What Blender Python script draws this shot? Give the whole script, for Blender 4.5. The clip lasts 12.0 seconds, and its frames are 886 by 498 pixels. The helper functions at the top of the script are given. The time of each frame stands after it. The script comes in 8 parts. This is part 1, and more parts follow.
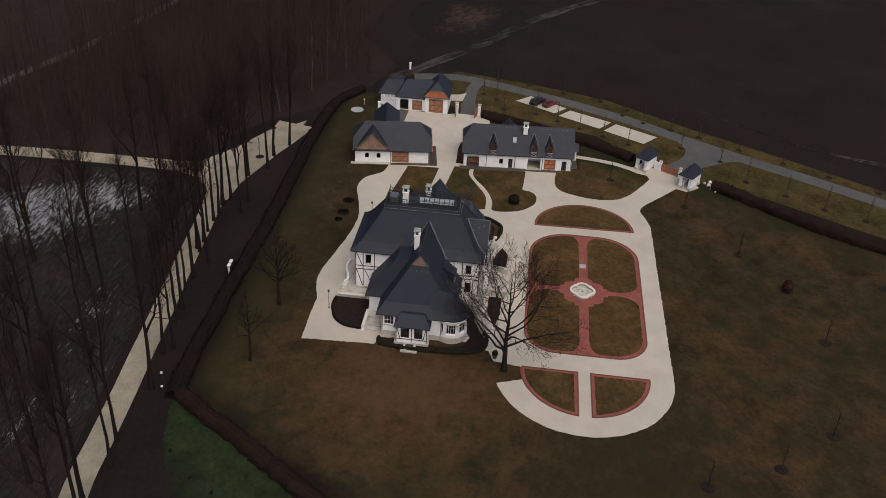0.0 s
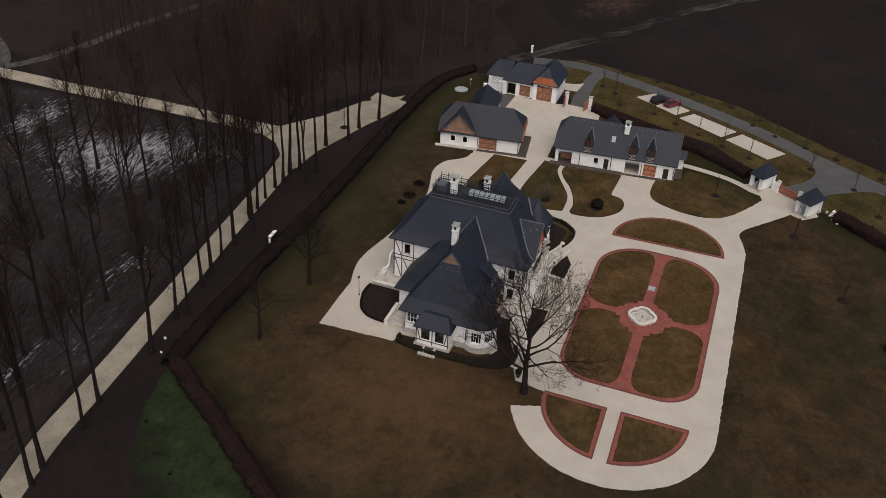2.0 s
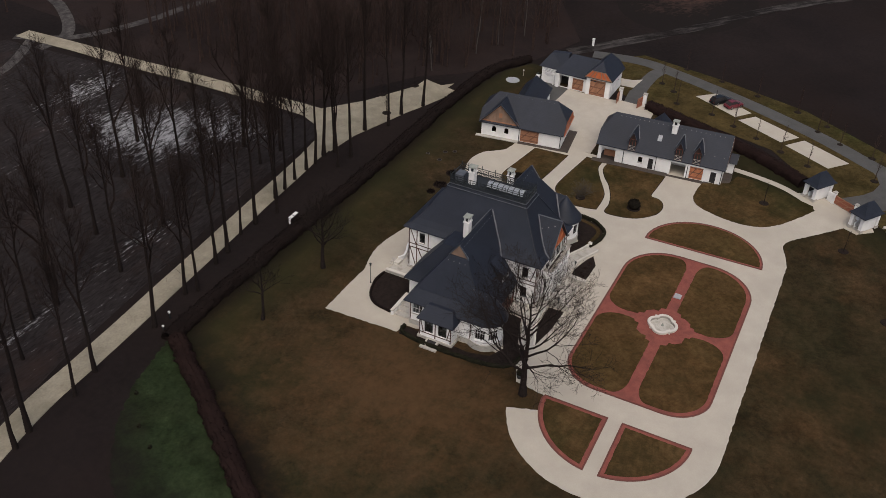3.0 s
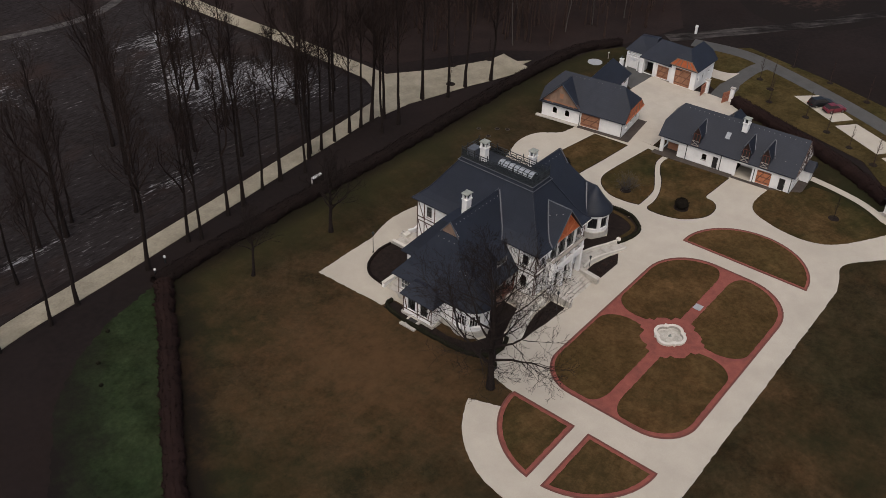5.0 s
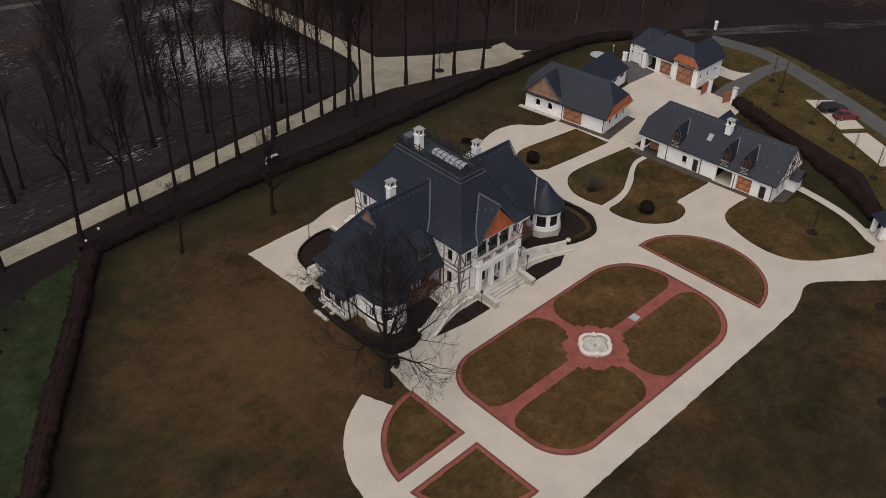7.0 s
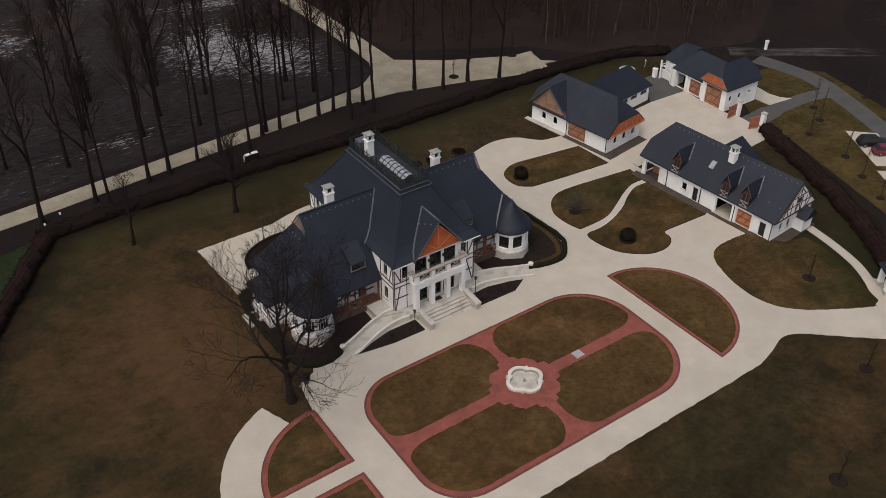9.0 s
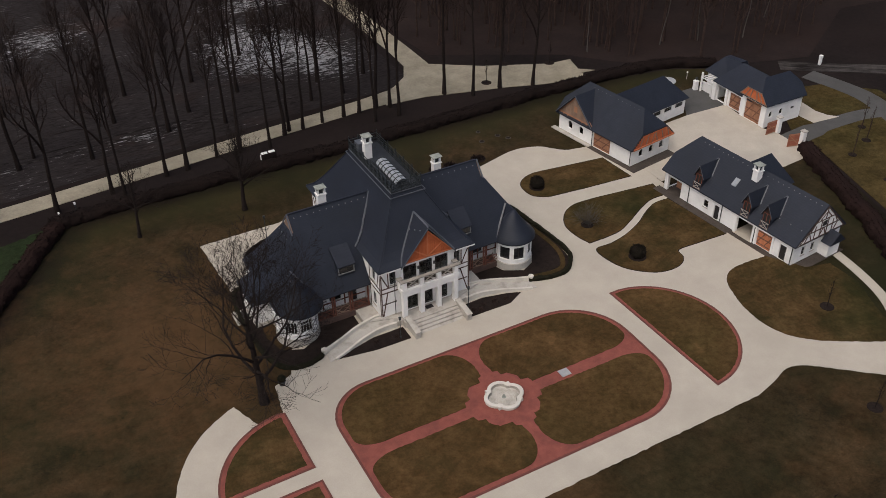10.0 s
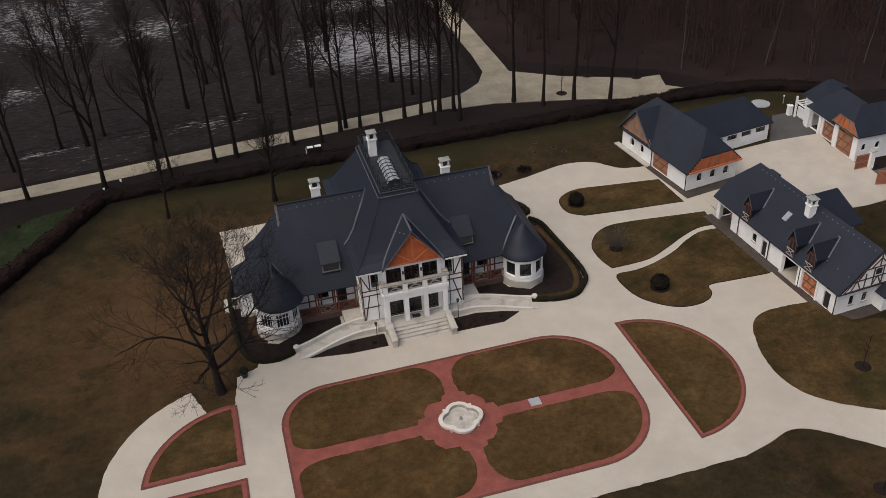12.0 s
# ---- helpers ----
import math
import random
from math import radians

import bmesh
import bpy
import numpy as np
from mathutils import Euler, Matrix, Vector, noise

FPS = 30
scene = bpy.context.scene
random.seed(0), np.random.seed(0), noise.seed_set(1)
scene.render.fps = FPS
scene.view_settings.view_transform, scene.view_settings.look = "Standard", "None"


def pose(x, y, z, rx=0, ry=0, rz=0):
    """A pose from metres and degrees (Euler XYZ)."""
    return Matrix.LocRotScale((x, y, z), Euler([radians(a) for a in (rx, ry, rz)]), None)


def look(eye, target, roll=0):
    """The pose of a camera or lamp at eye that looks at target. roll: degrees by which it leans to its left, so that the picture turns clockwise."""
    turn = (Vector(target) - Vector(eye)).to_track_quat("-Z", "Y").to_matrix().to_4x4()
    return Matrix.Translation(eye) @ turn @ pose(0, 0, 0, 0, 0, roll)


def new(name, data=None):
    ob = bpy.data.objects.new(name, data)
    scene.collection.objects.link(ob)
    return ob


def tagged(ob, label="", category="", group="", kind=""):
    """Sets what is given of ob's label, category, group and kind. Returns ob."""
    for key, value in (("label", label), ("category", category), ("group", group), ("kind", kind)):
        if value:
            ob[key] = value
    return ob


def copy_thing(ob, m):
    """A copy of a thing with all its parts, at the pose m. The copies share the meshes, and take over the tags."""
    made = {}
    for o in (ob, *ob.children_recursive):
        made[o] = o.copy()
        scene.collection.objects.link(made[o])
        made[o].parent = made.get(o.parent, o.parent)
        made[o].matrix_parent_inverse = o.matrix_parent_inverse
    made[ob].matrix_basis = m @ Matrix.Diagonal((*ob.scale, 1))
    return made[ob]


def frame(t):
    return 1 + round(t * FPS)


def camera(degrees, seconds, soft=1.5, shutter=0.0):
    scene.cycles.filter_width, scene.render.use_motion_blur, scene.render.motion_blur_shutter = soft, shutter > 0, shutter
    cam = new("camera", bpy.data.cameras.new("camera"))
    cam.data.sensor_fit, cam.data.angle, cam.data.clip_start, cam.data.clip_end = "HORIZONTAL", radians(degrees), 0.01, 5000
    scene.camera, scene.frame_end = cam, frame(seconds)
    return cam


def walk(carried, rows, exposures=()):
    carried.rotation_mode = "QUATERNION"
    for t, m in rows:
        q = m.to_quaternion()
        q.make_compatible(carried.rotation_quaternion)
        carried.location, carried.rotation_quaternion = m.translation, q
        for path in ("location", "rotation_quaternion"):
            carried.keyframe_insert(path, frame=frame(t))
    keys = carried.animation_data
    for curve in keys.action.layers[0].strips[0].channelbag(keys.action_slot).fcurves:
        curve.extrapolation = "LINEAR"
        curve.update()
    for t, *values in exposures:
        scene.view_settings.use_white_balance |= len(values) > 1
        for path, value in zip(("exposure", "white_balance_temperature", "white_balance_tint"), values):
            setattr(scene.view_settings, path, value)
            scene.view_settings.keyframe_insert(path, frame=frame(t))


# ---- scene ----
cam = camera(51.0, 12.0, 0.85)
PATH = [
    (0, (-125.151, 11.873, 85.915), (-123.472, 12.026, 84.839), 2.9),
    (0.5, (-120.847, 7.8, 85.032), (-119.187, 8.039, 83.942), 3.1),
    (1, (-116.884, 3.449, 83.912), (-115.248, 3.783, 82.811), 3.3),
    (1.5, (-113.037, -1.045, 82.702), (-111.431, -0.617, 81.591), 3.3),
    (2, (-109.203, -5.744, 81.513), (-107.633, -5.218, 80.392), 3.1),
    (2.5, (-105.526, -10.383, 80.449), (-103.997, -9.764, 79.318), 2.9),
    (3, (-101.819, -14.965, 79.438), (-100.337, -14.256, 78.298), 2.7),
    (3.5, (-98.0, -19.431, 78.577), (-96.572, -18.634, 77.425), 2.5),
    (5.5, (-81.633, -34.443, 74.67), (-80.4, -33.408, 73.483), 2.0),
    (6, (-77.425, -37.847, 74.066), (-76.225, -36.783, 72.871), 1.8),
    (6.5, (-72.961, -41.064, 73.515), (-71.797, -39.961, 72.319), 1.6),
    (7, (-68.417, -43.961, 72.954), (-67.292, -42.819, 71.758), 1.4),
    (9, (-47.758, -53.158, 69.913), (-46.836, -51.837, 68.727), 0.3),
    (9.5, (-42.606, -55.226, 69.137), (-41.756, -53.851, 67.958), -0.3),
    (10, (-37.255, -57.137, 68.151), (-36.491, -55.706, 66.981), -0.9),
    (10.5, (-31.96, -58.599, 66.988), (-31.283, -57.118, 65.828), -1.5),
    (11, (-26.64, -59.879, 65.729), (-26.052, -58.351, 64.581), -2.1),
    (11.5, (-21.417, -60.894, 64.454), (-20.92, -59.325, 63.317), -2.8),
    (12, (-16.127, -61.587, 63.367), (-15.725, -59.984, 62.241), -3.3),
]
walk(cam, [(t, look(eye, target, roll)) for t, eye, target, roll in PATH], [(0.0, 0.03), (6.0, 0.06), (12.0, 0.12)])

# ---- world and light: heavy overcast ----
world = bpy.data.worlds.new("overcast_sky")
scene.world = world
world.use_nodes = True
wn = world.node_tree.nodes
wbg = wn["Background"]
wsky = wn.new("ShaderNodeTexSky")
wsky.sky_type = "NISHITA"
wsky.sun_disc = False
wsky.sun_elevation = radians(60)
wsky.sun_rotation = radians(-116.6)
wsky.air_density = 1.0
wsky.dust_density = 6.0
wsky.ozone_density = 0.6
world.node_tree.links.new(wsky.outputs[0], wbg.inputs[0])
wbg.inputs[1].default_value = 0.11
sun_data = bpy.data.lights.new("sun", "SUN")
sun_data.energy = 1.2
sun_data.angle = radians(70)
sun_data.color = (1.0, 0.935, 0.855)
sun = new("sun", sun_data)
sun.matrix_world = look((-72, -36, 125), (0, 0, 0))


# ---- materials ----
def material(name, low, high, size=1.0, fine=12.0, rough=0.85, bump=0.2, metal=0.0, space="world", stain=None, stain_size=0.15, stain_amount=0.5, vary=0.0, spec=0.3):
    """Two scales of noise between two colours, an optional stain colour in large patches, and a fine bump."""
    m = bpy.data.materials.new(name)
    m.use_nodes = True
    nt = m.node_tree
    nodes, link = nt.nodes, nt.links.new
    bsdf = nodes["Principled BSDF"]
    if space == "world":
        vec = nodes.new("ShaderNodeNewGeometry").outputs["Position"]
    else:
        vec = nodes.new("ShaderNodeTexCoord").outputs["Object"]
    n1 = nodes.new("ShaderNodeTexNoise")
    n1.inputs["Scale"].default_value = size
    n1.inputs["Detail"].default_value = 5
    n1.inputs["Roughness"].default_value = 0.65
    n2 = nodes.new("ShaderNodeTexNoise")
    n2.inputs["Scale"].default_value = fine
    n2.inputs["Detail"].default_value = 3
    link(vec, n1.inputs["Vector"])
    link(vec, n2.inputs["Vector"])
    add = nodes.new("ShaderNodeMath")
    add.operation = "MULTIPLY_ADD"
    link(n2.outputs[0], add.inputs[0])
    add.inputs[1].default_value = 0.45
    link(n1.outputs[0], add.inputs[2])
    ramp = nodes.new("ShaderNodeMapRange")
    ramp.inputs[1].default_value = 0.48
    ramp.inputs[2].default_value = 0.98
    link(add.outputs[0], ramp.inputs[0])
    mix = nodes.new("ShaderNodeMix")
    mix.data_type = "RGBA"
    mix.inputs[6].default_value = (*low, 1)
    mix.inputs[7].default_value = (*high, 1)
    link(ramp.outputs[0], mix.inputs[0])
    colour = mix.outputs[2]
    if stain:
        n3 = nodes.new("ShaderNodeTexNoise")
        n3.inputs["Scale"].default_value = stain_size
        n3.inputs["Detail"].default_value = 6
        n3.inputs["Roughness"].default_value = 0.6
        link(vec, n3.inputs["Vector"])
        r3 = nodes.new("ShaderNodeMapRange")
        r3.inputs[1].default_value = 0.47
        r3.inputs[2].default_value = 0.68
        r3.inputs[4].default_value = stain_amount
        link(n3.outputs[0], r3.inputs[0])
        mix3 = nodes.new("ShaderNodeMix")
        mix3.data_type = "RGBA"
        mix3.inputs[7].default_value = (*stain, 1)
        link(r3.outputs[0], mix3.inputs[0])
        link(colour, mix3.inputs[6])
        colour = mix3.outputs[2]
    if vary:
        info = nodes.new("ShaderNodeObjectInfo")
        hsv = nodes.new("ShaderNodeHueSaturation")
        r4 = nodes.new("ShaderNodeMapRange")
        r4.inputs[3].default_value = 1 - vary
        r4.inputs[4].default_value = 1 + vary
        link(info.outputs["Random"], r4.inputs[0])
        link(r4.outputs[0], hsv.inputs["Value"])
        link(colour, hsv.inputs["Color"])
        colour = hsv.outputs[0]
    link(colour, bsdf.inputs["Base Color"])
    bsdf.inputs["Roughness"].default_value = rough
    bsdf.inputs["Metallic"].default_value = metal
    bsdf.inputs["Specular IOR Level"].default_value = spec
    if bump:
        b = nodes.new("ShaderNodeBump")
        b.inputs["Strength"].default_value = bump
        b.inputs["Distance"].default_value = 0.05
        link(n2.outputs[0], b.inputs["Height"])
        link(b.outputs[0], bsdf.inputs["Normal"])
    return m


def lawn_material(name, low, high, damp, worn, size=1.0):
    """Rough winter grass: mottled tufts, damp greener drifts and rusty worn spots."""
    m = material(name, low, high, 0.16 * size, 5.0, 1.0, 0.7, stain=damp, stain_size=0.03 * size, stain_amount=0.85, spec=0.03)
    nt = m.node_tree
    nodes, link = nt.nodes, nt.links.new
    bsdf = nodes["Principled BSDF"]
    pos = nodes.new("ShaderNodeNewGeometry").outputs["Position"]
    old = bsdf.inputs["Base Color"].links[0].from_socket
    n1, n2 = nodes.new("ShaderNodeTexNoise"), nodes.new("ShaderNodeTexNoise")
    for n, s, d in ((n1, 0.045 * size, 9), (n2, 1.3, 6)):
        n.inputs["Scale"].default_value = s
        n.inputs["Detail"].default_value = d
        n.inputs["Roughness"].default_value = 0.72
        link(pos, n.inputs["Vector"])
    off = nodes.new("ShaderNodeVectorMath")
    off.inputs[1].default_value = (37.0, 11.0, 5.0)
    link(pos, off.inputs[0])
    link(off.outputs[0], n1.inputs["Vector"])
    r = nodes.new("ShaderNodeMapRange")
    r.inputs[1].default_value, r.inputs[2].default_value, r.inputs[4].default_value = 0.52, 0.70, 0.75
    link(n1.outputs[0], r.inputs[0])
    mix = nodes.new("ShaderNodeMix")
    mix.data_type = "RGBA"
    mix.inputs[7].default_value = (*worn, 1)
    link(r.outputs[0], mix.inputs[0])
    link(old, mix.inputs[6])
    r2 = nodes.new("ShaderNodeMapRange")
    r2.inputs[1].default_value, r2.inputs[2].default_value, r2.inputs[3].default_value, r2.inputs[4].default_value = 0.3, 0.7, 0.68, 1.32
    link(n2.outputs[0], r2.inputs[0])
    n3, r3, both = nodes.new("ShaderNodeTexNoise"), nodes.new("ShaderNodeMapRange"), nodes.new("ShaderNodeMath")
    n3.inputs["Scale"].default_value, n3.inputs["Detail"].default_value, n3.inputs["Roughness"].default_value = 0.22, 7, 0.7
    link(off.outputs[0], n3.inputs["Vector"])
    r3.inputs[1].default_value, r3.inputs[2].default_value, r3.inputs[3].default_value, r3.inputs[4].default_value = 0.32, 0.68, 0.62, 1.38
    link(n3.outputs[0], r3.inputs[0])
    both.operation = "MULTIPLY"
    link(r2.outputs[0], both.inputs[0])
    link(r3.outputs[0], both.inputs[1])
    hsv = nodes.new("ShaderNodeHueSaturation")
    link(both.outputs[0], hsv.inputs["Value"])
    link(mix.outputs[2], hsv.inputs["Color"])
    link(hsv.outputs[0], bsdf.inputs["Base Color"])
    return m


def fade_outwards(m, soil, way, near, far):
    """Grass that thins out to bare soil in the given direction."""
    nt = m.node_tree
    nodes, link = nt.nodes, nt.links.new
    bsdf = nodes["Principled BSDF"]
    pos = nodes.new("ShaderNodeNewGeometry").outputs["Position"]
    old = bsdf.inputs["Base Color"].links[0].from_socket
    v, n, s, r, x = nodes.new("ShaderNodeVectorMath"), nodes.new("ShaderNodeTexNoise"), nodes.new("ShaderNodeMath"), nodes.new("ShaderNodeMapRange"), nodes.new("ShaderNodeMix")
    v.operation, s.operation, x.data_type = "DOT_PRODUCT", "MULTIPLY_ADD", "RGBA"
    v.inputs[1].default_value = way
    link(pos, v.inputs[0])
    n.inputs["Scale"].default_value, n.inputs["Detail"].default_value, n.inputs["Roughness"].default_value = 0.22, 8, 0.7
    link(pos, n.inputs["Vector"])
    link(n.outputs[0], s.inputs[0])
    s.inputs[1].default_value = 12.0
    link(v.outputs["Value"], s.inputs[2])
    r.inputs[1].default_value, r.inputs[2].default_value = near + 6.0, far + 6.0
    link(s.outputs[0], r.inputs[0])
    x.inputs[7].default_value = (*soil, 1)
    link(r.outputs[0], x.inputs[0])
    link(old, x.inputs[6])
    link(x.outputs[2], bsdf.inputs["Base Color"])


def moss_and_hedge_shade(m, moss, rust, drift=0.055, amount=0.75):
    """Mossy grass and painted shade along the hedge lines, and a rusty trodden patch beside the old tree."""
    nt = m.node_tree
    nodes, link = nt.nodes, nt.links.new
    bsdf = nodes["Principled BSDF"]
    pos = nodes.new("ShaderNodeNewGeometry").outputs["Position"]
    old = bsdf.inputs["Base Color"].links[0].from_socket

    def dot(way, offset):
        v, s = nodes.new("ShaderNodeVectorMath"), nodes.new("ShaderNodeMath")
        v.operation = "DOT_PRODUCT"
        v.inputs[1].default_value = way
        link(pos, v.inputs[0])
        link(v.outputs["Value"], s.inputs[0])
        s.inputs[1].default_value = offset
        return s.outputs[0]

    def grain(scale, gain):
        n, s = nodes.new("ShaderNodeTexNoise"), nodes.new("ShaderNodeMath")
        n.inputs["Scale"].default_value = scale
        n.inputs["Detail"].default_value = 8
        n.inputs["Roughness"].default_value = 0.7
        link(pos, n.inputs["Vector"])
        link(n.outputs[0], s.inputs[0])
        s.operation = "MULTIPLY_ADD"
        s.inputs[1].default_value, s.inputs[2].default_value = gain, -gain / 2
        return s.outputs[0]

    def blend(value, lo, hi, amount, below, colour):
        r, x = nodes.new("ShaderNodeMapRange"), nodes.new("ShaderNodeMix")
        r.inputs[1].default_value, r.inputs[2].default_value, r.inputs[3].default_value, r.inputs[4].default_value = lo, hi, amount, 0.0
        link(value, r.inputs[0])
        x.data_type = "RGBA"
        x.inputs[7].default_value = (*colour, 1)
        link(r.outputs[0], x.inputs[0])
        link(below, x.inputs[6])
        return x.outputs[2]

    def both(op, p, q):
        s = nodes.new("ShaderNodeMath")
        s.operation = op
        link(p, s.inputs[0])
        link(q, s.inputs[1])
        return s.outputs[0]

    hedge = both("MINIMUM", both("MINIMUM", dot((0.846, -0.532, 0), 59.8), dot((0, -1, 0), 55.5)), dot((-0.839, 0.544, 0), 48.0))
    # Greener grass by the hedges; its darkness partly stands for their shade.
    colour = blend(both("ADD", hedge, grain(0.10, 34.0)), 1.0, 10.0, 0.8, old, moss)
    colour = blend(both("ADD", dot((0, -1, 0), 55.5), grain(0.09, 26.0)), 2.0, 10.5, 0.62, colour, (0.032, 0.0285, 0.0130))
    # Hedge shade painted into the lawn colour as a dark uneven band.
    shade_band = both("MINIMUM", both("MINIMUM", dot((0.817, -0.578, 0), 57.9), dot((0, -1, 0), 55.2)), dot((-0.839, 0.544, 0), 49.0))
    colour = blend(both("ADD", shade_band, grain(0.3, 2.0)), 0.7, 3.4, 0.92, colour, (0.0120, 0.0092, 0.0074))
    colour = blend(grain(drift, 1.0), -0.14, 0.05, amount, colour, moss)
    off = nodes.new("ShaderNodeVectorMath")
    off.operation = "DISTANCE"
    off.inputs[1].default_value = (-27.0, 25.0, 0.0)
    link(pos, off.inputs[0])
    colour = blend(both("ADD", off.outputs["Value"], grain(0.6, 60.0)), -2.0, 15.0, 0.55, colour, rust)
    colour = blend(both("ADD", off.outputs["Value"], grain(0.25, 70.0)), 2.0, 24.0, 0.36, colour, rust)
    # Darker olive patch round one point, tuned to the lawn's brightness.
    damp = nodes.new("ShaderNodeVectorMath")
    damp.operation = "DISTANCE"
    damp.inputs[1].default_value = (-44.0, -8.0, 0.0)
    link(pos, damp.inputs[0])
    colour = blend(both("ADD", damp.outputs["Value"], grain(0.22, 44.0)), 4.0, 21.0, 0.75, colour, (0.0215, 0.0178, 0.0102))
    link(colour, bsdf.inputs["Base Color"])


GRAVEL = material("pale_gravel", (0.37, 0.335, 0.285), (0.44, 0.405, 0.345), 0.25, 9.0, 0.95, 0.25, stain=(0.34, 0.31, 0.26), stain_size=0.09, stain_amount=0.5)
YARD = material("yard_paving", (0.37, 0.34, 0.29), (0.46, 0.42, 0.36), 0.3, 7.0, 0.9, 0.2, stain=(0.33, 0.30, 0.26), stain_size=0.12, stain_amount=0.6)
BRICKRED = material("red_brick_paving", (0.160, 0.046, 0.036), (0.245, 0.076, 0.058), 0.9, 14.0, 0.9, 0.4, stain=(0.120, 0.040, 0.032), stain_size=0.3, stain_amount=0.6)
BRICKDARK = material("dark_brick_kerb", (0.095, 0.034, 0.028), (0.150, 0.055, 0.045), 1.2, 14.0, 0.9, 0.4)
RUSSET = material("russet_dry_leaves", (0.022, 0.0115, 0.0085), (0.052, 0.025, 0.017), 1.5, 14.0, 1.0, 0.6, spec=0.05)
BUSH = material("dark_evergreen", (0.0075, 0.0068, 0.0055), (0.0155, 0.0125, 0.0095), 1.5, 14.0, 1.0, 0.6, spec=0.05)
LAWN = lawn_material("winter_lawn", (0.0190, 0.0152, 0.0098), (0.054, 0.0345, 0.0180), (0.0200, 0.0180, 0.0092), (0.062, 0.0345, 0.0165))
moss_and_hedge_shade(LAWN, (0.0175, 0.0180, 0.0092), (0.090, 0.0495, 0.0245))
BEDLAWN = lawn_material("bed_lawn", (0.054, 0.0322, 0.0142), (0.090, 0.0515, 0.0222), (0.049, 0.0345, 0.0140), (0.096, 0.0520, 0.0220), 2.2)
moss_and_hedge_shade(BEDLAWN, (0.0235, 0.0215, 0.0098), (0.090, 0.0495, 0.0245), 0.13, 0.5)
ISLANDLAWN = lawn_material("island_lawn", (0.044, 0.0290, 0.0130), (0.080, 0.0490, 0.0215), (0.034, 0.0300, 0.0122), (0.086, 0.0495, 0.0215), 2.2)
moss_and_hedge_shade(ISLANDLAWN, (0.0160, 0.0175, 0.0078), (0.090, 0.046, 0.020), 0.16, 0.65)
COBBLE = material("grey_brown_cobbles", (0.038, 0.030, 0.026), (0.075, 0.061, 0.052), 2.0, 9.0, 0.95, 0.5, stain=(0.035, 0.030, 0.026), stain_size=0.5, stain_amount=0.7)
VERGE = lawn_material("road_verge_grass", (0.0317, 0.0244, 0.0110), (0.0683, 0.0488, 0.0195), (0.0293, 0.0317, 0.0110), (0.0610, 0.0415, 0.0159), 1.2)
GREEN = lawn_material("green_strip_grass", (0.0145, 0.0205, 0.0108), (0.0235, 0.0335, 0.0152), (0.018, 0.0195, 0.0108), (0.0215, 0.0380, 0.0152), 2.0)
fade_outwards(GREEN, (0.0118, 0.0098, 0.0092), (-0.846, 0.532, 0), 65.0, 71.5)
SOIL = material("dark_ploughed_soil", (0.0105, 0.0085, 0.0085), (0.0215, 0.0160, 0.0152), 0.05, 1.2, 1.0, 0.8, stain=(0.0155, 0.0105, 0.0090), stain_size=0.02, stain_amount=0.7, spec=0.05)
BEDSOIL = material("planting_bed_soil", (0.011, 0.0085, 0.0082), (0.026, 0.019, 0.0165), 1.5, 9.0, 1.0, 0.9, spec=0.05)
WOODFLOOR = material("woodland_floor", (0.0160, 0.0120, 0.0118), (0.028, 0.0198, 0.0182), 0.15, 2.0, 1.0, 0.8, stain=(0.022, 0.0140, 0.0120), stain_size=0.05, stain_amount=0.6, spec=0.05)
ASPHALT = material("grey_asphalt", (0.0540, 0.0529, 0.0517), (0.0839, 0.0828, 0.0805), 0.3, 8.0, 0.9, 0.2, stain=(0.0517, 0.0506, 0.0494), stain_size=0.1, stain_amount=0.6)
PATHGRAVEL = material("yellowish_gravel_track", (0.205, 0.182, 0.136), (0.352, 0.313, 0.238), 0.35, 3.2, 0.95, 0.4, stain=(0.16, 0.142, 0.100), stain_size=0.12, stain_amount=0.7)
DIRT = material("dirt_track", (0.018, 0.015, 0.014), (0.095, 0.087, 0.082), 0.9, 5.0, 0.95, 0.4, stain=(0.016, 0.0130, 0.0120), stain_size=0.35, stain_amount=1.0)
WHITE = material("white_render", (0.72, 0.72, 0.722), (0.82, 0.818, 0.814), 0.5, 6.0, 0.85, 0.08, space="object", stain=(0.50, 0.50, 0.49), stain_size=0.35, stain_amount=0.45)
STONE = material("pale_stone", (0.36, 0.34, 0.31), (0.50, 0.475, 0.43), 0.9, 10.0, 0.85, 0.2, space="object", stain=(0.21, 0.195, 0.172), stain_size=0.9, stain_amount=0.7)
SLATE = material("dark_blue_slate", (0.0122, 0.0154, 0.0248), (0.0198, 0.0244, 0.0376), 0.6, 9.0, 0.55, 0.30, stain=(0.0118, 0.0140, 0.0205), stain_size=0.15, stain_amount=0.6, spec=0.26)


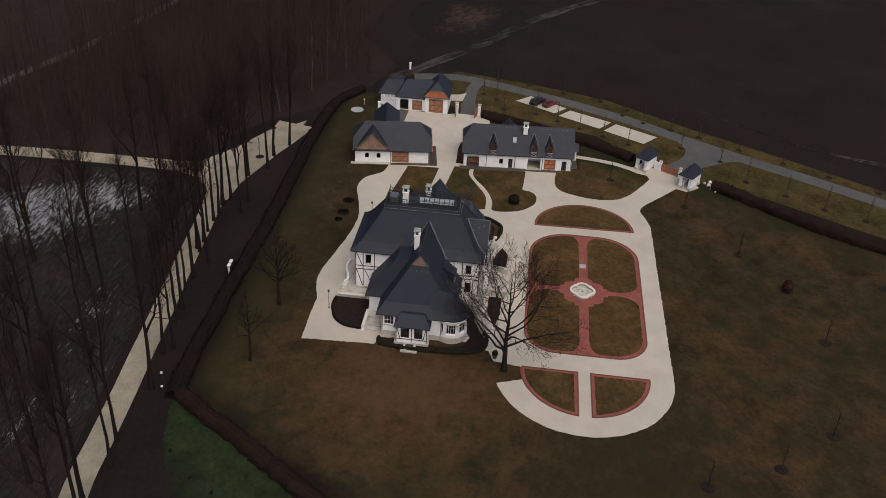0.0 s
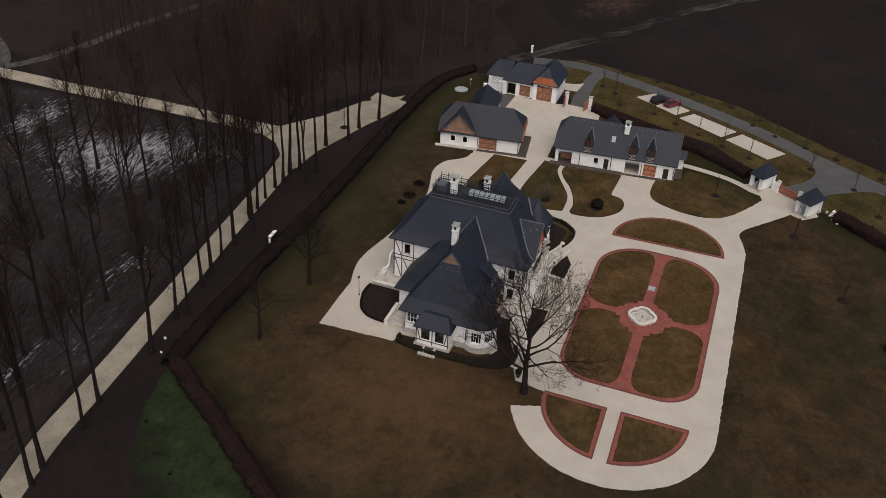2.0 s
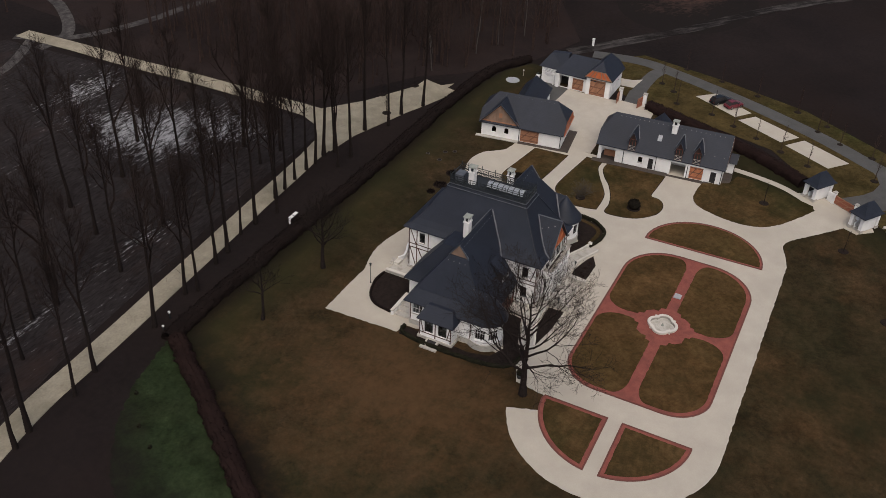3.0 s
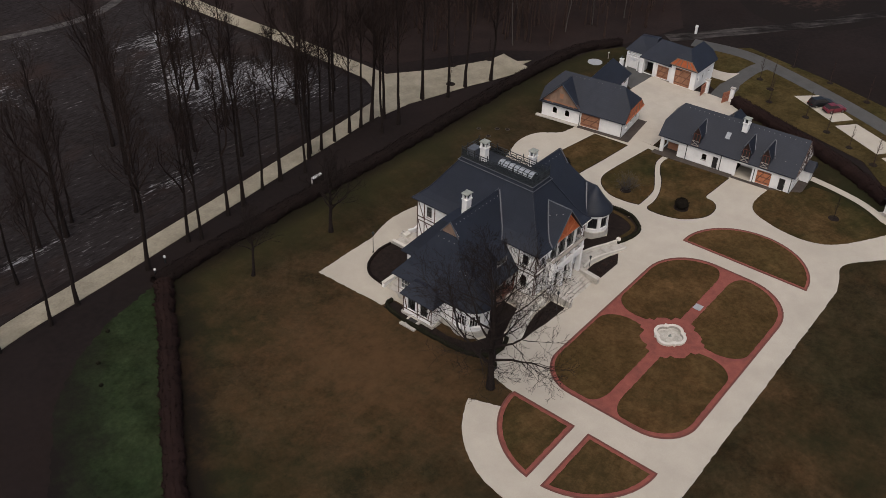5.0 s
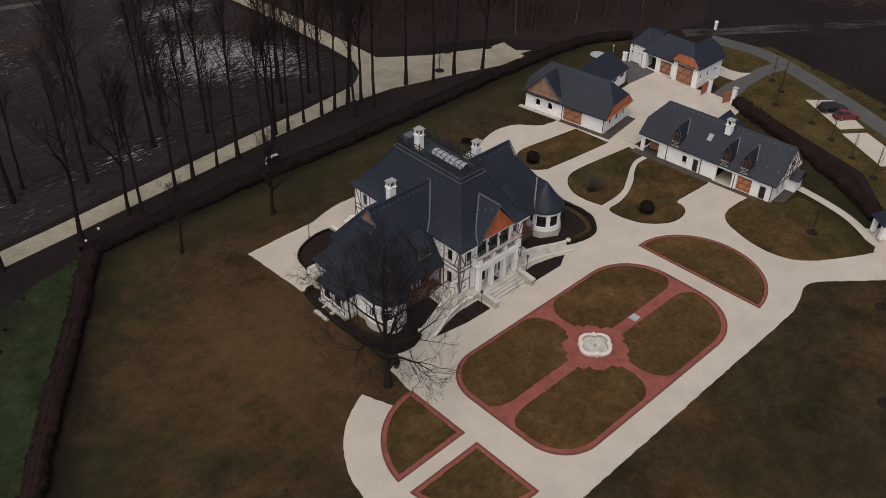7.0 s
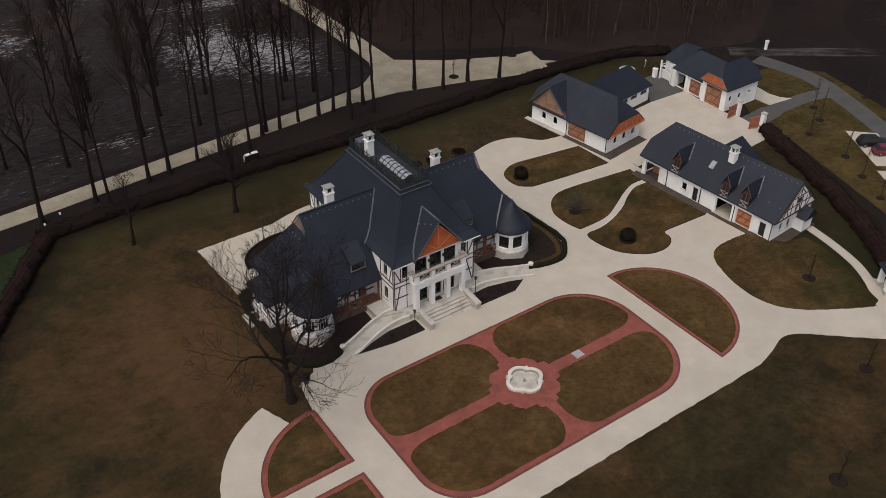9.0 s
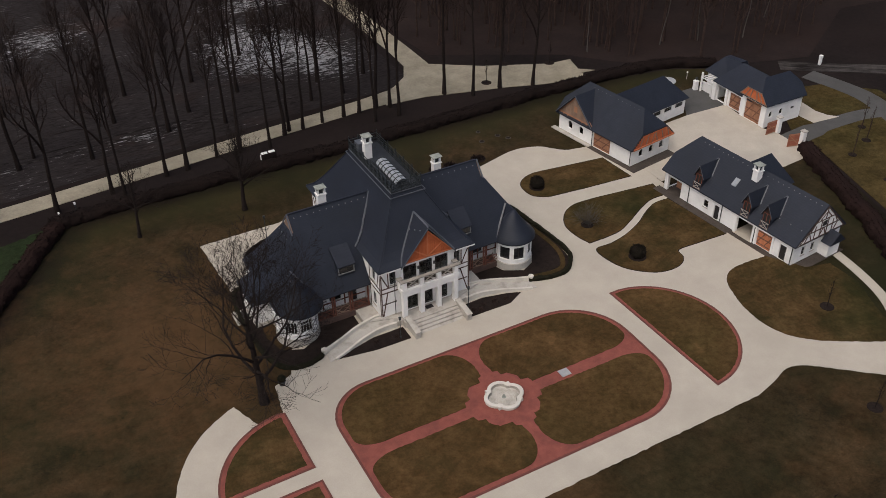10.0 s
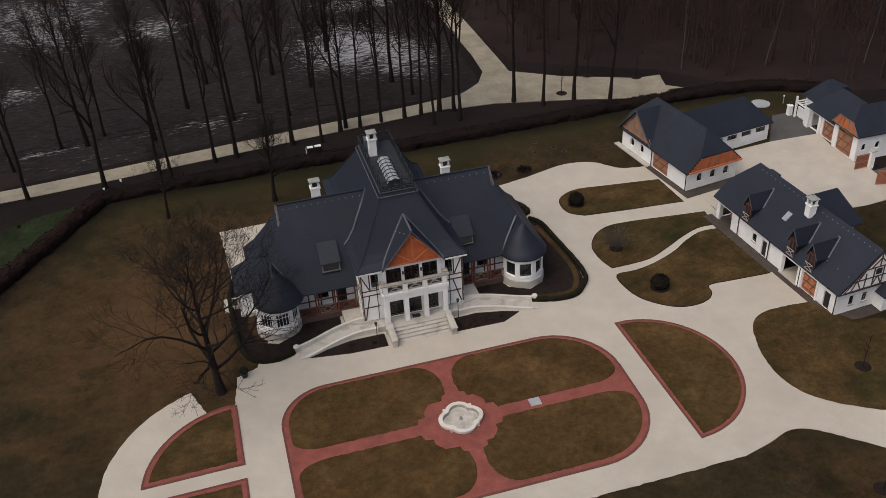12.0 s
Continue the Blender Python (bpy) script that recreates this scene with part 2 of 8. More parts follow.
def slate_courses(m, wide=0.34, high=0.22):
    """Courses of single slates with dark joints, each a little lighter or darker than the next."""
    nodes, link = m.node_tree.nodes, m.node_tree.links.new
    base = nodes["Principled BSDF"].inputs["Base Color"]
    source = base.links[0].from_socket
    split = nodes.new("ShaderNodeSeparateXYZ")
    link(nodes.new("ShaderNodeNewGeometry").outputs["Position"], split.inputs[0])
    along, join = nodes.new("ShaderNodeMath"), nodes.new("ShaderNodeCombineXYZ")
    along.operation = "MULTIPLY_ADD"
    link(split.outputs[1], along.inputs[0])
    along.inputs[1].default_value = 0.83
    link(split.outputs[0], along.inputs[2])
    link(along.outputs[0], join.inputs[0])
    link(split.outputs[2], join.inputs[1])
    brick = nodes.new("ShaderNodeTexBrick")
    for key, v in (("Scale", 1.0), ("Brick Width", wide), ("Row Height", high), ("Mortar Size", 0.035), ("Mortar Smooth", 0.4)):
        brick.inputs[key].default_value = v
    brick.inputs["Color1"].default_value = (0.97, 0.97, 0.97, 1)
    brick.inputs["Color2"].default_value = (1.07, 1.07, 1.07, 1)
    brick.inputs["Mortar"].default_value = (0.89, 0.89, 0.89, 1)
    link(join.outputs[0], brick.inputs["Vector"])
    mul = nodes.new("ShaderNodeMix")
    mul.data_type, mul.blend_type = "RGBA", "MULTIPLY"
    mul.inputs[0].default_value = 1.0
    link(source, mul.inputs[6])
    link(brick.outputs["Color"], mul.inputs[7])
    link(mul.outputs[2], base)


slate_courses(SLATE)
FLASH = material("lead_flashing", (0.06, 0.066, 0.08), (0.10, 0.108, 0.125), 1.0, 9.0, 0.5, 0.1, space="object", spec=0.4)
TIMBER = material("weathered_timber", (0.066, 0.042, 0.036), (0.118, 0.074, 0.062), 1.5, 18.0, 0.85, 0.3, space="object", vary=0.15)
ORANGE = material("orange_oiled_boards", (0.33, 0.078, 0.027), (0.50, 0.135, 0.050), 0.8, 14.0, 0.7, 0.25, space="object", vary=0.08)
ORANGEBEAM = material("orange_oiled_beam", (0.40, 0.125, 0.055), (0.54, 0.185, 0.085), 0.8, 14.0, 0.7, 0.2, space="object", vary=0.1)
DOORWOOD = material("brown_door_boards", (0.24, 0.115, 0.066), (0.37, 0.185, 0.11), 0.9, 12.0, 0.75, 0.25, space="object", vary=0.12)
PALERAIL = material("pale_grey_rail", (0.26, 0.235, 0.215), (0.36, 0.33, 0.30), 1.0, 12.0, 0.8, 0.1, space="object")
PALEBOARD = material("pale_weathered_boards", (0.17, 0.11, 0.08), (0.27, 0.185, 0.14), 0.9, 12.0, 0.85, 0.25, space="object", vary=0.12)
DARKMETAL = material("dark_wrought_iron", (0.014, 0.017, 0.019), (0.026, 0.031, 0.034), 2.0, 20.0, 0.5, 0.05, space="object")
DARKFRAME = material("dark_window_frame", (0.018, 0.016, 0.016), (0.030, 0.027, 0.026), 2.0, 20.0, 0.6, 0.05, space="object")
DARKDOOR = material("dark_door_paint", (0.016, 0.015, 0.016), (0.030, 0.028, 0.028), 2.0, 12.0, 0.6, 0.05, space="object")
# Near-black tone: the rooms' lack of light is put into the colour.
INTERIOR = material("unlit_interior_tone", (0.018, 0.017, 0.017), (0.032, 0.030, 0.029), 1.0, 8.0, 0.95, 0.05, space="object")
BARK = material("dark_bark", (0.0125, 0.0098, 0.0092), (0.0245, 0.0188, 0.0172), 2.0, 14.0, 1.0, 0.5, space="object", spec=0.05)
WOODTWIG = material("russet_woodland_twigs", (0.032, 0.0222, 0.0200), (0.054, 0.0360, 0.0312), 2.0, 14.0, 1.0, 0.4, space="object", spec=0.05)
BARKRED = material("russet_twigs", (0.0175, 0.0130, 0.0120), (0.0320, 0.0222, 0.0196), 2.0, 14.0, 1.0, 0.4, space="object", spec=0.05)
BARKPALE = material("pale_bark", (0.05, 0.045, 0.042), (0.09, 0.082, 0.076), 2.0, 14.0, 1.0, 0.4, space="object", spec=0.05)
HEDGE = material("brown_hedge_leaves", (0.0092, 0.0068, 0.0064), (0.0155, 0.0106, 0.0096), 0.5, 5.0, 1.0, 0.6, spec=0.05)
HEDGERED = material("red_brown_hedge_leaves", (0.0125, 0.0078, 0.0072), (0.0225, 0.0130, 0.0116), 0.5, 5.0, 1.0, 0.6, spec=0.05)
GATEWOOD = material("red_brown_gate_boards", (0.20, 0.066, 0.040), (0.31, 0.112, 0.070), 0.9, 12.0, 0.8, 0.25, space="object", vary=0.12)
DOORBRACE = material("brown_door_braces", (0.125, 0.058, 0.038), (0.20, 0.098, 0.064), 1.2, 14.0, 0.8, 0.25, space="object")
DOORORANGE = material("salmon_orange_door_boards", (0.37, 0.130, 0.062), (0.50, 0.195, 0.100), 0.9, 12.0, 0.75, 0.25, space="object", vary=0.1)
BOXHEDGE = material("dark_box_hedge", (0.009, 0.009, 0.006), (0.020, 0.019, 0.012), 1.5, 14.0, 1.0, 0.6, spec=0.05)
CARBLACK = material("black_car_paint", (0.007, 0.0075, 0.0085), (0.010, 0.0105, 0.012), 1.0, 5.0, 0.35, 0.0, space="object", spec=0.35)
CARRED = material("red_car_paint", (0.115, 0.009, 0.018), (0.140, 0.012, 0.022), 1.0, 5.0, 0.28, 0.0, space="object", spec=0.6)
RUBBER = material("black_rubber", (0.012, 0.012, 0.012), (0.02, 0.02, 0.02), 3.0, 20.0, 0.9, 0.1, space="object")
REDWOOD = material("red_brown_stained_wood", (0.105, 0.038, 0.026), (0.170, 0.066, 0.045), 1.2, 14.0, 0.8, 0.25, space="object", vary=0.12)
REDBOARD = material("dark_red_brown_boards", (0.030, 0.018, 0.016), (0.055, 0.030, 0.026), 1.2, 14.0, 0.85, 0.25, space="object")
CHROME = material("brushed_metal", (0.35, 0.35, 0.36), (0.45, 0.45, 0.46), 3.0, 20.0, 0.35, 0.0, metal=1.0, space="object")
REDLAMP = material("red_lamp_glass", (0.25, 0.01, 0.01), (0.3, 0.015, 0.015), 3.0, 20.0, 0.2, 0.0, space="object")
PLATE = material("pale_plate", (0.5, 0.5, 0.48), (0.6, 0.6, 0.58), 3.0, 20.0, 0.5, 0.0, space="object")
LEADDARK = material("dark_lead_roofing", (0.018, 0.021, 0.026), (0.033, 0.037, 0.044), 1.0, 9.0, 0.6, 0.1, space="object", spec=0.25)
GUARD = material("dull_zinc", (0.13, 0.135, 0.14), (0.19, 0.195, 0.20), 3.0, 20.0, 0.6, 0.0, space="object")
# Opaque pale tone that includes the sky's reflection in the glass.
SKYPANE = material("skylight_pane", (0.20, 0.22, 0.245), (0.33, 0.355, 0.38), 3.0, 20.0, 0.3, 0.0, space="object")
FOUNTAIN = material("fountain_stone", (0.50, 0.475, 0.43), (0.62, 0.595, 0.545), 1.5, 10.0, 0.8, 0.15, space="object", stain=(0.40, 0.375, 0.33), stain_size=0.8, stain_amount=0.5)
BASIN = material("mottled_basin_stone", (0.36, 0.34, 0.30), (0.56, 0.535, 0.485), 1.6, 9.0, 0.75, 0.2, stain=(0.26, 0.245, 0.215), stain_size=0.9, stain_amount=0.8)
BARKOLD = material("brown_bark", (0.0130, 0.0102, 0.0096), (0.0275, 0.0212, 0.0192), 2.0, 14.0, 1.0, 0.5, space="object", spec=0.05)
COVERGREY = material("grey_cover_stone", (0.26, 0.275, 0.29), (0.34, 0.355, 0.37), 1.5, 10.0, 0.6, 0.1, space="object")
COPING = material("weathered_coping", (0.23, 0.212, 0.188), (0.33, 0.308, 0.275), 0.9, 10.0, 0.85, 0.2, space="object")
COPPER = material("green_grey_cap", (0.19, 0.205, 0.185), (0.29, 0.31, 0.28), 2.0, 12.0, 0.8, 0.15, space="object")


def frost_material(name, edge, core, low, high, soil, rime, way=24, scale=(0.30, 1.3)):
    """Streaks of rime and wet along the furrows, thinning out from the core of a patch to its edge."""
    m = bpy.data.materials.new(name)
    m.use_nodes = True
    nodes, link = m.node_tree.nodes, m.node_tree.links.new
    bsdf = nodes["Principled BSDF"]
    pos = nodes.new("ShaderNodeNewGeometry").outputs["Position"]
    turn = nodes.new("ShaderNodeMapping")
    turn.inputs["Scale"].default_value = (*scale, 1.0)
    first = nodes.new("ShaderNodeMapping")
    first.inputs["Rotation"].default_value = (0, 0, radians(way))
    link(pos, first.inputs["Vector"])
    link(first.outputs[0], turn.inputs["Vector"])

    def grain(vec, scale, detail):
        n = nodes.new("ShaderNodeTexNoise")
        n.inputs["Scale"].default_value, n.inputs["Detail"].default_value, n.inputs["Roughness"].default_value = scale, detail, 0.75
        link(vec, n.inputs["Vector"])
        return n.outputs[0]

    dist = nodes.new("ShaderNodeVectorMath")
    dist.operation = "DISTANCE"
    dist.inputs[1].default_value = (0.5, 0.5, 0.5)
    link(nodes.new("ShaderNodeTexCoord").outputs["Generated"], dist.inputs[0])
    fall = nodes.new("ShaderNodeMapRange")
    for k, v in ((1, 0.5), (2, 0.1), (3, edge), (4, core)):
        fall.inputs[k].default_value = v
    link(dist.outputs["Value"], fall.inputs[0])
    one, two, ramp, mix = nodes.new("ShaderNodeMath"), nodes.new("ShaderNodeMath"), nodes.new("ShaderNodeMapRange"), nodes.new("ShaderNodeMix")
    link(grain(turn.outputs[0], 1.0, 8), one.inputs[0])
    link(fall.outputs[0], one.inputs[1])
    two.operation = "MULTIPLY_ADD"
    link(grain(pos, 0.06, 4), two.inputs[0])
    two.inputs[1].default_value = 0.7
    link(one.outputs[0], two.inputs[2])
    ramp.inputs[1].default_value, ramp.inputs[2].default_value = low, high
    link(two.outputs[0], ramp.inputs[0])
    mix.data_type = "RGBA"
    mix.inputs[6].default_value, mix.inputs[7].default_value = (*soil, 1), (*rime, 1)
    link(ramp.outputs[0], mix.inputs[0])
    link(mix.outputs[2], bsdf.inputs["Base Color"])
    bsdf.inputs["Roughness"].default_value = 1.0
    bsdf.inputs["Specular IOR Level"].default_value = 0.05
    return m


RUTS = frost_material("rutted_dirt_track", 0.0, 0.0, 0.80, 1.08, (0.0130, 0.0107, 0.0104), (0.082, 0.075, 0.072), 37.0, (0.10, 1.1))
SCRUB = frost_material("reddish_bare_scrub", -0.25, 0.10, 0.82, 1.15, (0.0140, 0.0112, 0.0106), (0.062, 0.038, 0.031), 20, (0.35, 0.8))
FROSTSPOTS = ((8, 97, 13, 18), (15, 90, 11, 13), (15, 119, 13, 6), (-25, 121, 13, 10), (-46, 122, 12, 10), (-54, 136, 26, 22), (-19, 74.5, 12, 2.6), (-44, 73.4, 9, 1.4), (-70, 112, 20, 14), (-84, 140, 26, 16), (-54, 97, 14, 6))


def furrow_material(name, way=24):
    """Streaky wet furrows, with broken rime gathering in loose patches."""
    m = bpy.data.materials.new(name)
    m.use_nodes = True
    nodes, link = m.node_tree.nodes, m.node_tree.links.new
    bsdf = nodes["Principled BSDF"]
    pos = nodes.new("ShaderNodeNewGeometry").outputs["Position"]

    def calc(kind, a, b, c=None):
        n = nodes.new("ShaderNodeMath")
        n.operation = kind
        for k, v in enumerate((a, b, c)):
            if isinstance(v, (int, float)):
                n.inputs[k].default_value = v
            elif v is not None:
                link(v, n.inputs[k])
        return n.outputs[0]

    def grain(scale, size, detail, turn=way):
        t, n = nodes.new("ShaderNodeMapping"), nodes.new("ShaderNodeTexNoise")
        t.inputs["Scale"].default_value, t.inputs["Rotation"].default_value = (*scale, 1.0), (0, 0, radians(turn))
        n.inputs["Scale"].default_value, n.inputs["Detail"].default_value, n.inputs["Roughness"].default_value = size, detail, 0.7
        link(pos, t.inputs["Vector"])
        link(t.outputs[0], n.inputs["Vector"])
        return n.outputs[0]

    def spread(value, low, high, a=0.0, b=1.0):
        r = nodes.new("ShaderNodeMapRange")
        for k, v in ((1, low), (2, high), (3, a), (4, b)):
            r.inputs[k].default_value = v
        link(value, r.inputs[0])
        return r.outputs[0]

    near = 0.0
    for x, y, rx, ry in FROSTSPOTS:
        off, div, size = nodes.new("ShaderNodeVectorMath"), nodes.new("ShaderNodeVectorMath"), nodes.new("ShaderNodeVectorMath")
        off.operation, div.operation, size.operation = "SUBTRACT", "MULTIPLY", "LENGTH"
        off.inputs[1].default_value, div.inputs[1].default_value = (x, y, 0), (1 / rx, 1 / ry, 0)
        link(pos, off.inputs[0])
        link(off.outputs[0], div.inputs[0])
        link(div.outputs[0], size.inputs[0])
        near = calc("MAXIMUM", spread(size.outputs["Value"], 1.15, 0.25, 0.0, 1.45 if x > 0 else 1.1), near)
    streak, flecks, broad = grain((0.42, 1.9), 1.0, 7), grain((0.9, 3.4), 1.0, 4, way + 7), grain((1.0, 1.0), 0.07, 4)
    mixed = calc("MULTIPLY_ADD", flecks, 0.7, streak)
    wet = spread(calc("MULTIPLY_ADD", broad, 0.5, mixed), 0.95, 1.32)
    rime = spread(calc("ADD", calc("MULTIPLY_ADD", broad, 0.5, mixed), calc("MULTIPLY_ADD", near, 0.20, 0.02)), 1.31, 1.48)
    one, two = nodes.new("ShaderNodeMix"), nodes.new("ShaderNodeMix")
    one.data_type = two.data_type = "RGBA"
    one.inputs[6].default_value, one.inputs[7].default_value = (0.0138, 0.0111, 0.0110, 1), (0.0325, 0.0282, 0.0284, 1)
    two.inputs[7].default_value = (0.27, 0.27, 0.28, 1)
    link(wet, one.inputs[0])
    weeds = nodes.new("ShaderNodeMix")
    weeds.data_type = "RGBA"
    weeds.inputs[7].default_value = (0.034, 0.0215, 0.0180, 1)
    link(spread(grain((0.6, 1.0), 0.055, 7, 0), 0.54, 0.70, 0.0, 0.75), weeds.inputs[0])
    link(one.outputs[2], weeds.inputs[6])
    link(weeds.outputs[2], two.inputs[6])
    link(rime, two.inputs[0])
    link(two.outputs[2], bsdf.inputs["Base Color"])
    bsdf.inputs["Roughness"].default_value = 1.0
    bsdf.inputs["Specular IOR Level"].default_value = 0.05
    return m


FURROWS = furrow_material("streaky_wet_furrows")
PANEDARK = material("dark_glazing", (0.012, 0.013, 0.015), (0.018, 0.019, 0.021), 2.0, 9.0, 0.12, 0.0, space="object", spec=0.5)
GLASS = bpy.data.materials.new("window_glass")
GLASS.use_nodes = True
gb = GLASS.node_tree.nodes["Principled BSDF"]
gb.inputs["Base Color"].default_value = (0.34, 0.37, 0.39, 1)
gb.inputs["Roughness"].default_value = 0.03
gb.inputs["Transmission Weight"].default_value = 1.0
gb.inputs["IOR"].default_value = 1.45


# ---- building helpers ----
class Geo:
    """A list of vertices and faces, filled by simple solids."""

    def __init__(self):
        self.v, self.f = [], []

    def add(self, verts, faces):
        n = len(self.v)
        self.v += [tuple(p) for p in verts]
        self.f += [tuple(i + n for i in f) for f in faces]
        return self

    def box(self, x0, y0, z0, x1, y1, z1):
        x0, x1, y0, y1, z0, z1 = min(x0, x1), max(x0, x1), min(y0, y1), max(y0, y1), min(z0, z1), max(z0, z1)
        p = [(x0, y0, z0), (x1, y0, z0), (x1, y1, z0), (x0, y1, z0), (x0, y0, z1), (x1, y0, z1), (x1, y1, z1), (x0, y1, z1)]
        return self.add(p, [(3, 2, 1, 0), (4, 5, 6, 7), (0, 1, 5, 4), (1, 2, 6, 5), (2, 3, 7, 6), (3, 0, 4, 7)])

    def beam(self, a, b, w, h, up=(0, 0, 1)):
        """A bar from a to b, w across and h along up."""
        a, b, up = Vector(a), Vector(b), Vector(up)
        d = (b - a).normalized()
        s = d.cross(up)
        s = s.normalized() if s.length > 1e-4 else Vector((1, 0, 0))
        u = s.cross(d).normalized()
        s, u = s * w / 2, u * h / 2
        p = [a - s - u, a + s - u, a + s + u, a - s + u, b - s - u, b + s - u, b + s + u, b - s + u]
        return self.add(p, [(0, 1, 2, 3), (7, 6, 5, 4), (1, 0, 4, 5), (2, 1, 5, 6), (3, 2, 6, 7), (0, 3, 7, 4)])

    def loft(self, rings, bottom=True, top=True):
        """Joins rings of equally many points."""
        n, base, k = len(rings[0]), len(self.v), len(rings)
        for r in rings:
            self.v += [tuple(p) for p in r]
        for i in range(k - 1):
            for j in range(n):
                a, b = base + i * n + j, base + i * n + (j + 1) % n
                self.f.append((a, b, b + n, a + n))
        if bottom:
            self.f.append(tuple(base + j for j in reversed(range(n))))
        if top:
            self.f.append(tuple(base + (k - 1) * n + j for j in range(n)))
        return self

    def prism(self, outline, z0, z1):
        return self.loft([[(x, y, z0) for x, y in outline], [(x, y, z1) for x, y in outline]])

    def round(self, cx, cy, stack, n=20, turn=0.0):
        """A turned solid: stack of (z, radius)."""
        ring = [(math.cos(turn + 2 * math.pi * i / n), math.sin(turn + 2 * math.pi * i / n)) for i in range(n)]
        return self.loft([[(cx + r * c, cy + r * s, z) for c, s in ring] for z, r in stack])

    def tube(self, pts, radii, n=5):
        rings = []
        for i, p in enumerate(pts):
            a, b = Vector(pts[max(0, i - 1)]), Vector(pts[min(len(pts) - 1, i + 1)])
            d = (b - a).normalized()
            s = d.cross(Vector((0.31, 0.95, 0.05))).normalized()
            u = s.cross(d)
            rings.append([Vector(p) + radii[i] * (math.cos(2 * math.pi * j / n) * s + math.sin(2 * math.pi * j / n) * u) for j in range(n)])
        return self.loft(rings)


BASE = {}


def thing(name, at, label, category, group="", kind=""):
    """An empty at the base of a thing, to hold its parts."""
    ob = new(name)
    ob.location = at
    ob.empty_display_size = 0.3
    BASE[ob] = Vector(at)
    return tagged(ob, label, category, group, kind)


def mesh_of(name, geo, mat, origin, smooth=False):
    me = bpy.data.meshes.new(name)
    me.from_pydata([(x - origin[0], y - origin[1], z - origin[2]) for x, y, z in geo.v], [], geo.f)
    me.materials.append(mat)
    if smooth:
        me.shade_smooth()
    me.update()
    return me


def part(name, geo, mat, parent, label="", smooth=False):
    """One mesh under a thing or a part; geo is in world coordinates."""
    ob = new(name, mesh_of(name, geo, mat, BASE[parent], smooth))
    ob.parent = parent
    BASE[ob] = BASE[parent]
    return tagged(ob, label)


def solo(name, geo, mat, at, label, category="", group="", kind="", smooth=False):
    """A thing or a piece of the setting that is one mesh."""
    ob = new(name, mesh_of(name, geo, mat, at, smooth))
    ob.location = at
    BASE[ob] = Vector(at)
    return tagged(ob, label, category, group, kind)


def arc(cx, cy, r, a0, a1, n=16, ry=None):
    return [(cx + r * math.cos(radians(a0 + (a1 - a0) * i / n)), cy + (ry or r) * math.sin(radians(a0 + (a1 - a0) * i / n))) for i in range(n + 1)]


def smooth_line(pts, n=6, closed=False):
    """Catmull-Rom through points."""
    out, k = [], len(pts)
    for i in range(k if closed else k - 1):
        g = lambda j: np.array(pts[j % k] if closed else pts[min(max(j, 0), k - 1)], float)
        p0, p1, p2, p3 = g(i - 1), g(i), g(i + 1), g(i + 2)
        for s in range(n):
            t = s / n
            out.append(tuple(0.5 * (2 * p1 + (p2 - p0) * t + (2 * p0 - 5 * p1 + 4 * p2 - p3) * t * t + (3 * p1 - p0 - 3 * p2 + p3) * t ** 3)))
    if not closed:
        out.append(tuple(pts[-1]))
    return out


def ribbon(pts, width, z0, z1):
    """A strip of a given width along a line, as a closed solid."""
    left, right = [], []
    for i, p in enumerate(pts):
        a, b = np.array(pts[max(0, i - 1)]), np.array(pts[min(len(pts) - 1, i + 1)])
        d = (b - a) / (np.linalg.norm(b - a) + 1e-9)
        w = width[i] if isinstance(width, (list, tuple)) else width
        nrm = np.array((-d[1], d[0])) * w / 2
        left.append(tuple(np.array(p) + nrm)), right.append(tuple(np.array(p) - nrm))
    g, n = Geo(), len(pts)
    v = [(x, y, z1) for x, y in left] + [(x, y, z1) for x, y in right] + [(x, y, z0) for x, y in left] + [(x, y, z0) for x, y in right]
    f = []
    for i in range(n - 1):
        f += [(i, n + i, n + i + 1, i + 1), (2 * n + i, 2 * n + i + 1, i + 1, i), (n + i, 3 * n + i, 3 * n + i + 1, n + i + 1)]
    f += [(0, 2 * n, 3 * n, n), (n - 1, 2 * n - 1, 4 * n - 1, 3 * n - 1)]
    return g.add(v, f)


def inset(outline, d):
    """Moves an anticlockwise outline inwards by d."""
    out, n = [], len(outline)
    for i in range(n):
        a, p, b = (np.array(outline[j % n], float) for j in (i - 1, i, i + 1))
        d1, d2 = (p - a) / (np.linalg.norm(p - a) + 1e-9), (b - p) / (np.linalg.norm(b - p) + 1e-9)
        n1, n2 = np.array((-d1[1], d1[0])), np.array((-d2[1], d2[0]))
        m = n1 + n2
        m = m / max(0.35, m @ n1 if abs(m @ n1) > 1e-6 else 1.0)
        out.append(tuple(p + m * d))
    return out


def ragged(outline, step=0.45, amp=0.07, seed=1):
    """The outline cut into short steps and made a little uneven, as gravel and turf edges are."""
    out, rng = [], random.Random(seed)
    for (xa, ya), (xb, yb) in zip(outline, outline[1:] + outline[:1]):
        d = math.dist((xa, ya), (xb, yb))
        n = max(1, int(d / step))
        nx, ny = -(yb - ya) / (d + 1e-9), (xb - xa) / (d + 1e-9)
        for k in range(n):
            f, w = k / n, (rng.uniform(-amp, amp) if k else 0.0)
            out.append((xa + (xb - xa) * f + nx * w, ya + (yb - ya) * f + ny * w))
    return out


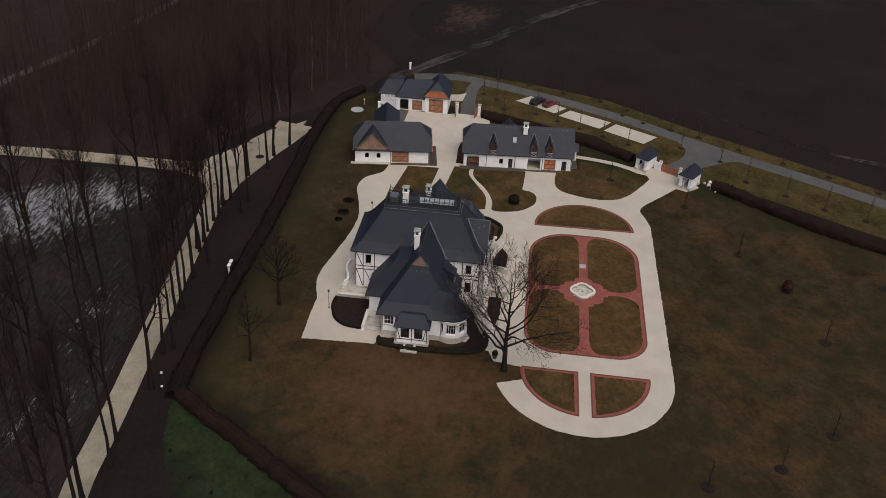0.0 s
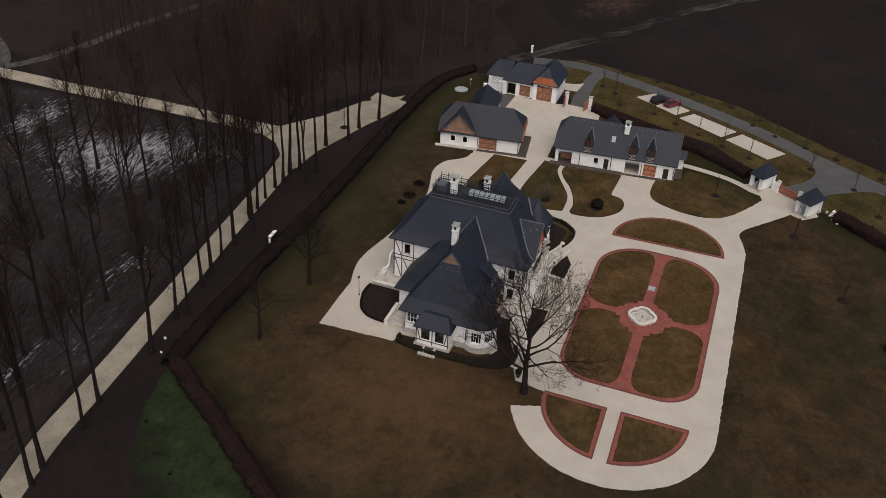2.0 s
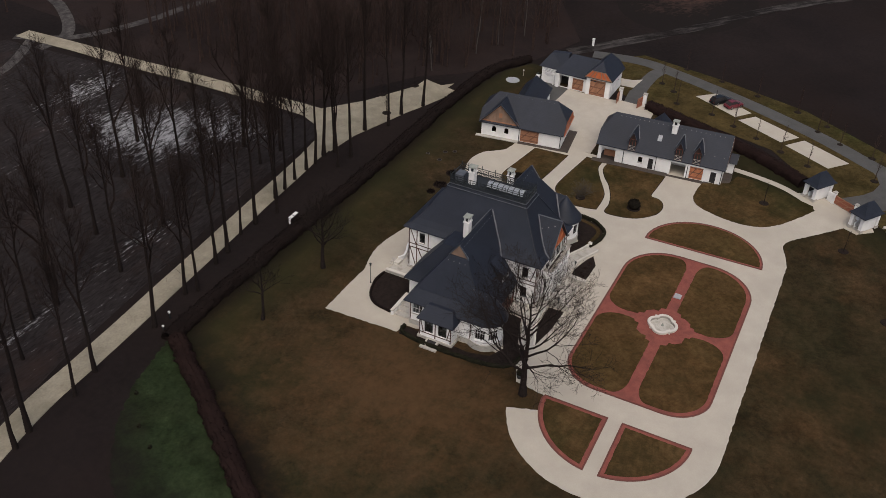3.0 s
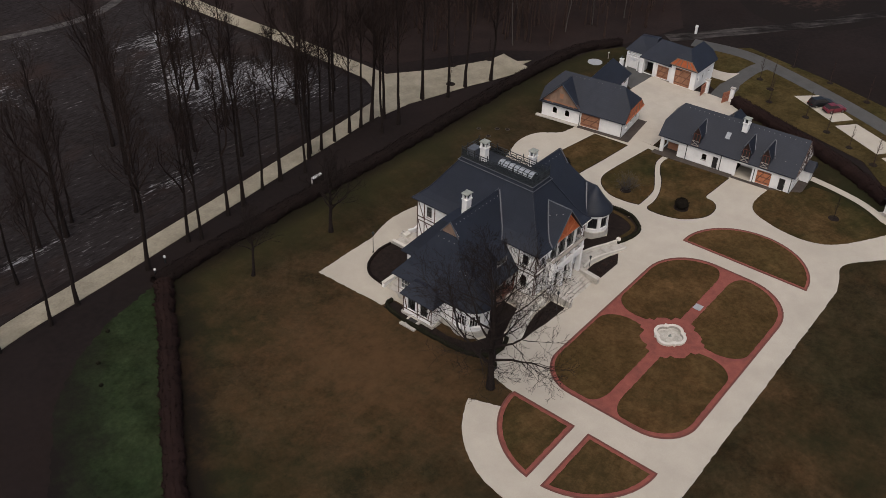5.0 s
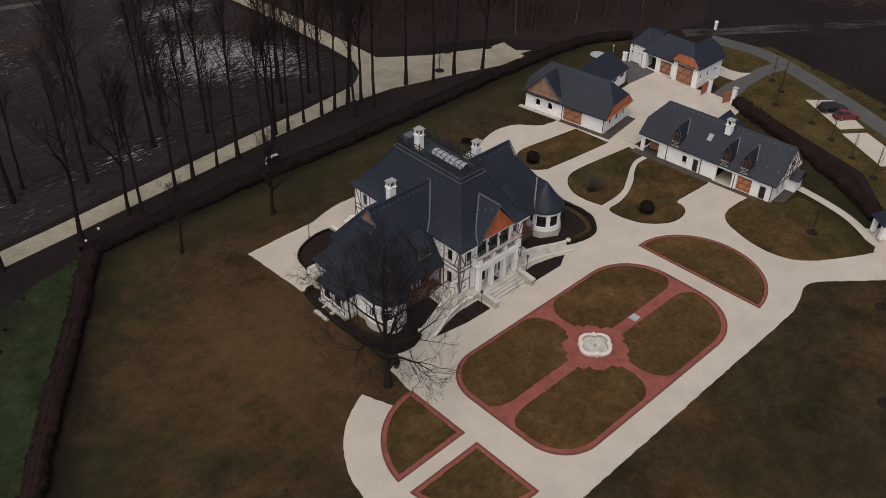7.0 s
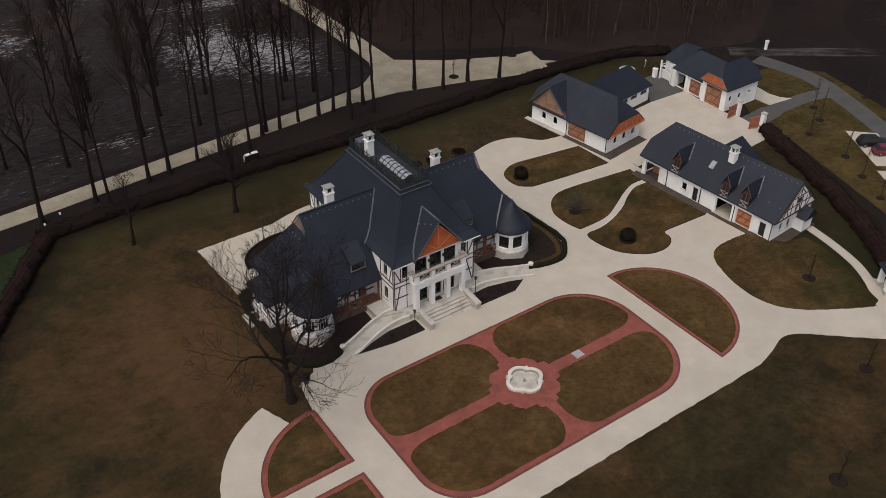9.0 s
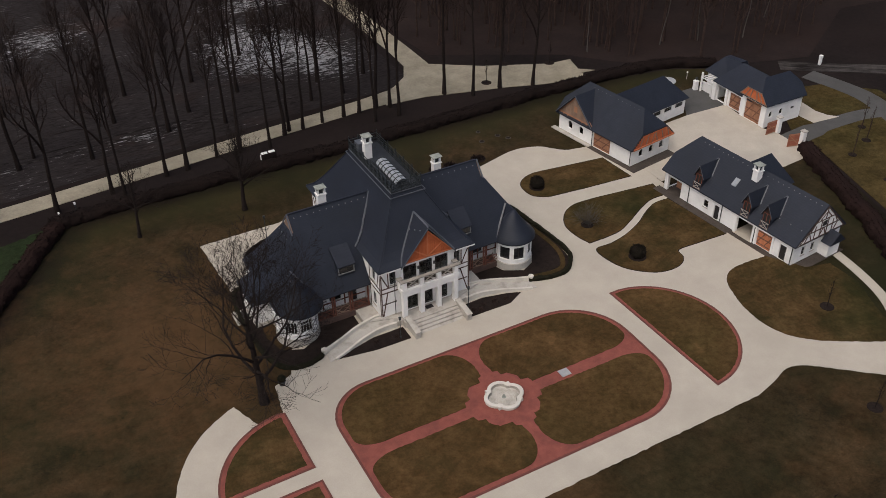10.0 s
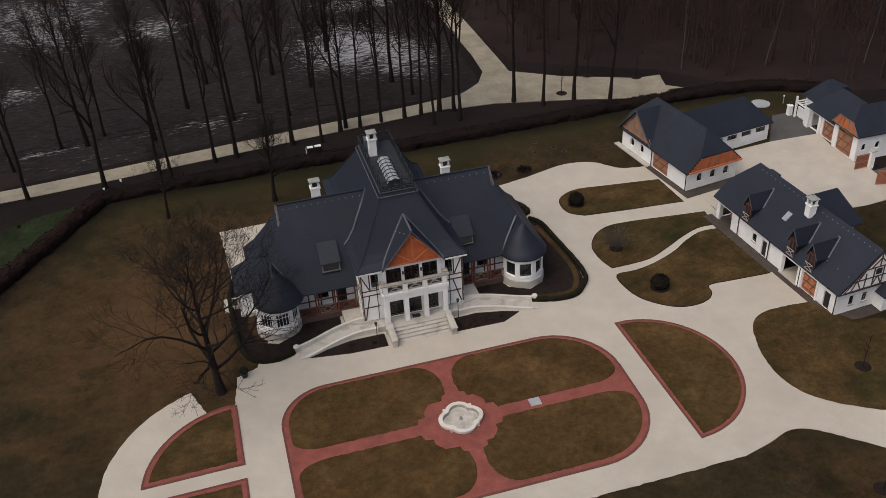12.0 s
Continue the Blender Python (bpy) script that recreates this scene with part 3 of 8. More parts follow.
# ---- ground ----
g = Geo()
R = 2400
N = 24
g.add([(-R + 2 * R * i / N, -R + 2 * R * j / N, -0.05) for j in range(N + 1) for i in range(N + 1)], [(j * (N + 1) + i, j * (N + 1) + i + 1, (j + 1) * (N + 1) + i + 1, (j + 1) * (N + 1) + i) for j in range(N) for i in range(N)])
solo("ground", g, SOIL, (0, 0, 0), "dark damp ploughed farmland round the estate", "ground", kind="structure")
LAWN_EDGE = [(-35.0, 55.4), (-49.5, 33.5), (-75, -10), (-70, -70), (0, -100), (12, -72), (23, -54), (31, -40), (38.5, -28), (46, -18), (49, -11), (58, -3), (62, 6), (66, 21), (64.5, 30), (72, 30), (73, 44), (72.5, 49.5), (66, 53), (57, 54.6), (48, 54.9), (31, 55.4), (10, 55.3), (-10, 55.3)]
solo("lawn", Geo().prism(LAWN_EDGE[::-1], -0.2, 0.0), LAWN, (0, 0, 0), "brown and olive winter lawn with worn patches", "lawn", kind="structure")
solo("grass_verge", Geo().prism([(40, -26), (38, -36), (24, -60), (6, -92), (22, -100), (42, -66), (56, -44), (68, -24), (80, -6), (86, 12), (90, 30), (84, 36), (76, 38), (72, 34), (67, 26), (66.6, 20), (60, -3), (50, -12), (47, -18)], -0.2, 0.006), VERGE, (0, 0, 0), "olive grass verge between hedge and estate road", "grass", kind="structure")
solo("grass_strip", Geo().prism(ragged([(-34.9, 55.8), (-43.0, 53.9), (-49.4, 51.0), (-55.6, 46.2), (-61.4, 37.6), (-70, 25), (-90, -4), (-71, -1), (-56, 23), (-41.8, 44)], 0.5, 0.2, 8), -0.2, 0.008), GREEN, (0, 0, 0), "strip of greener grass outside the hedge", "grass", kind="structure")
solo("woodland_floor", Geo().prism([(33, 79), (54, 67), (60, 60), (74, 50), (90, 45), (112, 58), (170, 50), (200, 140), (150, 260), (60, 300), (44, 200), (38, 140), (29, 130)][::1], -0.2, -0.02), WOODFLOOR, (0, 0, 0), "brown fallen leaves under bare woodland", "woodland floor", kind="structure")

# ---- driveway, beds and paths ----
ring_out = arc(-20.4, 0.3, 12.9, 108.5, 270, 28)
drive = ring_out + [(23.0, -12.25)] + smooth_line([(23.0, -12.25), (26.0, -11.5), (28.6, -10.7), (31.0, -11.6), (34.5, -14.6), (39.6, -18.8)], 4)[1:]
drive += [(41.5, -20.2), (45.8, -15.2), (42.1, -13.4), (41.2, -11), (41.2, 25.2), (41.5, 29.5), (38.6, 33.5), (38.2, 38.4)]
drive += smooth_line([(38.2, 38.4), (34.7, 39.1), (32.2, 41.7), (29.6, 42.7), (27.1, 42.7), (24.4, 42.0), (21.3, 41.2), (16.7, 40.4), (11, 40.8), (5.0, 41.9), (-3.0, 43.2), (-8.6, 42.0)], 4)[1:]
drive += [(-19.25, 41.9), (-18.75, 31.05), (-17.0, 30.5), (-16.0, 18.0), (-17.6, 14.2), (-19.8, 13.3), (-20.3, 9.5)] + arc(-20.2, 0, 9.2, 92, 107, 4) + [(-23.1, 8.9)]
solo("driveway", Geo().prism(ragged(drive), -0.2, 0.04), GRAVEL, (0, 0, 0), "smooth pale beige gravel driveway round the house", "driveway", kind="structure")
solo("gate_forecourt", Geo().prism(ragged([(42.3, -13.3), (44.7, -10.9), (46.4, -9.9), (48.2, -12.4), (46.3, -15.6), (43.8, -19.5), (42.4, -21.9), (40.2, -22.8), (38.0, -20.4), (39.3, -17.7)][::-1], 0.4, 0.05, 4), -0.2, 0.046), GRAVEL, (0, 0, 0), "pale gravel forecourt inside the gate", "forecourt", kind="structure")
solo("yard", Geo().prism([(41.3, 25.3), (47.5, 25.6), (51.0, 25.3), (52.5, 20.3), (59.0, 19.8), (63.8, 20.2), (65.0, 22.4), (65.2, 27.4), (64.4, 29.6), (64.4, 34.8), (64.9, 38.35), (57.3, 38.6), (46.9, 37.6), (47.8, 31.5), (41.4, 29.4)], -0.2, 0.05), YARD, (0, 0, 0), "pale paved service yard between the outbuildings", "yard", kind="structure")
solo("yard_slab", Geo().prism([(57.2, 38.65), (64.9, 38.4), (66.0, 41.2), (66.8, 45.7), (62.0, 45.6)], -0.2, 0.03), ASPHALT, (0, 0, 0), "grey paved strip beside the garage", "paving", kind="structure")
solo("garage_path", Geo().prism([(72.1, 29.4), (72.3, 27.1), (77.2, 26.6), (76.0, 28.0), (75.5, 29.8), (75.9, 33.0), (73.2, 36.2), (72.2, 36.0)], -0.2, 0.035), YARD, (0, 0, 0), "short pale path beside the garage", "path", kind="structure")


def island(name, outline, edge, label, raise_to=0.10):
    """A raised lawn bed with a low steel or stone edge."""
    o = thing(name, (*np.mean(outline, 0), 0), label, "lawn bed", "lawn islands in the drive")
    part("edging", Geo().prism(outline, 0.0, raise_to - 0.03), edge, o, "low edging strip")
    part("turf", Geo().prism(ragged(inset(outline, 0.10), 0.35, 0.06, len(outline)), 0.0, raise_to), ISLANDLAWN, o)
    return o


i1 = smooth_line([(41.0, 5.1), (36.8, 5.3), (34.3, 4.5), (32.8, 2.3), (31.7, -2.0), (32.1, -5.7), (33.9, -8.3), (37.5, -10.8), (41.8, -13.2)], 4)
i1 += [(43.2, -12.8), (44.6, -8.5), (46.6, -4), (46.6, 0.2), (43.5, 1.0)]
island("lawn_island", i1[::-1], SOIL, "brown lawn bed beside the gate drive")
i2 = smooth_line([(40.2, 11.2), (35.5, 11.4), (32.7, 11.45), (32.3, 10.2), (31.4, 9.2), (29.6, 8.7), (27.2, 9.2), (24.7, 11.4), (23.65, 14.2), (23.8, 16.7), (26.3, 16.85), (29.1, 17.5), (32.2, 18.85), (34.4, 20.3), (36.9, 21.45), (39.2, 21.45)], 4)
island("lawn_island", i2[::-1], SOIL, "kidney-shaped brown lawn bed with a clipped bush")
i3 = smooth_line([(23.85, 18.05), (23.3, 20.2), (23.4, 22.9), (25.0, 25.3), (27.4, 26.5), (31.0, 26.4)], 4) + [(39.8, 25.4), (39.5, 22.9)] + smooth_line([(39.2, 22.3), (37.0, 22.25), (34.4, 21.15), (32.0, 19.85), (29.0, 18.4), (26.2, 18.05)], 4)
island("lawn_island", i3[::-1], SOIL, "brown lawn bed with a bare shrub")
i4 = smooth_line([(25.4, 29.6), (23.8, 30.8), (23.4, 32.5), (23.8, 34.3), (25.2, 35.5), (27.2, 36.0), (30.5, 35.6)], 4) + [(38.1, 34.6), (38.5, 28.4)] + [(31.0, 29.0)]
island("lawn_island", i4[::-1], SOIL, "brown lawn bed with a clipped dark bush")


# the formal parterre
parterre = thing("parterre", (0.6, 0, 0), "red brick parterre with four lawn beds round a fountain", "parterre")
po = arc(10.9, 2.5, 6.8, 0, 90, 10) + arc(-11.4, 4.3, 5.0, 90, 180, 10) + arc(-11.4, -4.4, 5.0, 180, 270, 10) + arc(10.9, -2.6, 6.8, 270, 360, 10)
part("paving", Geo().prism(po, 0.0, 0.075), BRICKRED, parterre, "red brick paths")
part("kerb", Geo().loft([[(x, y, 0.0) for x, y in po], [(x, y, 0.11) for x, y in po], [(x, y, 0.11) for x, y in inset(po, 0.22)], [(x, y, 0.07) for x, y in inset(po, 0.22)]], False, False), BRICKDARK, parterre, "raised dark brick kerb")
for sx in (1, -1):
    for sy in (1, -1):
        ex, ey = (16.9 if sx > 0 else 15.7), 8.75
        cr = 6.2 if sx > 0 else 4.5
        gap = 0.85 if sx > 0 else 0.15
        q = [(3.95, 0.74)] + arc(ex - 2.9, 0.74 + 1.6, 2.9, -90, -4, 8, 1.6)
        q += arc(ex - cr, ey - cr, cr, 2, 88, 12) + arc(gap + 2.6, ey - 3.4, 2.6, 90, 176, 8, 3.4)
        q += [(gap + 0.15, 4.0), (gap + 0.65, 3.8), (gap + 0.75, 3.2), (2.25, 3.12), (2.65, 2.66), (3.0, 2.15), (3.0, 1.58), (3.75, 1.42)]
        q = [(sx * x + (0.1 if sx > 0 else 0.0), sy * y + 0.08) for x, y in q]
        if sx * sy < 0:
            q = q[::-1]
        part("lawn_bed", Geo().prism(ragged(q, 0.3, 0.045, 3 + sx + sy), 0.0, 0.13), BEDLAWN, parterre, "trimmed brown lawn quarter")

qb = arc(-20.25, 0, 9.35, 94, 174.8, 16)
for sy in (1, -1):
    o2 = [(-20.2, sy * 9.2)] + [(x, sy * y + 0.1) for x, y in qb] + [(-20.2, sy * 0.85 + 0.2)]
    o2 = o2[::1] if sy > 0 else o2[::-1]
    b = thing("quarter_bed", (-24, sy * 4.5, 0), "quarter-round lawn bed edged with red brick", "lawn bed", "quarter-round beds")
    part("edging", Geo().prism(o2, 0.0, 0.09), BRICKRED, b, "red brick edging")
    part("kerb", Geo().loft([[(x, y, 0.0) for x, y in o2], [(x, y, 0.12) for x, y in o2], [(x, y, 0.12) for x, y in inset(o2, 0.2)], [(x, y, 0.08) for x, y in inset(o2, 0.2)]], False, False), BRICKDARK, b, "dark brick kerb")
    part("turf", Geo().prism(ragged(inset(o2, 0.62), 0.3, 0.045, 5 + sy), 0.0, 0.12), ISLANDLAWN, b)
o3 = [(20.4, -9.15)] + arc(20.3, -0.15, 8.45, -86, 84, 26, 8.95) + [(19.9, 8.75)]
b = thing("half_round_bed", (23, 0, 0), "half-round lawn bed edged with red brick", "lawn bed")
part("edging", Geo().prism(o3, 0.0, 0.09), BRICKRED, b, "red brick edging")
part("kerb", Geo().loft([[(x, y, 0.0) for x, y in o3], [(x, y, 0.12) for x, y in o3], [(x, y, 0.12) for x, y in inset(o3, 0.18)], [(x, y, 0.08) for x, y in inset(o3, 0.18)]], False, False), BRICKDARK, b, "dark brick kerb")
part("turf", Geo().prism(ragged(inset(o3, 0.45), 0.3, 0.045, 9), 0.0, 0.12), BEDLAWN, b)

# fountain: a four-lobed stone basin
ft = thing("fountain", (0.2, 0.28, 0.07), "pale stone quatrefoil fountain basin, drained for winter", "fountain")
FX, FY = 0.2, 0.28


def quatrefoil(s, z, grow=0.0, cx=FX, cy=FY):
    """Outline of four round lobes on the axes."""
    out = []
    for i in range(96):
        a = 2 * math.pi * i / 96
        d = (a + math.pi / 4) % (math.pi / 2) - math.pi / 4
        r = s * (0.84 * math.cos(d) + math.sqrt(1.24 ** 2 - (0.84 * math.sin(d)) ** 2)) + grow
        out.append((cx + 1.05 * r * math.cos(a), cy + r * math.sin(a), z))
    return out


part("rim", Geo().loft([quatrefoil(1.0, 0.05, -0.06), quatrefoil(1.0, 0.24, -0.06), quatrefoil(1.0, 0.30), quatrefoil(1.0, 0.41), quatrefoil(1.0, 0.45, -0.05), quatrefoil(1.0, 0.45, -0.36), quatrefoil(1.0, 0.41, -0.40), quatrefoil(1.0, 0.36, -0.40)], True, False), FOUNTAIN, ft, "moulded pale stone rim")
# Darker than the rim: the recess's shade is put into its colour.
part("basin_wall", Geo().loft([quatrefoil(1.0, 0.39, -0.385), quatrefoil(1.0, 0.39, -0.42), quatrefoil(1.0, 0.22, -0.44), quatrefoil(1.0, 0.08, -0.47)], False, False), COPING, ft, "grey-brown basin wall toned darker for the recess's shade")
part("basin_floor", Geo().loft([quatrefoil(1.0, 0.08, -0.36), quatrefoil(1.0, 0.10, -0.36)]), BASIN, ft, "mottled stone basin floor")
part("nozzle", Geo().round(FX, FY, [(0.10, 0.22), (0.17, 0.20), (0.19, 0.10), (0.36, 0.07), (0.40, 0.10), (0.45, 0.03)], 14), COPPER, ft, "small greenish spout")
for a in range(4):
    c, s = math.cos(radians(90 * a)), math.sin(radians(90 * a))
    px, py = FX + 0.95 * c, FY + 0.9 * s
    for r in (0.56, 0.34):
        ring = lambda q, z: [(px + q * math.cos(2 * math.pi * k / 24), py + q * math.sin(2 * math.pi * k / 24), z) for k in range(24)]
        part("relief", Geo().loft([ring(r, 0.09), ring(r, 0.15), ring(r - 0.08, 0.15), ring(r - 0.08, 0.09)], False, False), BASIN, ft, "carved ring")
    c, s = math.cos(radians(90 * a + 45)), math.sin(radians(90 * a + 45))
    spur = [(FX + u * c - v * s, FY + u * s + v * c) for u, v in ((1.40, -0.26), (1.72, -0.26), (2.02, 0.0), (1.72, 0.26), (1.40, 0.26))]
    part("cusp", Geo().prism(spur, 0.05, 0.47), FOUNTAIN, ft, "pointed stone cusp")
solo("access_cover", Geo().box(7.1, -0.3, 0.07, 8.2, 0.7, 0.17), COVERGREY, (7.65, 0.2, 0.07), "grey stone access cover in the brick path", "cover")

# narrow path between the beds, walks and parking
walkpts = smooth_line([(49.0, 1.5), (48.4, -2.5), (47.2, -7.0), (45.2, -10.6), (42.6, -13.6)], 5)
solo("gate_walk", ribbon(walkpts, 1.3, -0.1, 0.05), GRAVEL, (0, 0, 0), "narrow pale gravel walk to the gate", "path", kind="structure")
for k, q in enumerate(([(75.2, 14.9), (70.0, 5.9), (73.3, 3.4), (78.6, 11.6)], [(68.9, 5.0), (63.9, -3.9), (67.6, -6.6), (72.2, 2.4)], [(63.1, -4.9), (58.1, -13.2), (62.0, -16.3), (66.9, -7.7)])):
    solo("parking_bay", Geo().prism(q, -0.1, 0.045), GRAVEL, (0, 0, 0), "pale concrete parking bay beside the road", "parking bay", kind="structure")
road = smooth_line([(74, 60), (84.5, 40), (86.2, 30), (84.0, 21.5), (79.2, 9), (74.6, -1), (69.0, -11.5), (62.0, -22), (54.5, -34.5), (47.4, -47.2), (38.5, -62), (26, -84), (-8, -140)][1:], 5)
solo("road", ribbon(road, 3.7, -0.2, 0.03), ASPHALT, (0, 0, 0), "narrow grey asphalt estate road", "road", kind="structure")
solo("road_spur", ribbon(smooth_line([(85.0, 24.0), (81.4, 25.2), (77.5, 25.6), (72.0, 25.6), (65.2, 25.0)], 5), [2.9] * 6 + [2.8] * 10 + [3.6] * 5, -0.2, 0.026), ASPHALT, (0, 0, 0), "grey asphalt spur to the yard gate", "road", kind="structure")
solo("gate_apron", Geo().prism(([(63.5, -18.5), (61.6, -20.0), (59.5, -21.3), (56.9, -22.0), (54.0, -21.3), (51.7, -19.9), (48.6, -16.8), (46.6, -15.9), (44.4, -20.3), (49.2, -24.6), (50.6, -26.7), (52.7, -29.8), (54.4, -35.0)])[::-1], -0.2, 0.024), ASPHALT, (0, 0, 0), "grey asphalt apron before the gate", "road", kind="structure")
track = smooth_line([(-95, 48.8), (-70, 57.0), (-53.5, 60.9), (-43.5, 61.8), (-35, 62.5), (-27, 63.3), (-19, 64.0), (-11, 64.8), (-2, 65.7), (9, 66.6), (16, 67.3), (24, 67.6), (34, 65.6), (44, 62.6), (52.5, 60.6)], 5)
solo("gravel_track", ribbon(track, [3.4 if i < 50 else 3.6 + (i - 50) * 0.2 for i in range(len(track))], -0.1, 0.02), PATHGRAVEL, (0, 0, 0), "pale yellowish gravel track outside the hedge", "track", kind="structure")
track2 = smooth_line([(28.2, 150), (28.8, 134), (28.7, 120), (29.4, 105), (29.5, 90), (29.5, 79), (29.3, 70)], 5)
solo("gravel_track_branch", ribbon(track2, 3.8, -0.1, 0.026), PATHGRAVEL, (0, 0, 0), "branch of the gravel track between fields", "track", kind="structure")
solo("track_junction", Geo().prism([(19.0, 69.0), (22.0, 70.4), (25.2, 73.0), (27.2, 77.0), (27.6, 84), (31.4, 84), (31.3, 75.6), (38.9, 70.2), (49.5, 65.2), (53.6, 64.9), (52.3, 61.2), (54.7, 59.2), (46.7, 60.0), (41.1, 60.4), (31.6, 62.9), (25.2, 64.7), (18.2, 65.2)][::-1], -0.1, 0.032), PATHGRAVEL, (0, 0, 0), "widened gravel junction", "track", kind="structure")
for kt, (pts, w) in enumerate((([(26, 150), (33, 139), (48, 133), (61, 131), (76.4, 126.2), (92.3, 121.6), (121, 115.2), (190, 104)], 2.5), ([(24, 141), (33, 142), (42, 152), (48, 164), (54, 190), (60, 240)], 2.7), ([(27, 146), (10, 138), (-12, 142), (-60, 160), (-140, 200)], 2.2), ([(78, -28), (68, -41), (62, -52), (58, -66), (50, -90)], 0.5), ([(76, -32), (66.5, -44), (60.5, -55), (56, -68)], 0.35))):
    solo("dirt_track", ribbon(smooth_line(pts, 6), w, -0.2, -0.012 + 0.003 * kt), DIRT if w > 1 else RUTS, (0, 0, 0), "faint grey dirt track across the fields", "track", kind="structure")

solo("rutted_track", ribbon(smooth_line([(83, 45), (92, 38.4), (112, 25.0), (135, 11.5), (160, -9), (210, -60)], 6), 3.4, -0.2, -0.010), RUTS, (0, 0, 0), "pale rutted dirt track across the dark field", "track", kind="structure")
for kt, y in enumerate((0.0, 1.7)):
    solo("wheel_rut", ribbon(smooth_line([(-75, 66.5 + y), (-55, 72.0 + y), (-40, 74.4 + y), (-25, 75.2 + y), (-8, 74.6 + y), (6, 73.6 + y)], 6), 0.32, -0.2, -0.006 + 0.002 * kt), RUTS, (0, 0, 0), "broken pale wheel rut along the field edge", "track", kind="structure")


# ---- parts of buildings ----
class Wall:
    """A straight wall from a to b (outside to the right of that way), with openings cut through it."""

    def __init__(self, a, b, z0, z1, thick=0.35):
        self.a, self.b = np.array(a, float), np.array(b, float)
        self.len = float(np.linalg.norm(self.b - self.a))
        self.d = (self.b - self.a) / self.len
        self.n = np.array((self.d[1], -self.d[0]))
        self.z0, self.z1, self.t = z0, z1, thick
        self.holes = []

    def at(self, u, out, z):
        p = self.a + self.d * u + self.n * out
        return (p[0], p[1], z)

    def slab(self, g, u0, u1, z0, z1, o0, o1):
        p = [self.at(u0, o1, z0), self.at(u1, o1, z0), self.at(u1, o0, z0), self.at(u0, o0, z0), self.at(u0, o1, z1), self.at(u1, o1, z1), self.at(u1, o0, z1), self.at(u0, o0, z1)]
        g.add(p, [(3, 2, 1, 0), (4, 5, 6, 7), (0, 1, 5, 4), (1, 2, 6, 5), (2, 3, 7, 6), (3, 0, 4, 7)])

    def body(self, g):
        """The wall as one closed shell with its openings cut through."""
        us = sorted({0.004, self.len - 0.004, *[u for h in self.holes for u in h[:2]]})
        zs = sorted({self.z0, self.z1, *[z for h in self.holes for z in h[2:4]]})
        nu, nz = len(us), len(zs)
        base = len(g.v)
        for o in (0.0, -self.t):
            g.v += [self.at(u, o, z) for z in zs for u in us]
        vid = lambda i, j, back: base + (nu * nz if back else 0) + j * nu + i
        solid = lambda i, j: 0 <= i < nu - 1 and 0 <= j < nz - 1 and not any(h[0] < (us[i] + us[i + 1]) / 2 < h[1] and h[2] < (zs[j] + zs[j + 1]) / 2 < h[3] for h in self.holes)
        for i in range(nu - 1):
            for j in range(nz - 1):
                if not solid(i, j):
                    continue
                g.f.append((vid(i, j, 0), vid(i + 1, j, 0), vid(i + 1, j + 1, 0), vid(i, j + 1, 0)))
                g.f.append((vid(i, j, 1), vid(i, j + 1, 1), vid(i + 1, j + 1, 1), vid(i + 1, j, 1)))
                for di, dj, a, b in ((-1, 0, (i, j), (i, j + 1)), (1, 0, (i + 1, j + 1), (i + 1, j)), (0, -1, (i + 1, j), (i, j)), (0, 1, (i, j + 1), (i + 1, j + 1))):
                    if not solid(i + di, j + dj):
                        g.f.append((vid(*a, 0), vid(*b, 0), vid(*b, 1), vid(*a, 1)))


def window(w, parent, u0, u1, z0, z1, cols=1, rows=1, frame_mat=None, surround=True, arch=False):
    """A window in a wall: surround, frame with glazing bars, and a pane."""
    w.holes.append((u0, u1, z0, z1))
    frame_mat = frame_mat or DARKFRAME
    g, o, t = Geo(), -0.14, 0.07
    for k in range(cols + 1):
        u = u0 + (u1 - u0) * k / cols
        u = min(max(u, u0 + t / 2), u1 - t / 2)
        w.slab(g, u - t / 2, u + t / 2, z0, z1, o - 0.06, o)
    for k in range(rows + 1):
        z = z0 + (z1 - z0) * k / rows
        z = min(max(z, z0 + t / 2), z1 - t / 2)
        for c in range(cols):
            a, b = u0 + (u1 - u0) * c / cols + t / 2, u0 + (u1 - u0) * (c + 1) / cols - t / 2
            w.slab(g, a, b, z - t / 2, z + t / 2, o - 0.058, o - 0.002)
    if arch:
        r = (u1 - u0) / 2
        for k in range(5):
            a0, a1 = math.pi * k / 10, math.pi * (k + 1) / 10
            for s in (1, -1):
                ua, ub = (u0 + u1) / 2 + s * r * math.cos(a0), (u0 + u1) / 2 + s * r * math.cos(a1)
                za = z1 - r + r * (math.sin(a0) + math.sin(a1)) / 2
                w.slab(g, min(ua, ub), max(ua, ub), za, z1, -w.t + 0.02, -0.004)
    win = part("window", g, frame_mat if not arch else WHITE, parent)
    for c in range(cols):
        for r in range(rows):
            p = Geo()
            w.slab(p, u0 + (u1 - u0) * c / cols, u0 + (u1 - u0) * (c + 1) / cols, z0 + (z1 - z0) * r / rows, z0 + (z1 - z0) * (r + 1) / rows, o - 0.04, o - 0.025)
            part("pane", p, GLASS, win).visible_shadow = False
    if surround:
        s = Geo()
        w.slab(s, u0 - 0.08, u1 + 0.08, z0 - 0.10, z0, -0.02, 0.07)
        part("sill", s, STONE, win, "pale stone sill")
    return win


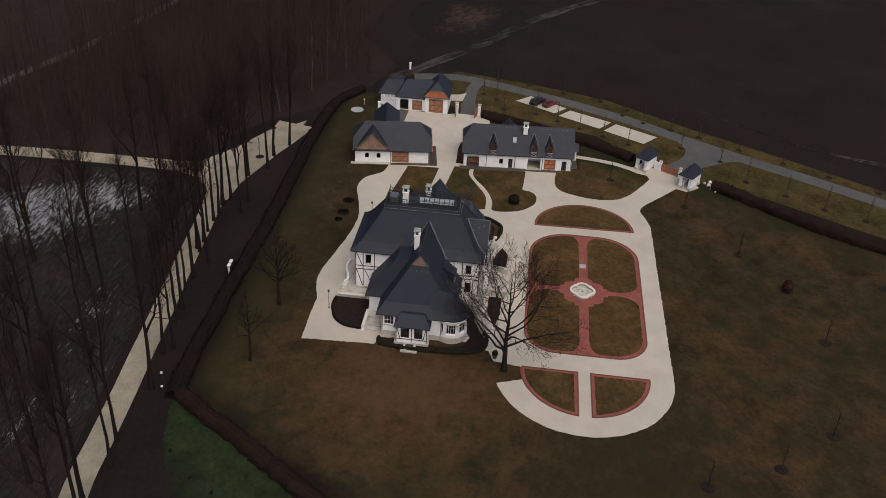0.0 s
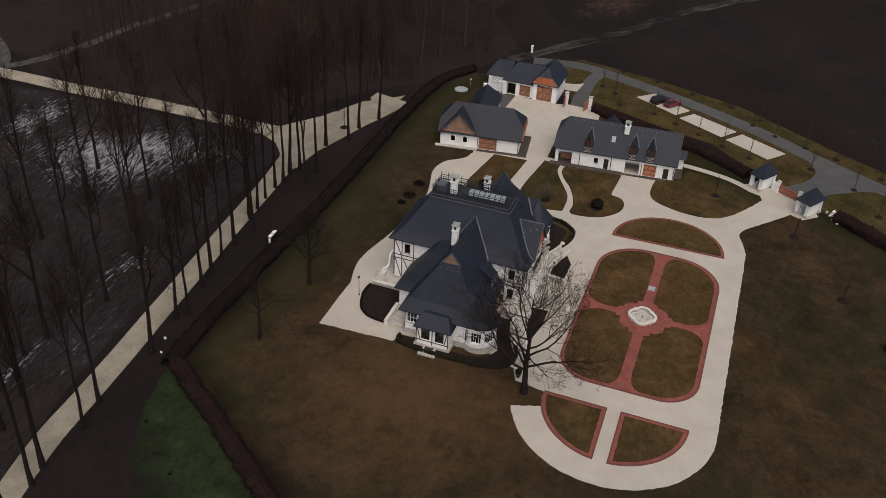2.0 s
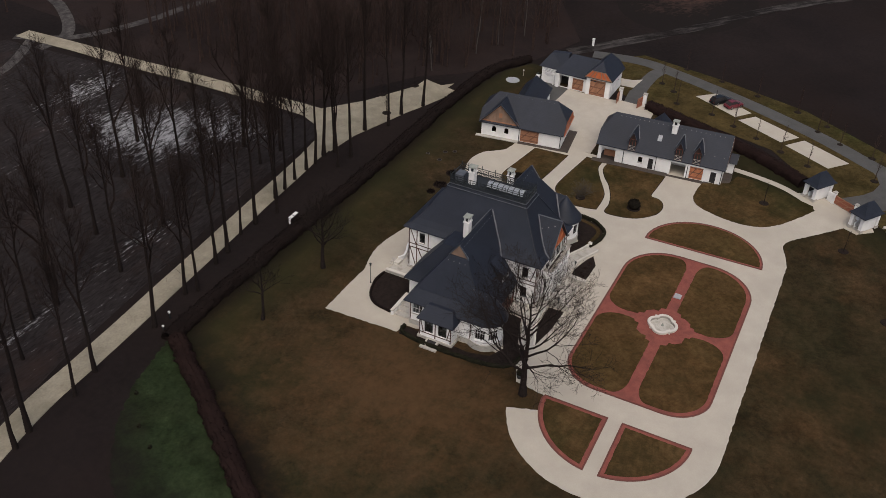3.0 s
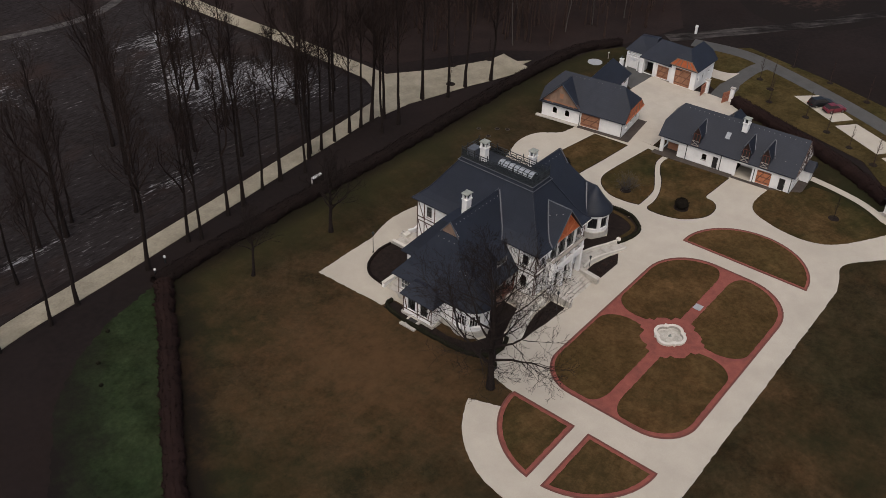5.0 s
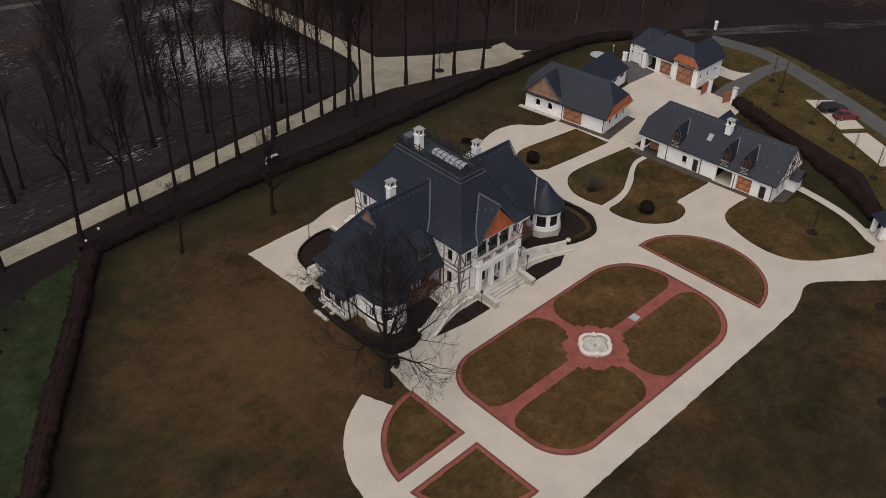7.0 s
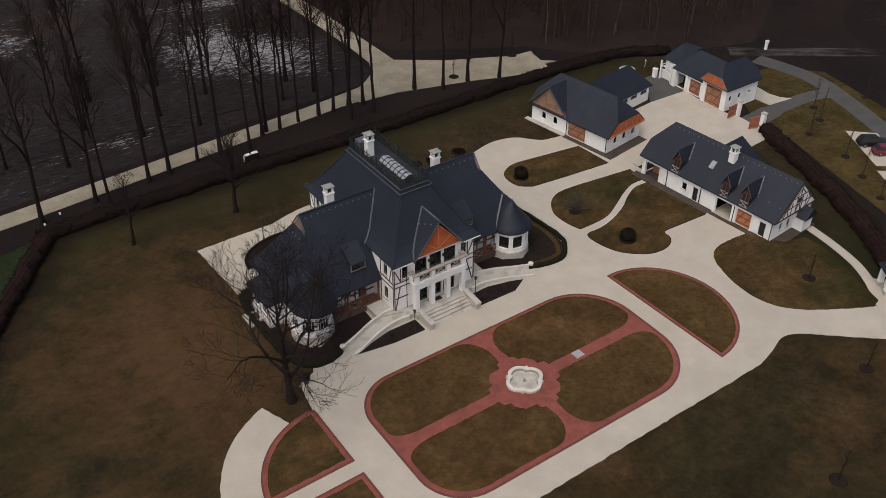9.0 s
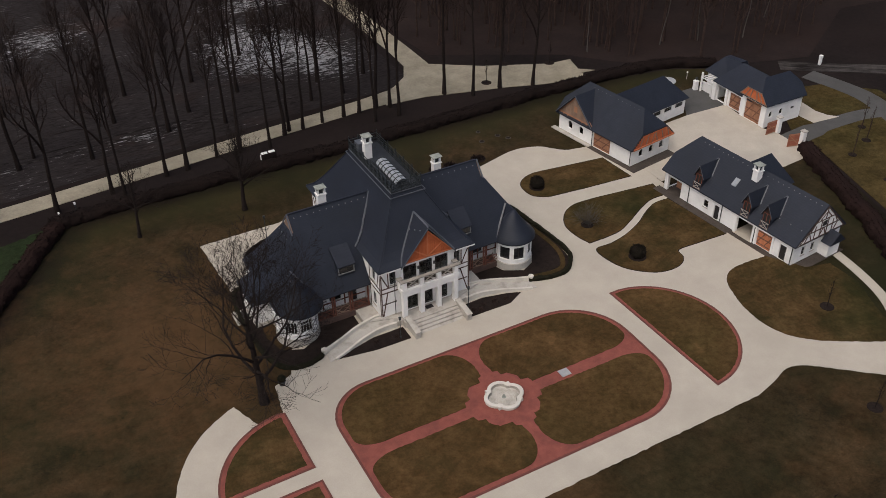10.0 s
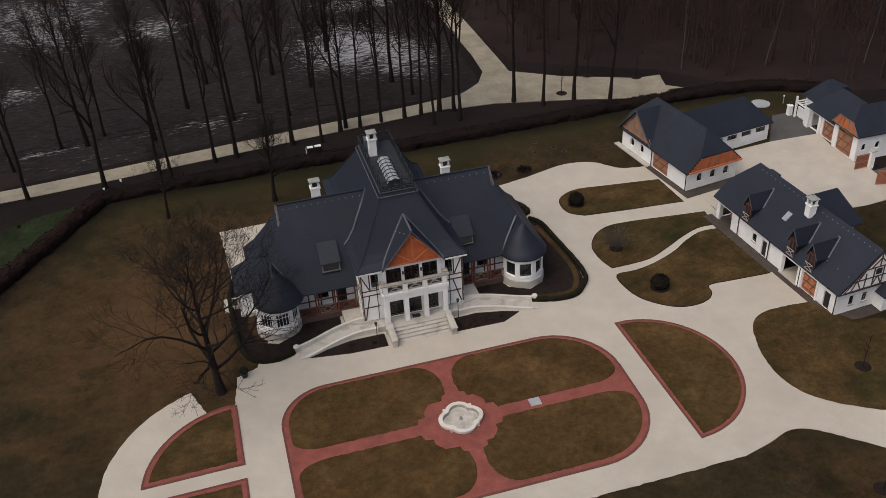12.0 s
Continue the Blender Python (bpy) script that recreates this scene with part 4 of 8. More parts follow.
def door(w, parent, u0, u1, z0, z1, mat=None, leaves=1, name="door", boards=True, deep=0.16):
    """A boarded door in a wall."""
    w.holes.append((u0, u1, z0, z1))
    mat = mat or DARKDOOR
    g = Geo()
    for k in range(leaves):
        a, b = u0 + (u1 - u0) * k / leaves + 0.012, u0 + (u1 - u0) * (k + 1) / leaves - 0.012
        w.slab(g, a, b, z0, z1, -deep - 0.06, -deep)
    d = part(name, g, mat, parent)
    if boards:
        lw = (u1 - u0) / leaves
        for k in range(leaves):
            a, b = u0 + lw * k + 0.04, u0 + lw * (k + 1) - 0.04
            n = max(2, int(lw / 0.32))
            for j in range(n):
                p = Geo()
                w.slab(p, a + (b - a) * j / n + 0.008, a + (b - a) * (j + 1) / n - 0.008, z0 + 0.03, z1 - 0.03, -deep, -deep + 0.02)
                part("board", p, mat, d)
            for z in (z0 + 0.15 * (z1 - z0), z0 + 0.52 * (z1 - z0), z0 + 0.88 * (z1 - z0)):
                p = Geo()
                w.slab(p, a, b, z - 0.08, z + 0.08, -deep + 0.02, -deep + 0.05)
                part("rail", p, DOORBRACE if mat is not DARKDOOR else DARKDOOR, d)
            p = Geo()
            p.beam(w.at(a + 0.05, -deep + 0.035, z0 + 0.18 * (z1 - z0)), w.at(b - 0.05, -deep + 0.035, z0 + 0.86 * (z1 - z0)), 0.03, 0.14)
            part("brace", p, DOORBRACE if mat is not DARKDOOR else DARKDOOR, d)
    else:
        p = Geo()
        w.slab(p, u1 - 0.16, u1 - 0.10, z0 + 1.0, z0 + 1.12, -deep, -deep + 0.06)
        part("handle", p, CHROME, d, "small metal handle")
    return d


def timbers(w, parent, lines, mat=None, width=0.13, out=0.045):
    """Half-timbering: bars on the face of a wall, given as (u, z, u, z)."""
    for u0, z0, u1, z1 in lines:
        g = Geo()
        a, b = Vector(w.at(u0, out / 2 - 0.01, z0)), Vector(w.at(u1, out / 2 - 0.01, z1))
        g.beam(a, b, out + 0.02, width) if abs(z1 - z0) < 0.01 else g.beam(a, b, width, out + 0.02, (w.n[0], w.n[1], 0))
        part("timber", g, mat or TIMBER, parent)


def snow_guards(parent, a, b, step=0.75, size=0.042):
    """Small pale snow guards in a row, each a part of its own."""
    a, b = Vector(a), Vector(b)
    n = max(1, int((b - a).length / step))
    for i in range(n + 1):
        p = a.lerp(b, i / n)
        part("snow_guard", Geo().box(p.x - size, p.y - size, p.z - 0.02, p.x + size, p.y + size, p.z + 0.08), GUARD, parent)


def chimney(parent, x, y, z0, z1, w=1.0, d=0.8):
    c = part("chimney", Geo().loft([[(x - w / 2, y - d / 2, z0), (x + w / 2, y - d / 2, z0), (x + w / 2, y + d / 2, z0), (x - w / 2, y + d / 2, z0)], [(x - w / 2, y - d / 2, z1 - 1.0), (x + w / 2, y - d / 2, z1 - 1.0), (x + w / 2, y + d / 2, z1 - 1.0), (x - w / 2, y + d / 2, z1 - 1.0)]]), WHITE, parent, "white rendered chimney")
    g = Geo().box(x - w / 2 - 0.10, y - d / 2 - 0.10, z1 - 1.0, x + w / 2 + 0.10, y + d / 2 + 0.10, z1 - 0.88)
    for sx in (-1, 1):
        for sy in (-1, 1):
            g.box(x + sx * (w / 2 - 0.09) - 0.09, y + sy * (d / 2 - 0.09) - 0.09, z1 - 0.88, x + sx * (w / 2 - 0.09) + 0.09, y + sy * (d / 2 - 0.09) + 0.09, z1 - 0.18)
    part("hood", g, WHITE, c, "open white smoke hood")
    part("cap", Geo().loft([[(x + sx * (w / 2 + 0.13), y + sy * (d / 2 + 0.13), z1 - 0.18) for sx, sy in ((-1, -1), (1, -1), (1, 1), (-1, 1))], [(x + sx * (w / 2 + 0.13), y + sy * (d / 2 + 0.13), z1 - 0.10) for sx, sy in ((-1, -1), (1, -1), (1, 1), (-1, 1))], [(x + sx * 0.2, y + sy * 0.15, z1 + 0.08) for sx, sy in ((-1, -1), (1, -1), (1, 1), (-1, 1))]]), COPPER, c, "greenish grey cap slab")
    part("flue", Geo().box(x - w / 2 + 0.22, y - d / 2 + 0.22, z1 - 0.88, x + w / 2 - 0.22, y + d / 2 - 0.22, z1 - 0.28), DARKMETAL, c, "near-black flue box inside the hood")
    return c


def rect(x0, y0, x1, y1, z):
    return [(x0, y0, z), (x1, y0, z), (x1, y1, z), (x0, y1, z)]


# ---- the manor house ----
CX = 0.0
house = thing("manor_house", (CX, 26, 0), "white half-timbered manor house with steep dark slate roofs", "house")
FLOOR1, FLOOR2, EAVE = 0.85, 4.75, 7.40
# plinth and main block walls
pl = Geo().prism([(CX - 5.75, 16.75), (CX + 5.75, 16.75), (CX + 5.75, 36.6), (CX - 5.75, 36.6)], 0.0, FLOOR1 - 0.06)
part("plinth", pl, STONE, house, "pale stone plinth")
WX = 5.6
wf_l = Wall((CX - WX, 16.9), (CX - 3.15, 16.9), FLOOR1, EAVE)
wf_r = Wall((CX + 3.15, 16.9), (CX + WX, 16.9), FLOOR1, EAVE)
wl = Wall((CX - WX, 36.5), (CX - WX, 16.9), FLOOR1, EAVE)
wr = Wall((CX + WX, 16.9), (CX + WX, 36.5), FLOOR1, EAVE)
wb_ = Wall((CX + WX, 36.5), (CX - WX, 36.5), FLOOR1, EAVE)
# Near-black floor put in so the hall behind the glass looks unlit.
part("inner_floor", Geo().box(CX - 5.2, 17.25, FLOOR1 - 0.058, CX + 5.2, 20.4, FLOOR1), INTERIOR, house, "hall floor coloured near black as if unlit")
part("window_bay", Geo().box(CX - 3.1, 20.4, FLOOR1, CX + 3.1, 20.6, EAVE - 0.1), INTERIOR, house, "inner wall behind the glazing")
window(wf_l, house, 1.15, 1.95, 5.05, 6.75, 1, 2)
window(wf_r, house, 0.5, 1.3, 5.05, 6.75, 1, 2)
window(wl, house, 17.4, 18.3, 5.05, 6.7, 1, 2)
window(wl, house, 17.4, 18.3, 1.7, 3.5, 1, 2)
window(wl, house, 1.65, 2.55, 5.2, 6.85, 1, 2)
window(wr, house, 1.3, 2.2, 5.05, 6.7, 1, 2)
window(wr, house, 16.4, 17.6, 5.0, 6.7, 2, 2)
window(wb_, house, 2.0, 3.2, 5.0, 6.7, 2, 2)
window(wb_, house, 8.0, 9.2, 5.0, 6.7, 2, 2)
for w in (wf_l, wf_r, wl, wr, wb_):
    g = Geo()
    w.body(g)
    part("wall", g, WHITE, house, "white rendered wall")
T0, T1, T2, T3 = FLOOR1 + 0.12, 4.15, 4.75, EAVE - 0.12
timbers(wf_l, house, [(0.09, T0, 0.09, T3), (0, T1, 2.45, T1), (0, T2, 2.45, T2), (0.15, 6.6, 0.95, T2), (0.95, 6.9, 0.95, T2), (0.2, T0, 0.85, T1), (0.2, 2.6, 1.9, 2.6), (0, T3, 2.45, T3)])
timbers(wf_r, house, [(2.36, T0, 2.36, T3), (0, T1, 2.45, T1), (0, T2, 2.45, T2), (2.25, 6.7, 1.45, T2), (1.42, 6.9, 1.42, T2), (2.2, T0, 1.3, T1), (0.2, 2.6, 2.2, 2.6), (0, T3, 2.45, T3)])
timbers(wl, house, [(19.5, T0, 19.5, T3), (14.2, T1, 19.6, T1), (14.2, T2, 19.6, T2), (16.9, T0, 16.9, T3), (18.7, T2, 19.4, T3), (0.1, T0, 0.1, T3), (0, T1, 6, T1), (0, T2, 6, T2), (1.3, T0, 1.3, T3), (3.1, T0, 3.1, T3), (5.8, T0, 5.8, T3), (0.2, T1, 1.2, T0), (0.2, T3, 1.2, T2), (2.9, T0, 1.5, T1), (3.2, T0, 5.7, T1)])
timbers(wr, house, [(0.1, T0, 0.1, T3), (0, T1, 4.4, T1), (0, T2, 4.4, T2), (2.9, T0, 2.9, T3), (0.2, T3, 1.0, T2), (13.2, T1, 19.5, T1), (13.2, T2, 19.5, T2), (19.4, T0, 19.4, T3)])
timbers(wb_, house, [(0.1, T0, 0.1, T3), (11.1, T0, 11.1, T3), (0, T1, 11.2, T1), (0, T2, 11.2, T2), (4.5, T0, 4.5, T3), (6.6, T0, 6.6, T3)])

# entrance bay: recessed doors below, three tall windows above
wd = Wall((CX - 3.15, 16.72), (CX + 3.15, 16.72), FLOOR1, FLOOR2 - 0.45)
for k in range(3):
    u = 0.45 + k * 1.9
    window(wd, house, u, u + 1.6, FLOOR1 + 0.05, 3.62, 2, 1, surround=False)
g = Geo()
wd.body(g)
part("wall", g, WHITE, house)
wu = Wall((CX - 3.15, 16.72), (CX + 3.15, 16.72), FLOOR2, EAVE + 0.2)
for k in range(3):
    u = 0.32 + k * 1.98
    window(wu, house, u, u + 1.66, FLOOR2 + 0.12, 7.12, 2, 1, surround=False)
g = Geo()
wu.body(g)
part("wall", g, WHITE, house)
for u in (2.15, 4.13):
    g = Geo()
    wu.slab(g, u - 0.09, u + 0.09, 6.25, 6.62, 0, 0.14)
    part("wall_lamp", g, DARKMETAL, house, "small dark wall lantern")
gs = Geo().box(CX - 3.15, 16.7, FLOOR2 - 0.44, CX + 3.15, 17.7, FLOOR2 - 0.005)
part("lintel", gs, WHITE, house)
# the orange gable, set in the notch of the main roof
GA, GB, GY = 11.15, 7.55, 16.5
gm = CX + 0.12
gab = part("gable", Geo().loft([[(gm - 3.1, GY, GB), (gm + 3.1, GY, GB), (gm, GY, GA)], [(gm - 3.1, GY + 0.23, GB), (gm + 3.1, GY + 0.23, GB), (gm, GY + 0.23, GA)]]), ORANGE, house, "vivid orange boarded gable")
for k in range(22):
    x = -3.05 + k * 0.28
    top = GA - 0.22 - max(abs(x), abs(x + 0.28)) * (GA - GB) / 3.1
    if top > GB + 0.15:
        part("board", Geo().box(gm + x + 0.012, GY - 0.045, GB + 0.06, gm + x + 0.268, GY, top), ORANGE, gab)
for a, b in (((gm, GB + 0.1), (gm, GA - 0.2)), ((gm - 2.9, GB + 0.12), (gm + 2.9, GB + 0.12)), ((gm - 0.1, GB + 0.25), (gm - 1.75, GB + 1.5)), ((gm + 0.1, GB + 0.25), (gm + 1.75, GB + 1.5)), ((gm - 3.1, GB + 0.02), (gm, GA - 0.04)), ((gm + 3.1, GB + 0.02), (gm, GA - 0.04))):
    part("gable_beam", Geo().beam((a[0], GY - 0.07, a[1]), (b[0], GY - 0.07, b[1]), 0.14, 0.06, (0, 1, 0)), ORANGEBEAM, gab, "paler orange beam")

# portico: four square pillars, balcony with crossed railing
for k in range(4):
    x = CX - 3.22 + k * 2.15
    part("pillar", Geo().box(x - 0.25, 15.6, 0.78, x + 0.25, 16.2, FLOOR2 - 0.38), WHITE, house, "square white pillar")
    part("balcony_post", Geo().box(x - 0.25, 15.58, FLOOR2 + 0.02, x + 0.25, 16.05, FLOOR2 + 1.05), WHITE, house)
part("portico_beam", Geo().box(CX - 3.5, 15.66, 3.72, CX + 3.5, 16.14, FLOOR2 - 0.384), WHITE, house, "deep white beam over the pillars")
part("balcony_floor", Geo().box(CX - 3.62, 15.54, FLOOR2 - 0.38, CX + 3.62, 16.718, FLOOR2), WHITE, house, "white balcony slab")
part("balcony_tiles", Geo().box(CX - 3.5, 16.06, FLOOR2 + 0.004, CX + 3.5, 16.70, FLOOR2 + 0.03), COBBLE, house, "dark balcony floor tiles")
part("handrail", Geo().box(CX - 3.75, 15.50, FLOOR2 + 1.05, CX + 3.75, 15.95, FLOOR2 + 1.17), COPING, house, "wide weathered balcony coping")
for s in (-1, 1):
    part("handrail", Geo().box(CX + s * 3.8, 16.12, FLOOR2 + 1.05, CX + s * 3.15, 16.7, FLOOR2 + 1.17), COPING, house)
    part("balcony_side", Geo().box(CX + s * 3.7, 16.12, FLOOR2 + 0.02, CX + s * 3.5, 16.7, FLOOR2 + 1.04), WHITE, house)
for k in range(3):
    x0, x1 = CX - 3.22 + k * 2.15 + 0.34, CX - 3.22 + (k + 1) * 2.15 - 0.34
    for a, b in (((x0, FLOOR2 + 0.15), (x1, FLOOR2 + 0.95)), ((x0, FLOOR2 + 0.95), (x1, FLOOR2 + 0.15)), ((x0, FLOOR2 + 0.10), (x1, FLOOR2 + 0.10)), ((x0, FLOOR2 + 0.98), (x1, FLOOR2 + 0.98))):
        part("baluster", Geo().beam((a[0], 15.8, a[1]), (b[0], 15.8, b[1]), 0.075, 0.08), STONE, house)
for x in (CX - 3.95, CX + 4.05):
    part("downpipe", Geo().tube([(x, 16.62 if abs(x - CX) > 5 else 16.75, EAVE - 0.1), (x, 16.62 if abs(x - CX) > 5 else 16.75, 0.9)], [0.04, 0.04], 8), DARKMETAL, house, "dark downpipe")

# main roof: steep hip with flared eaves, a flat platform and a notch for the gable roof
E0, E1 = (CX - 6.0, 16.3, CX + 6.0, 37.2), (CX - 1.75, 21.0, CX + 1.75, 32.2)
ZR, GR, GH = 13.85, 11.72, 3.42
STEPS = [(0.0, EAVE), (0.0, EAVE + 0.14), (0.16, EAVE + 0.62), (0.30, EAVE + 1.35), (0.46, EAVE + 2.45)]
FG = 0.46 + 0.54 * (GR - STEPS[-1][1]) / (ZR - STEPS[-1][1])
STEPS += [(FG, GR), (1.0, ZR)]


def between(f, z):
    return rect(*[a + (b - a) * f for a, b in zip(E0, E1)], z)


def verge(z):
    """Half the width of the gable roof at a height."""
    return max(0.0, GH * (GR - z) / (GR - EAVE))


mr, gr = Geo(), Geo()
for (fa, za), (fb, zb) in zip(STEPS, STEPS[1:]):
    A, B = between(fa, za), between(fb, zb)
    for i, j in ((1, 2), (2, 3), (3, 0)):
        mr.add([A[i], A[j], B[j], B[i]], [(0, 1, 2, 3)])
    if za >= GR - 0.01:
        mr.add([A[0], A[1], B[1], B[0]], [(0, 1, 2, 3)])
        continue
    for s in (-1, 1):
        va, vb = (gm + s * verge(za), A[0][1], za), (gm + s * verge(zb), B[0][1], zb)
        ca, cb = (A[0], B[0]) if s < 0 else (A[1], B[1])
        q = [ca, va, vb, cb]
        mr.add(q if s < 0 else q[::-1], [(0, 1, 2, 3)])
        fa_, fb_ = (va[0], 16.12, za), (vb[0], 16.12, zb)
        for dz in (0.0, -0.14):
            gq = [(x, y, z + dz) for x, y, z in (fa_, fb_, vb, va)]
            gr.add(gq if (s > 0) == (dz == 0.0) else gq[::-1], [(0, 1, 2, 3)])
        gr.add([fa_, fb_, (fb_[0], 16.12, zb - 0.14), (fa_[0], 16.12, za - 0.14)], [(0, 1, 2, 3)])
mr.add(between(1.0, ZR), [(0, 1, 2, 3)])
mr.add([(E0[0], E0[1], EAVE), (gm - GH, E0[1], EAVE), (gm - GH, 17.0, EAVE), (gm + GH, 17.0, EAVE), (gm + GH, E0[1], EAVE), (E0[2], E0[1], EAVE), (E0[2], E0[3], EAVE), (E0[0], E0[3], EAVE)][::-1], [tuple(range(8))])
part("main_roof", mr, SLATE, house, "steep dark slate hip roof with flared eaves")
part("gable_roof", gr, SLATE, house, "small steep slate roof over the entrance gable")
for s in (-1, 1):
    pts = [(gm + s * verge(z), between(f, z)[0][1], z + 0.04) for f, z in STEPS[1:6]]
    part("valley_flashing", Geo().tube(pts, [0.10] * 5, 6), FLASH, house, "grey lead valley")
    part("verge_board", Geo().beam((gm + s * (GH - 0.1), 16.07, EAVE + 0.05), (gm, 16.07, GR - 0.07), 0.10, 0.07, (0, 1, 0)), FLASH, house, "grey verge flashing")
    part("eave_board", Geo().box(gm + s * GH, E0[1] - 0.03, EAVE - 0.14, CX + s * 6.0, E0[1] + 0.03, EAVE + 0.02), WHITE, house, "white eaves board")
part("ridge_cap", Geo().beam((gm, 16.1, GR + 0.03), (gm, between(FG, GR)[0][1], GR + 0.03), 0.2, 0.07), FLASH, house)
for k in range(3):
    snow_guards(house, (gm - 0.6 - 0.25 * k, 16.9 + 0.8 * k, GR - 0.7 - 0.3 * k), (gm - 0.62 - 0.25 * k, 16.95 + 0.8 * k, GR - 0.72 - 0.3 * k))
for c_ in range(4):
    pts = [between(f, z + 0.03)[c_] for f, z in ((0.02, EAVE + 0.18), (0.16, EAVE + 0.62), (0.30, EAVE + 1.35), (0.46, EAVE + 2.45), (1.0, ZR))]
    part("hip_cap", Geo().tube(pts, [0.09] * 5, 6), SLATE, house)
plat = part("roof_platform", Geo().box(CX - 1.85, 20.9, ZR - 0.05, CX + 1.85, 32.3, ZR + 0.14), LEADDARK, house, "dark lead-clad roof platform")
for k, (d, z) in enumerate(((0.02, 0.10), (0.30, -0.28))):
    x0, x1, y0, y1 = CX - 1.85 - d, CX + 1.85 + d, 20.9 - d, 32.3 + d
    for a, b in (((x0, y0), (x1, y0)), ((x1, y0), (x1, y1)), ((x1, y1), (x0, y1)), ((x0, y1), (x0, y0))):
        part("cornice", Geo().beam((*a, ZR + z), (*b, ZR + z), 0.09, 0.09), FLASH, plat, "grey lead cornice")
part("skylight", Geo().box(CX - 0.8, 21.7, ZR + 0.14, CX + 0.8, 28.1, ZR + 0.30), LEADDARK, plat, "low skylight kerb")
vault = lambda a, r, y: (CX + r * math.cos(radians(a)), y, ZR + 0.28 + 0.85 * r * math.sin(radians(a)))
for k in range(8):
    y = 21.85 + k * 0.78
    part("skylight_rib", Geo().tube([vault(a, 0.76, y) for a in range(0, 181, 20)], [0.045] * 10, 6), DARKMETAL, plat, "dark curved glazing rib")
    if k < 7:
        for a in (8, 50, 92, 134):
            q = [vault(b, 0.72, yy) for b, yy in ((a, y + 0.07), (a + 36, y + 0.07), (a + 36, y + 0.71), (a, y + 0.71))]
            o = [vault(b, 0.745, yy) for b, yy in ((a, y + 0.07), (a + 36, y + 0.07), (a + 36, y + 0.71), (a, y + 0.71))]
            part("skylight_pane", Geo().loft([q, o]), SKYPANE, plat, "skylight pane toned pale for the sky's reflection")
rail = Geo()
RX0, RX1, RY0, RY1 = CX - 1.8, CX + 1.8, 20.95, 32.25
for a, b in (((RX0, RY0), (RX1, RY0)), ((RX1, RY0), (RX1, RY1)), ((RX1, RY1), (RX0, RY1)), ((RX0, RY1), (RX0, RY0))):
    for z in (0.2, 0.62, 1.3):
        rail.beam((*a, ZR + z), (*b, ZR + z), 0.075, 0.075)
    n = max(2, int(math.dist(a, b) / 0.95))
    for i in range(n):
        p, q = [tuple(np.array(a) + (np.array(b) - np.array(a)) * j / n) for j in (i, i + 1)]
        rail.beam((*p, ZR + 0.1), (*p, ZR + (1.75 if i % 2 == 0 else 1.3)), 0.085, 0.085)
        m = tuple((np.array(p) + np.array(q)) / 2)
        d = (np.array(q) - np.array(p)) * 0.28
        rail.beam((m[0] - d[0], m[1] - d[1], ZR + 0.72), (m[0] + d[0], m[1] + d[1], ZR + 0.72), 0.06, 0.06)
        rail.beam((m[0] - d[0], m[1] - d[1], ZR + 1.0), (m[0] + d[0], m[1] + d[1], ZR + 1.0), 0.06, 0.06)
        rail.beam((m[0] - d[0], m[1] - d[1], ZR + 0.72), (m[0] - d[0], m[1] - d[1], ZR + 1.0), 0.06, 0.06)
        rail.beam((m[0] + d[0], m[1] + d[1], ZR + 0.72), (m[0] + d[0], m[1] + d[1], ZR + 1.0), 0.06, 0.06)
        rail.beam((*p, ZR + 0.2), (*q, ZR + 0.62), 0.055, 0.055)
        rail.beam((*p, ZR + 0.62), (*q, ZR + 0.2), 0.055, 0.055)
part("railing", rail, DARKMETAL, plat, "black wrought-iron roof railing with scrolls")
part("roof_hatch", Geo().box(CX - 1.3, 30.6, ZR + 0.14, CX + 0.2, 31.8, ZR + 1.35), FLASH, plat, "dark roof hatch housing")
chimney(house, -0.75, 29.4, ZR, 16.95, 0.85, 0.85)
chimney(house, -7.95, 26.5, 10.5, 13.85, 0.95, 0.75)
chimney(house, 6.75, 26.7, 10.5, 13.45, 0.95, 0.75)


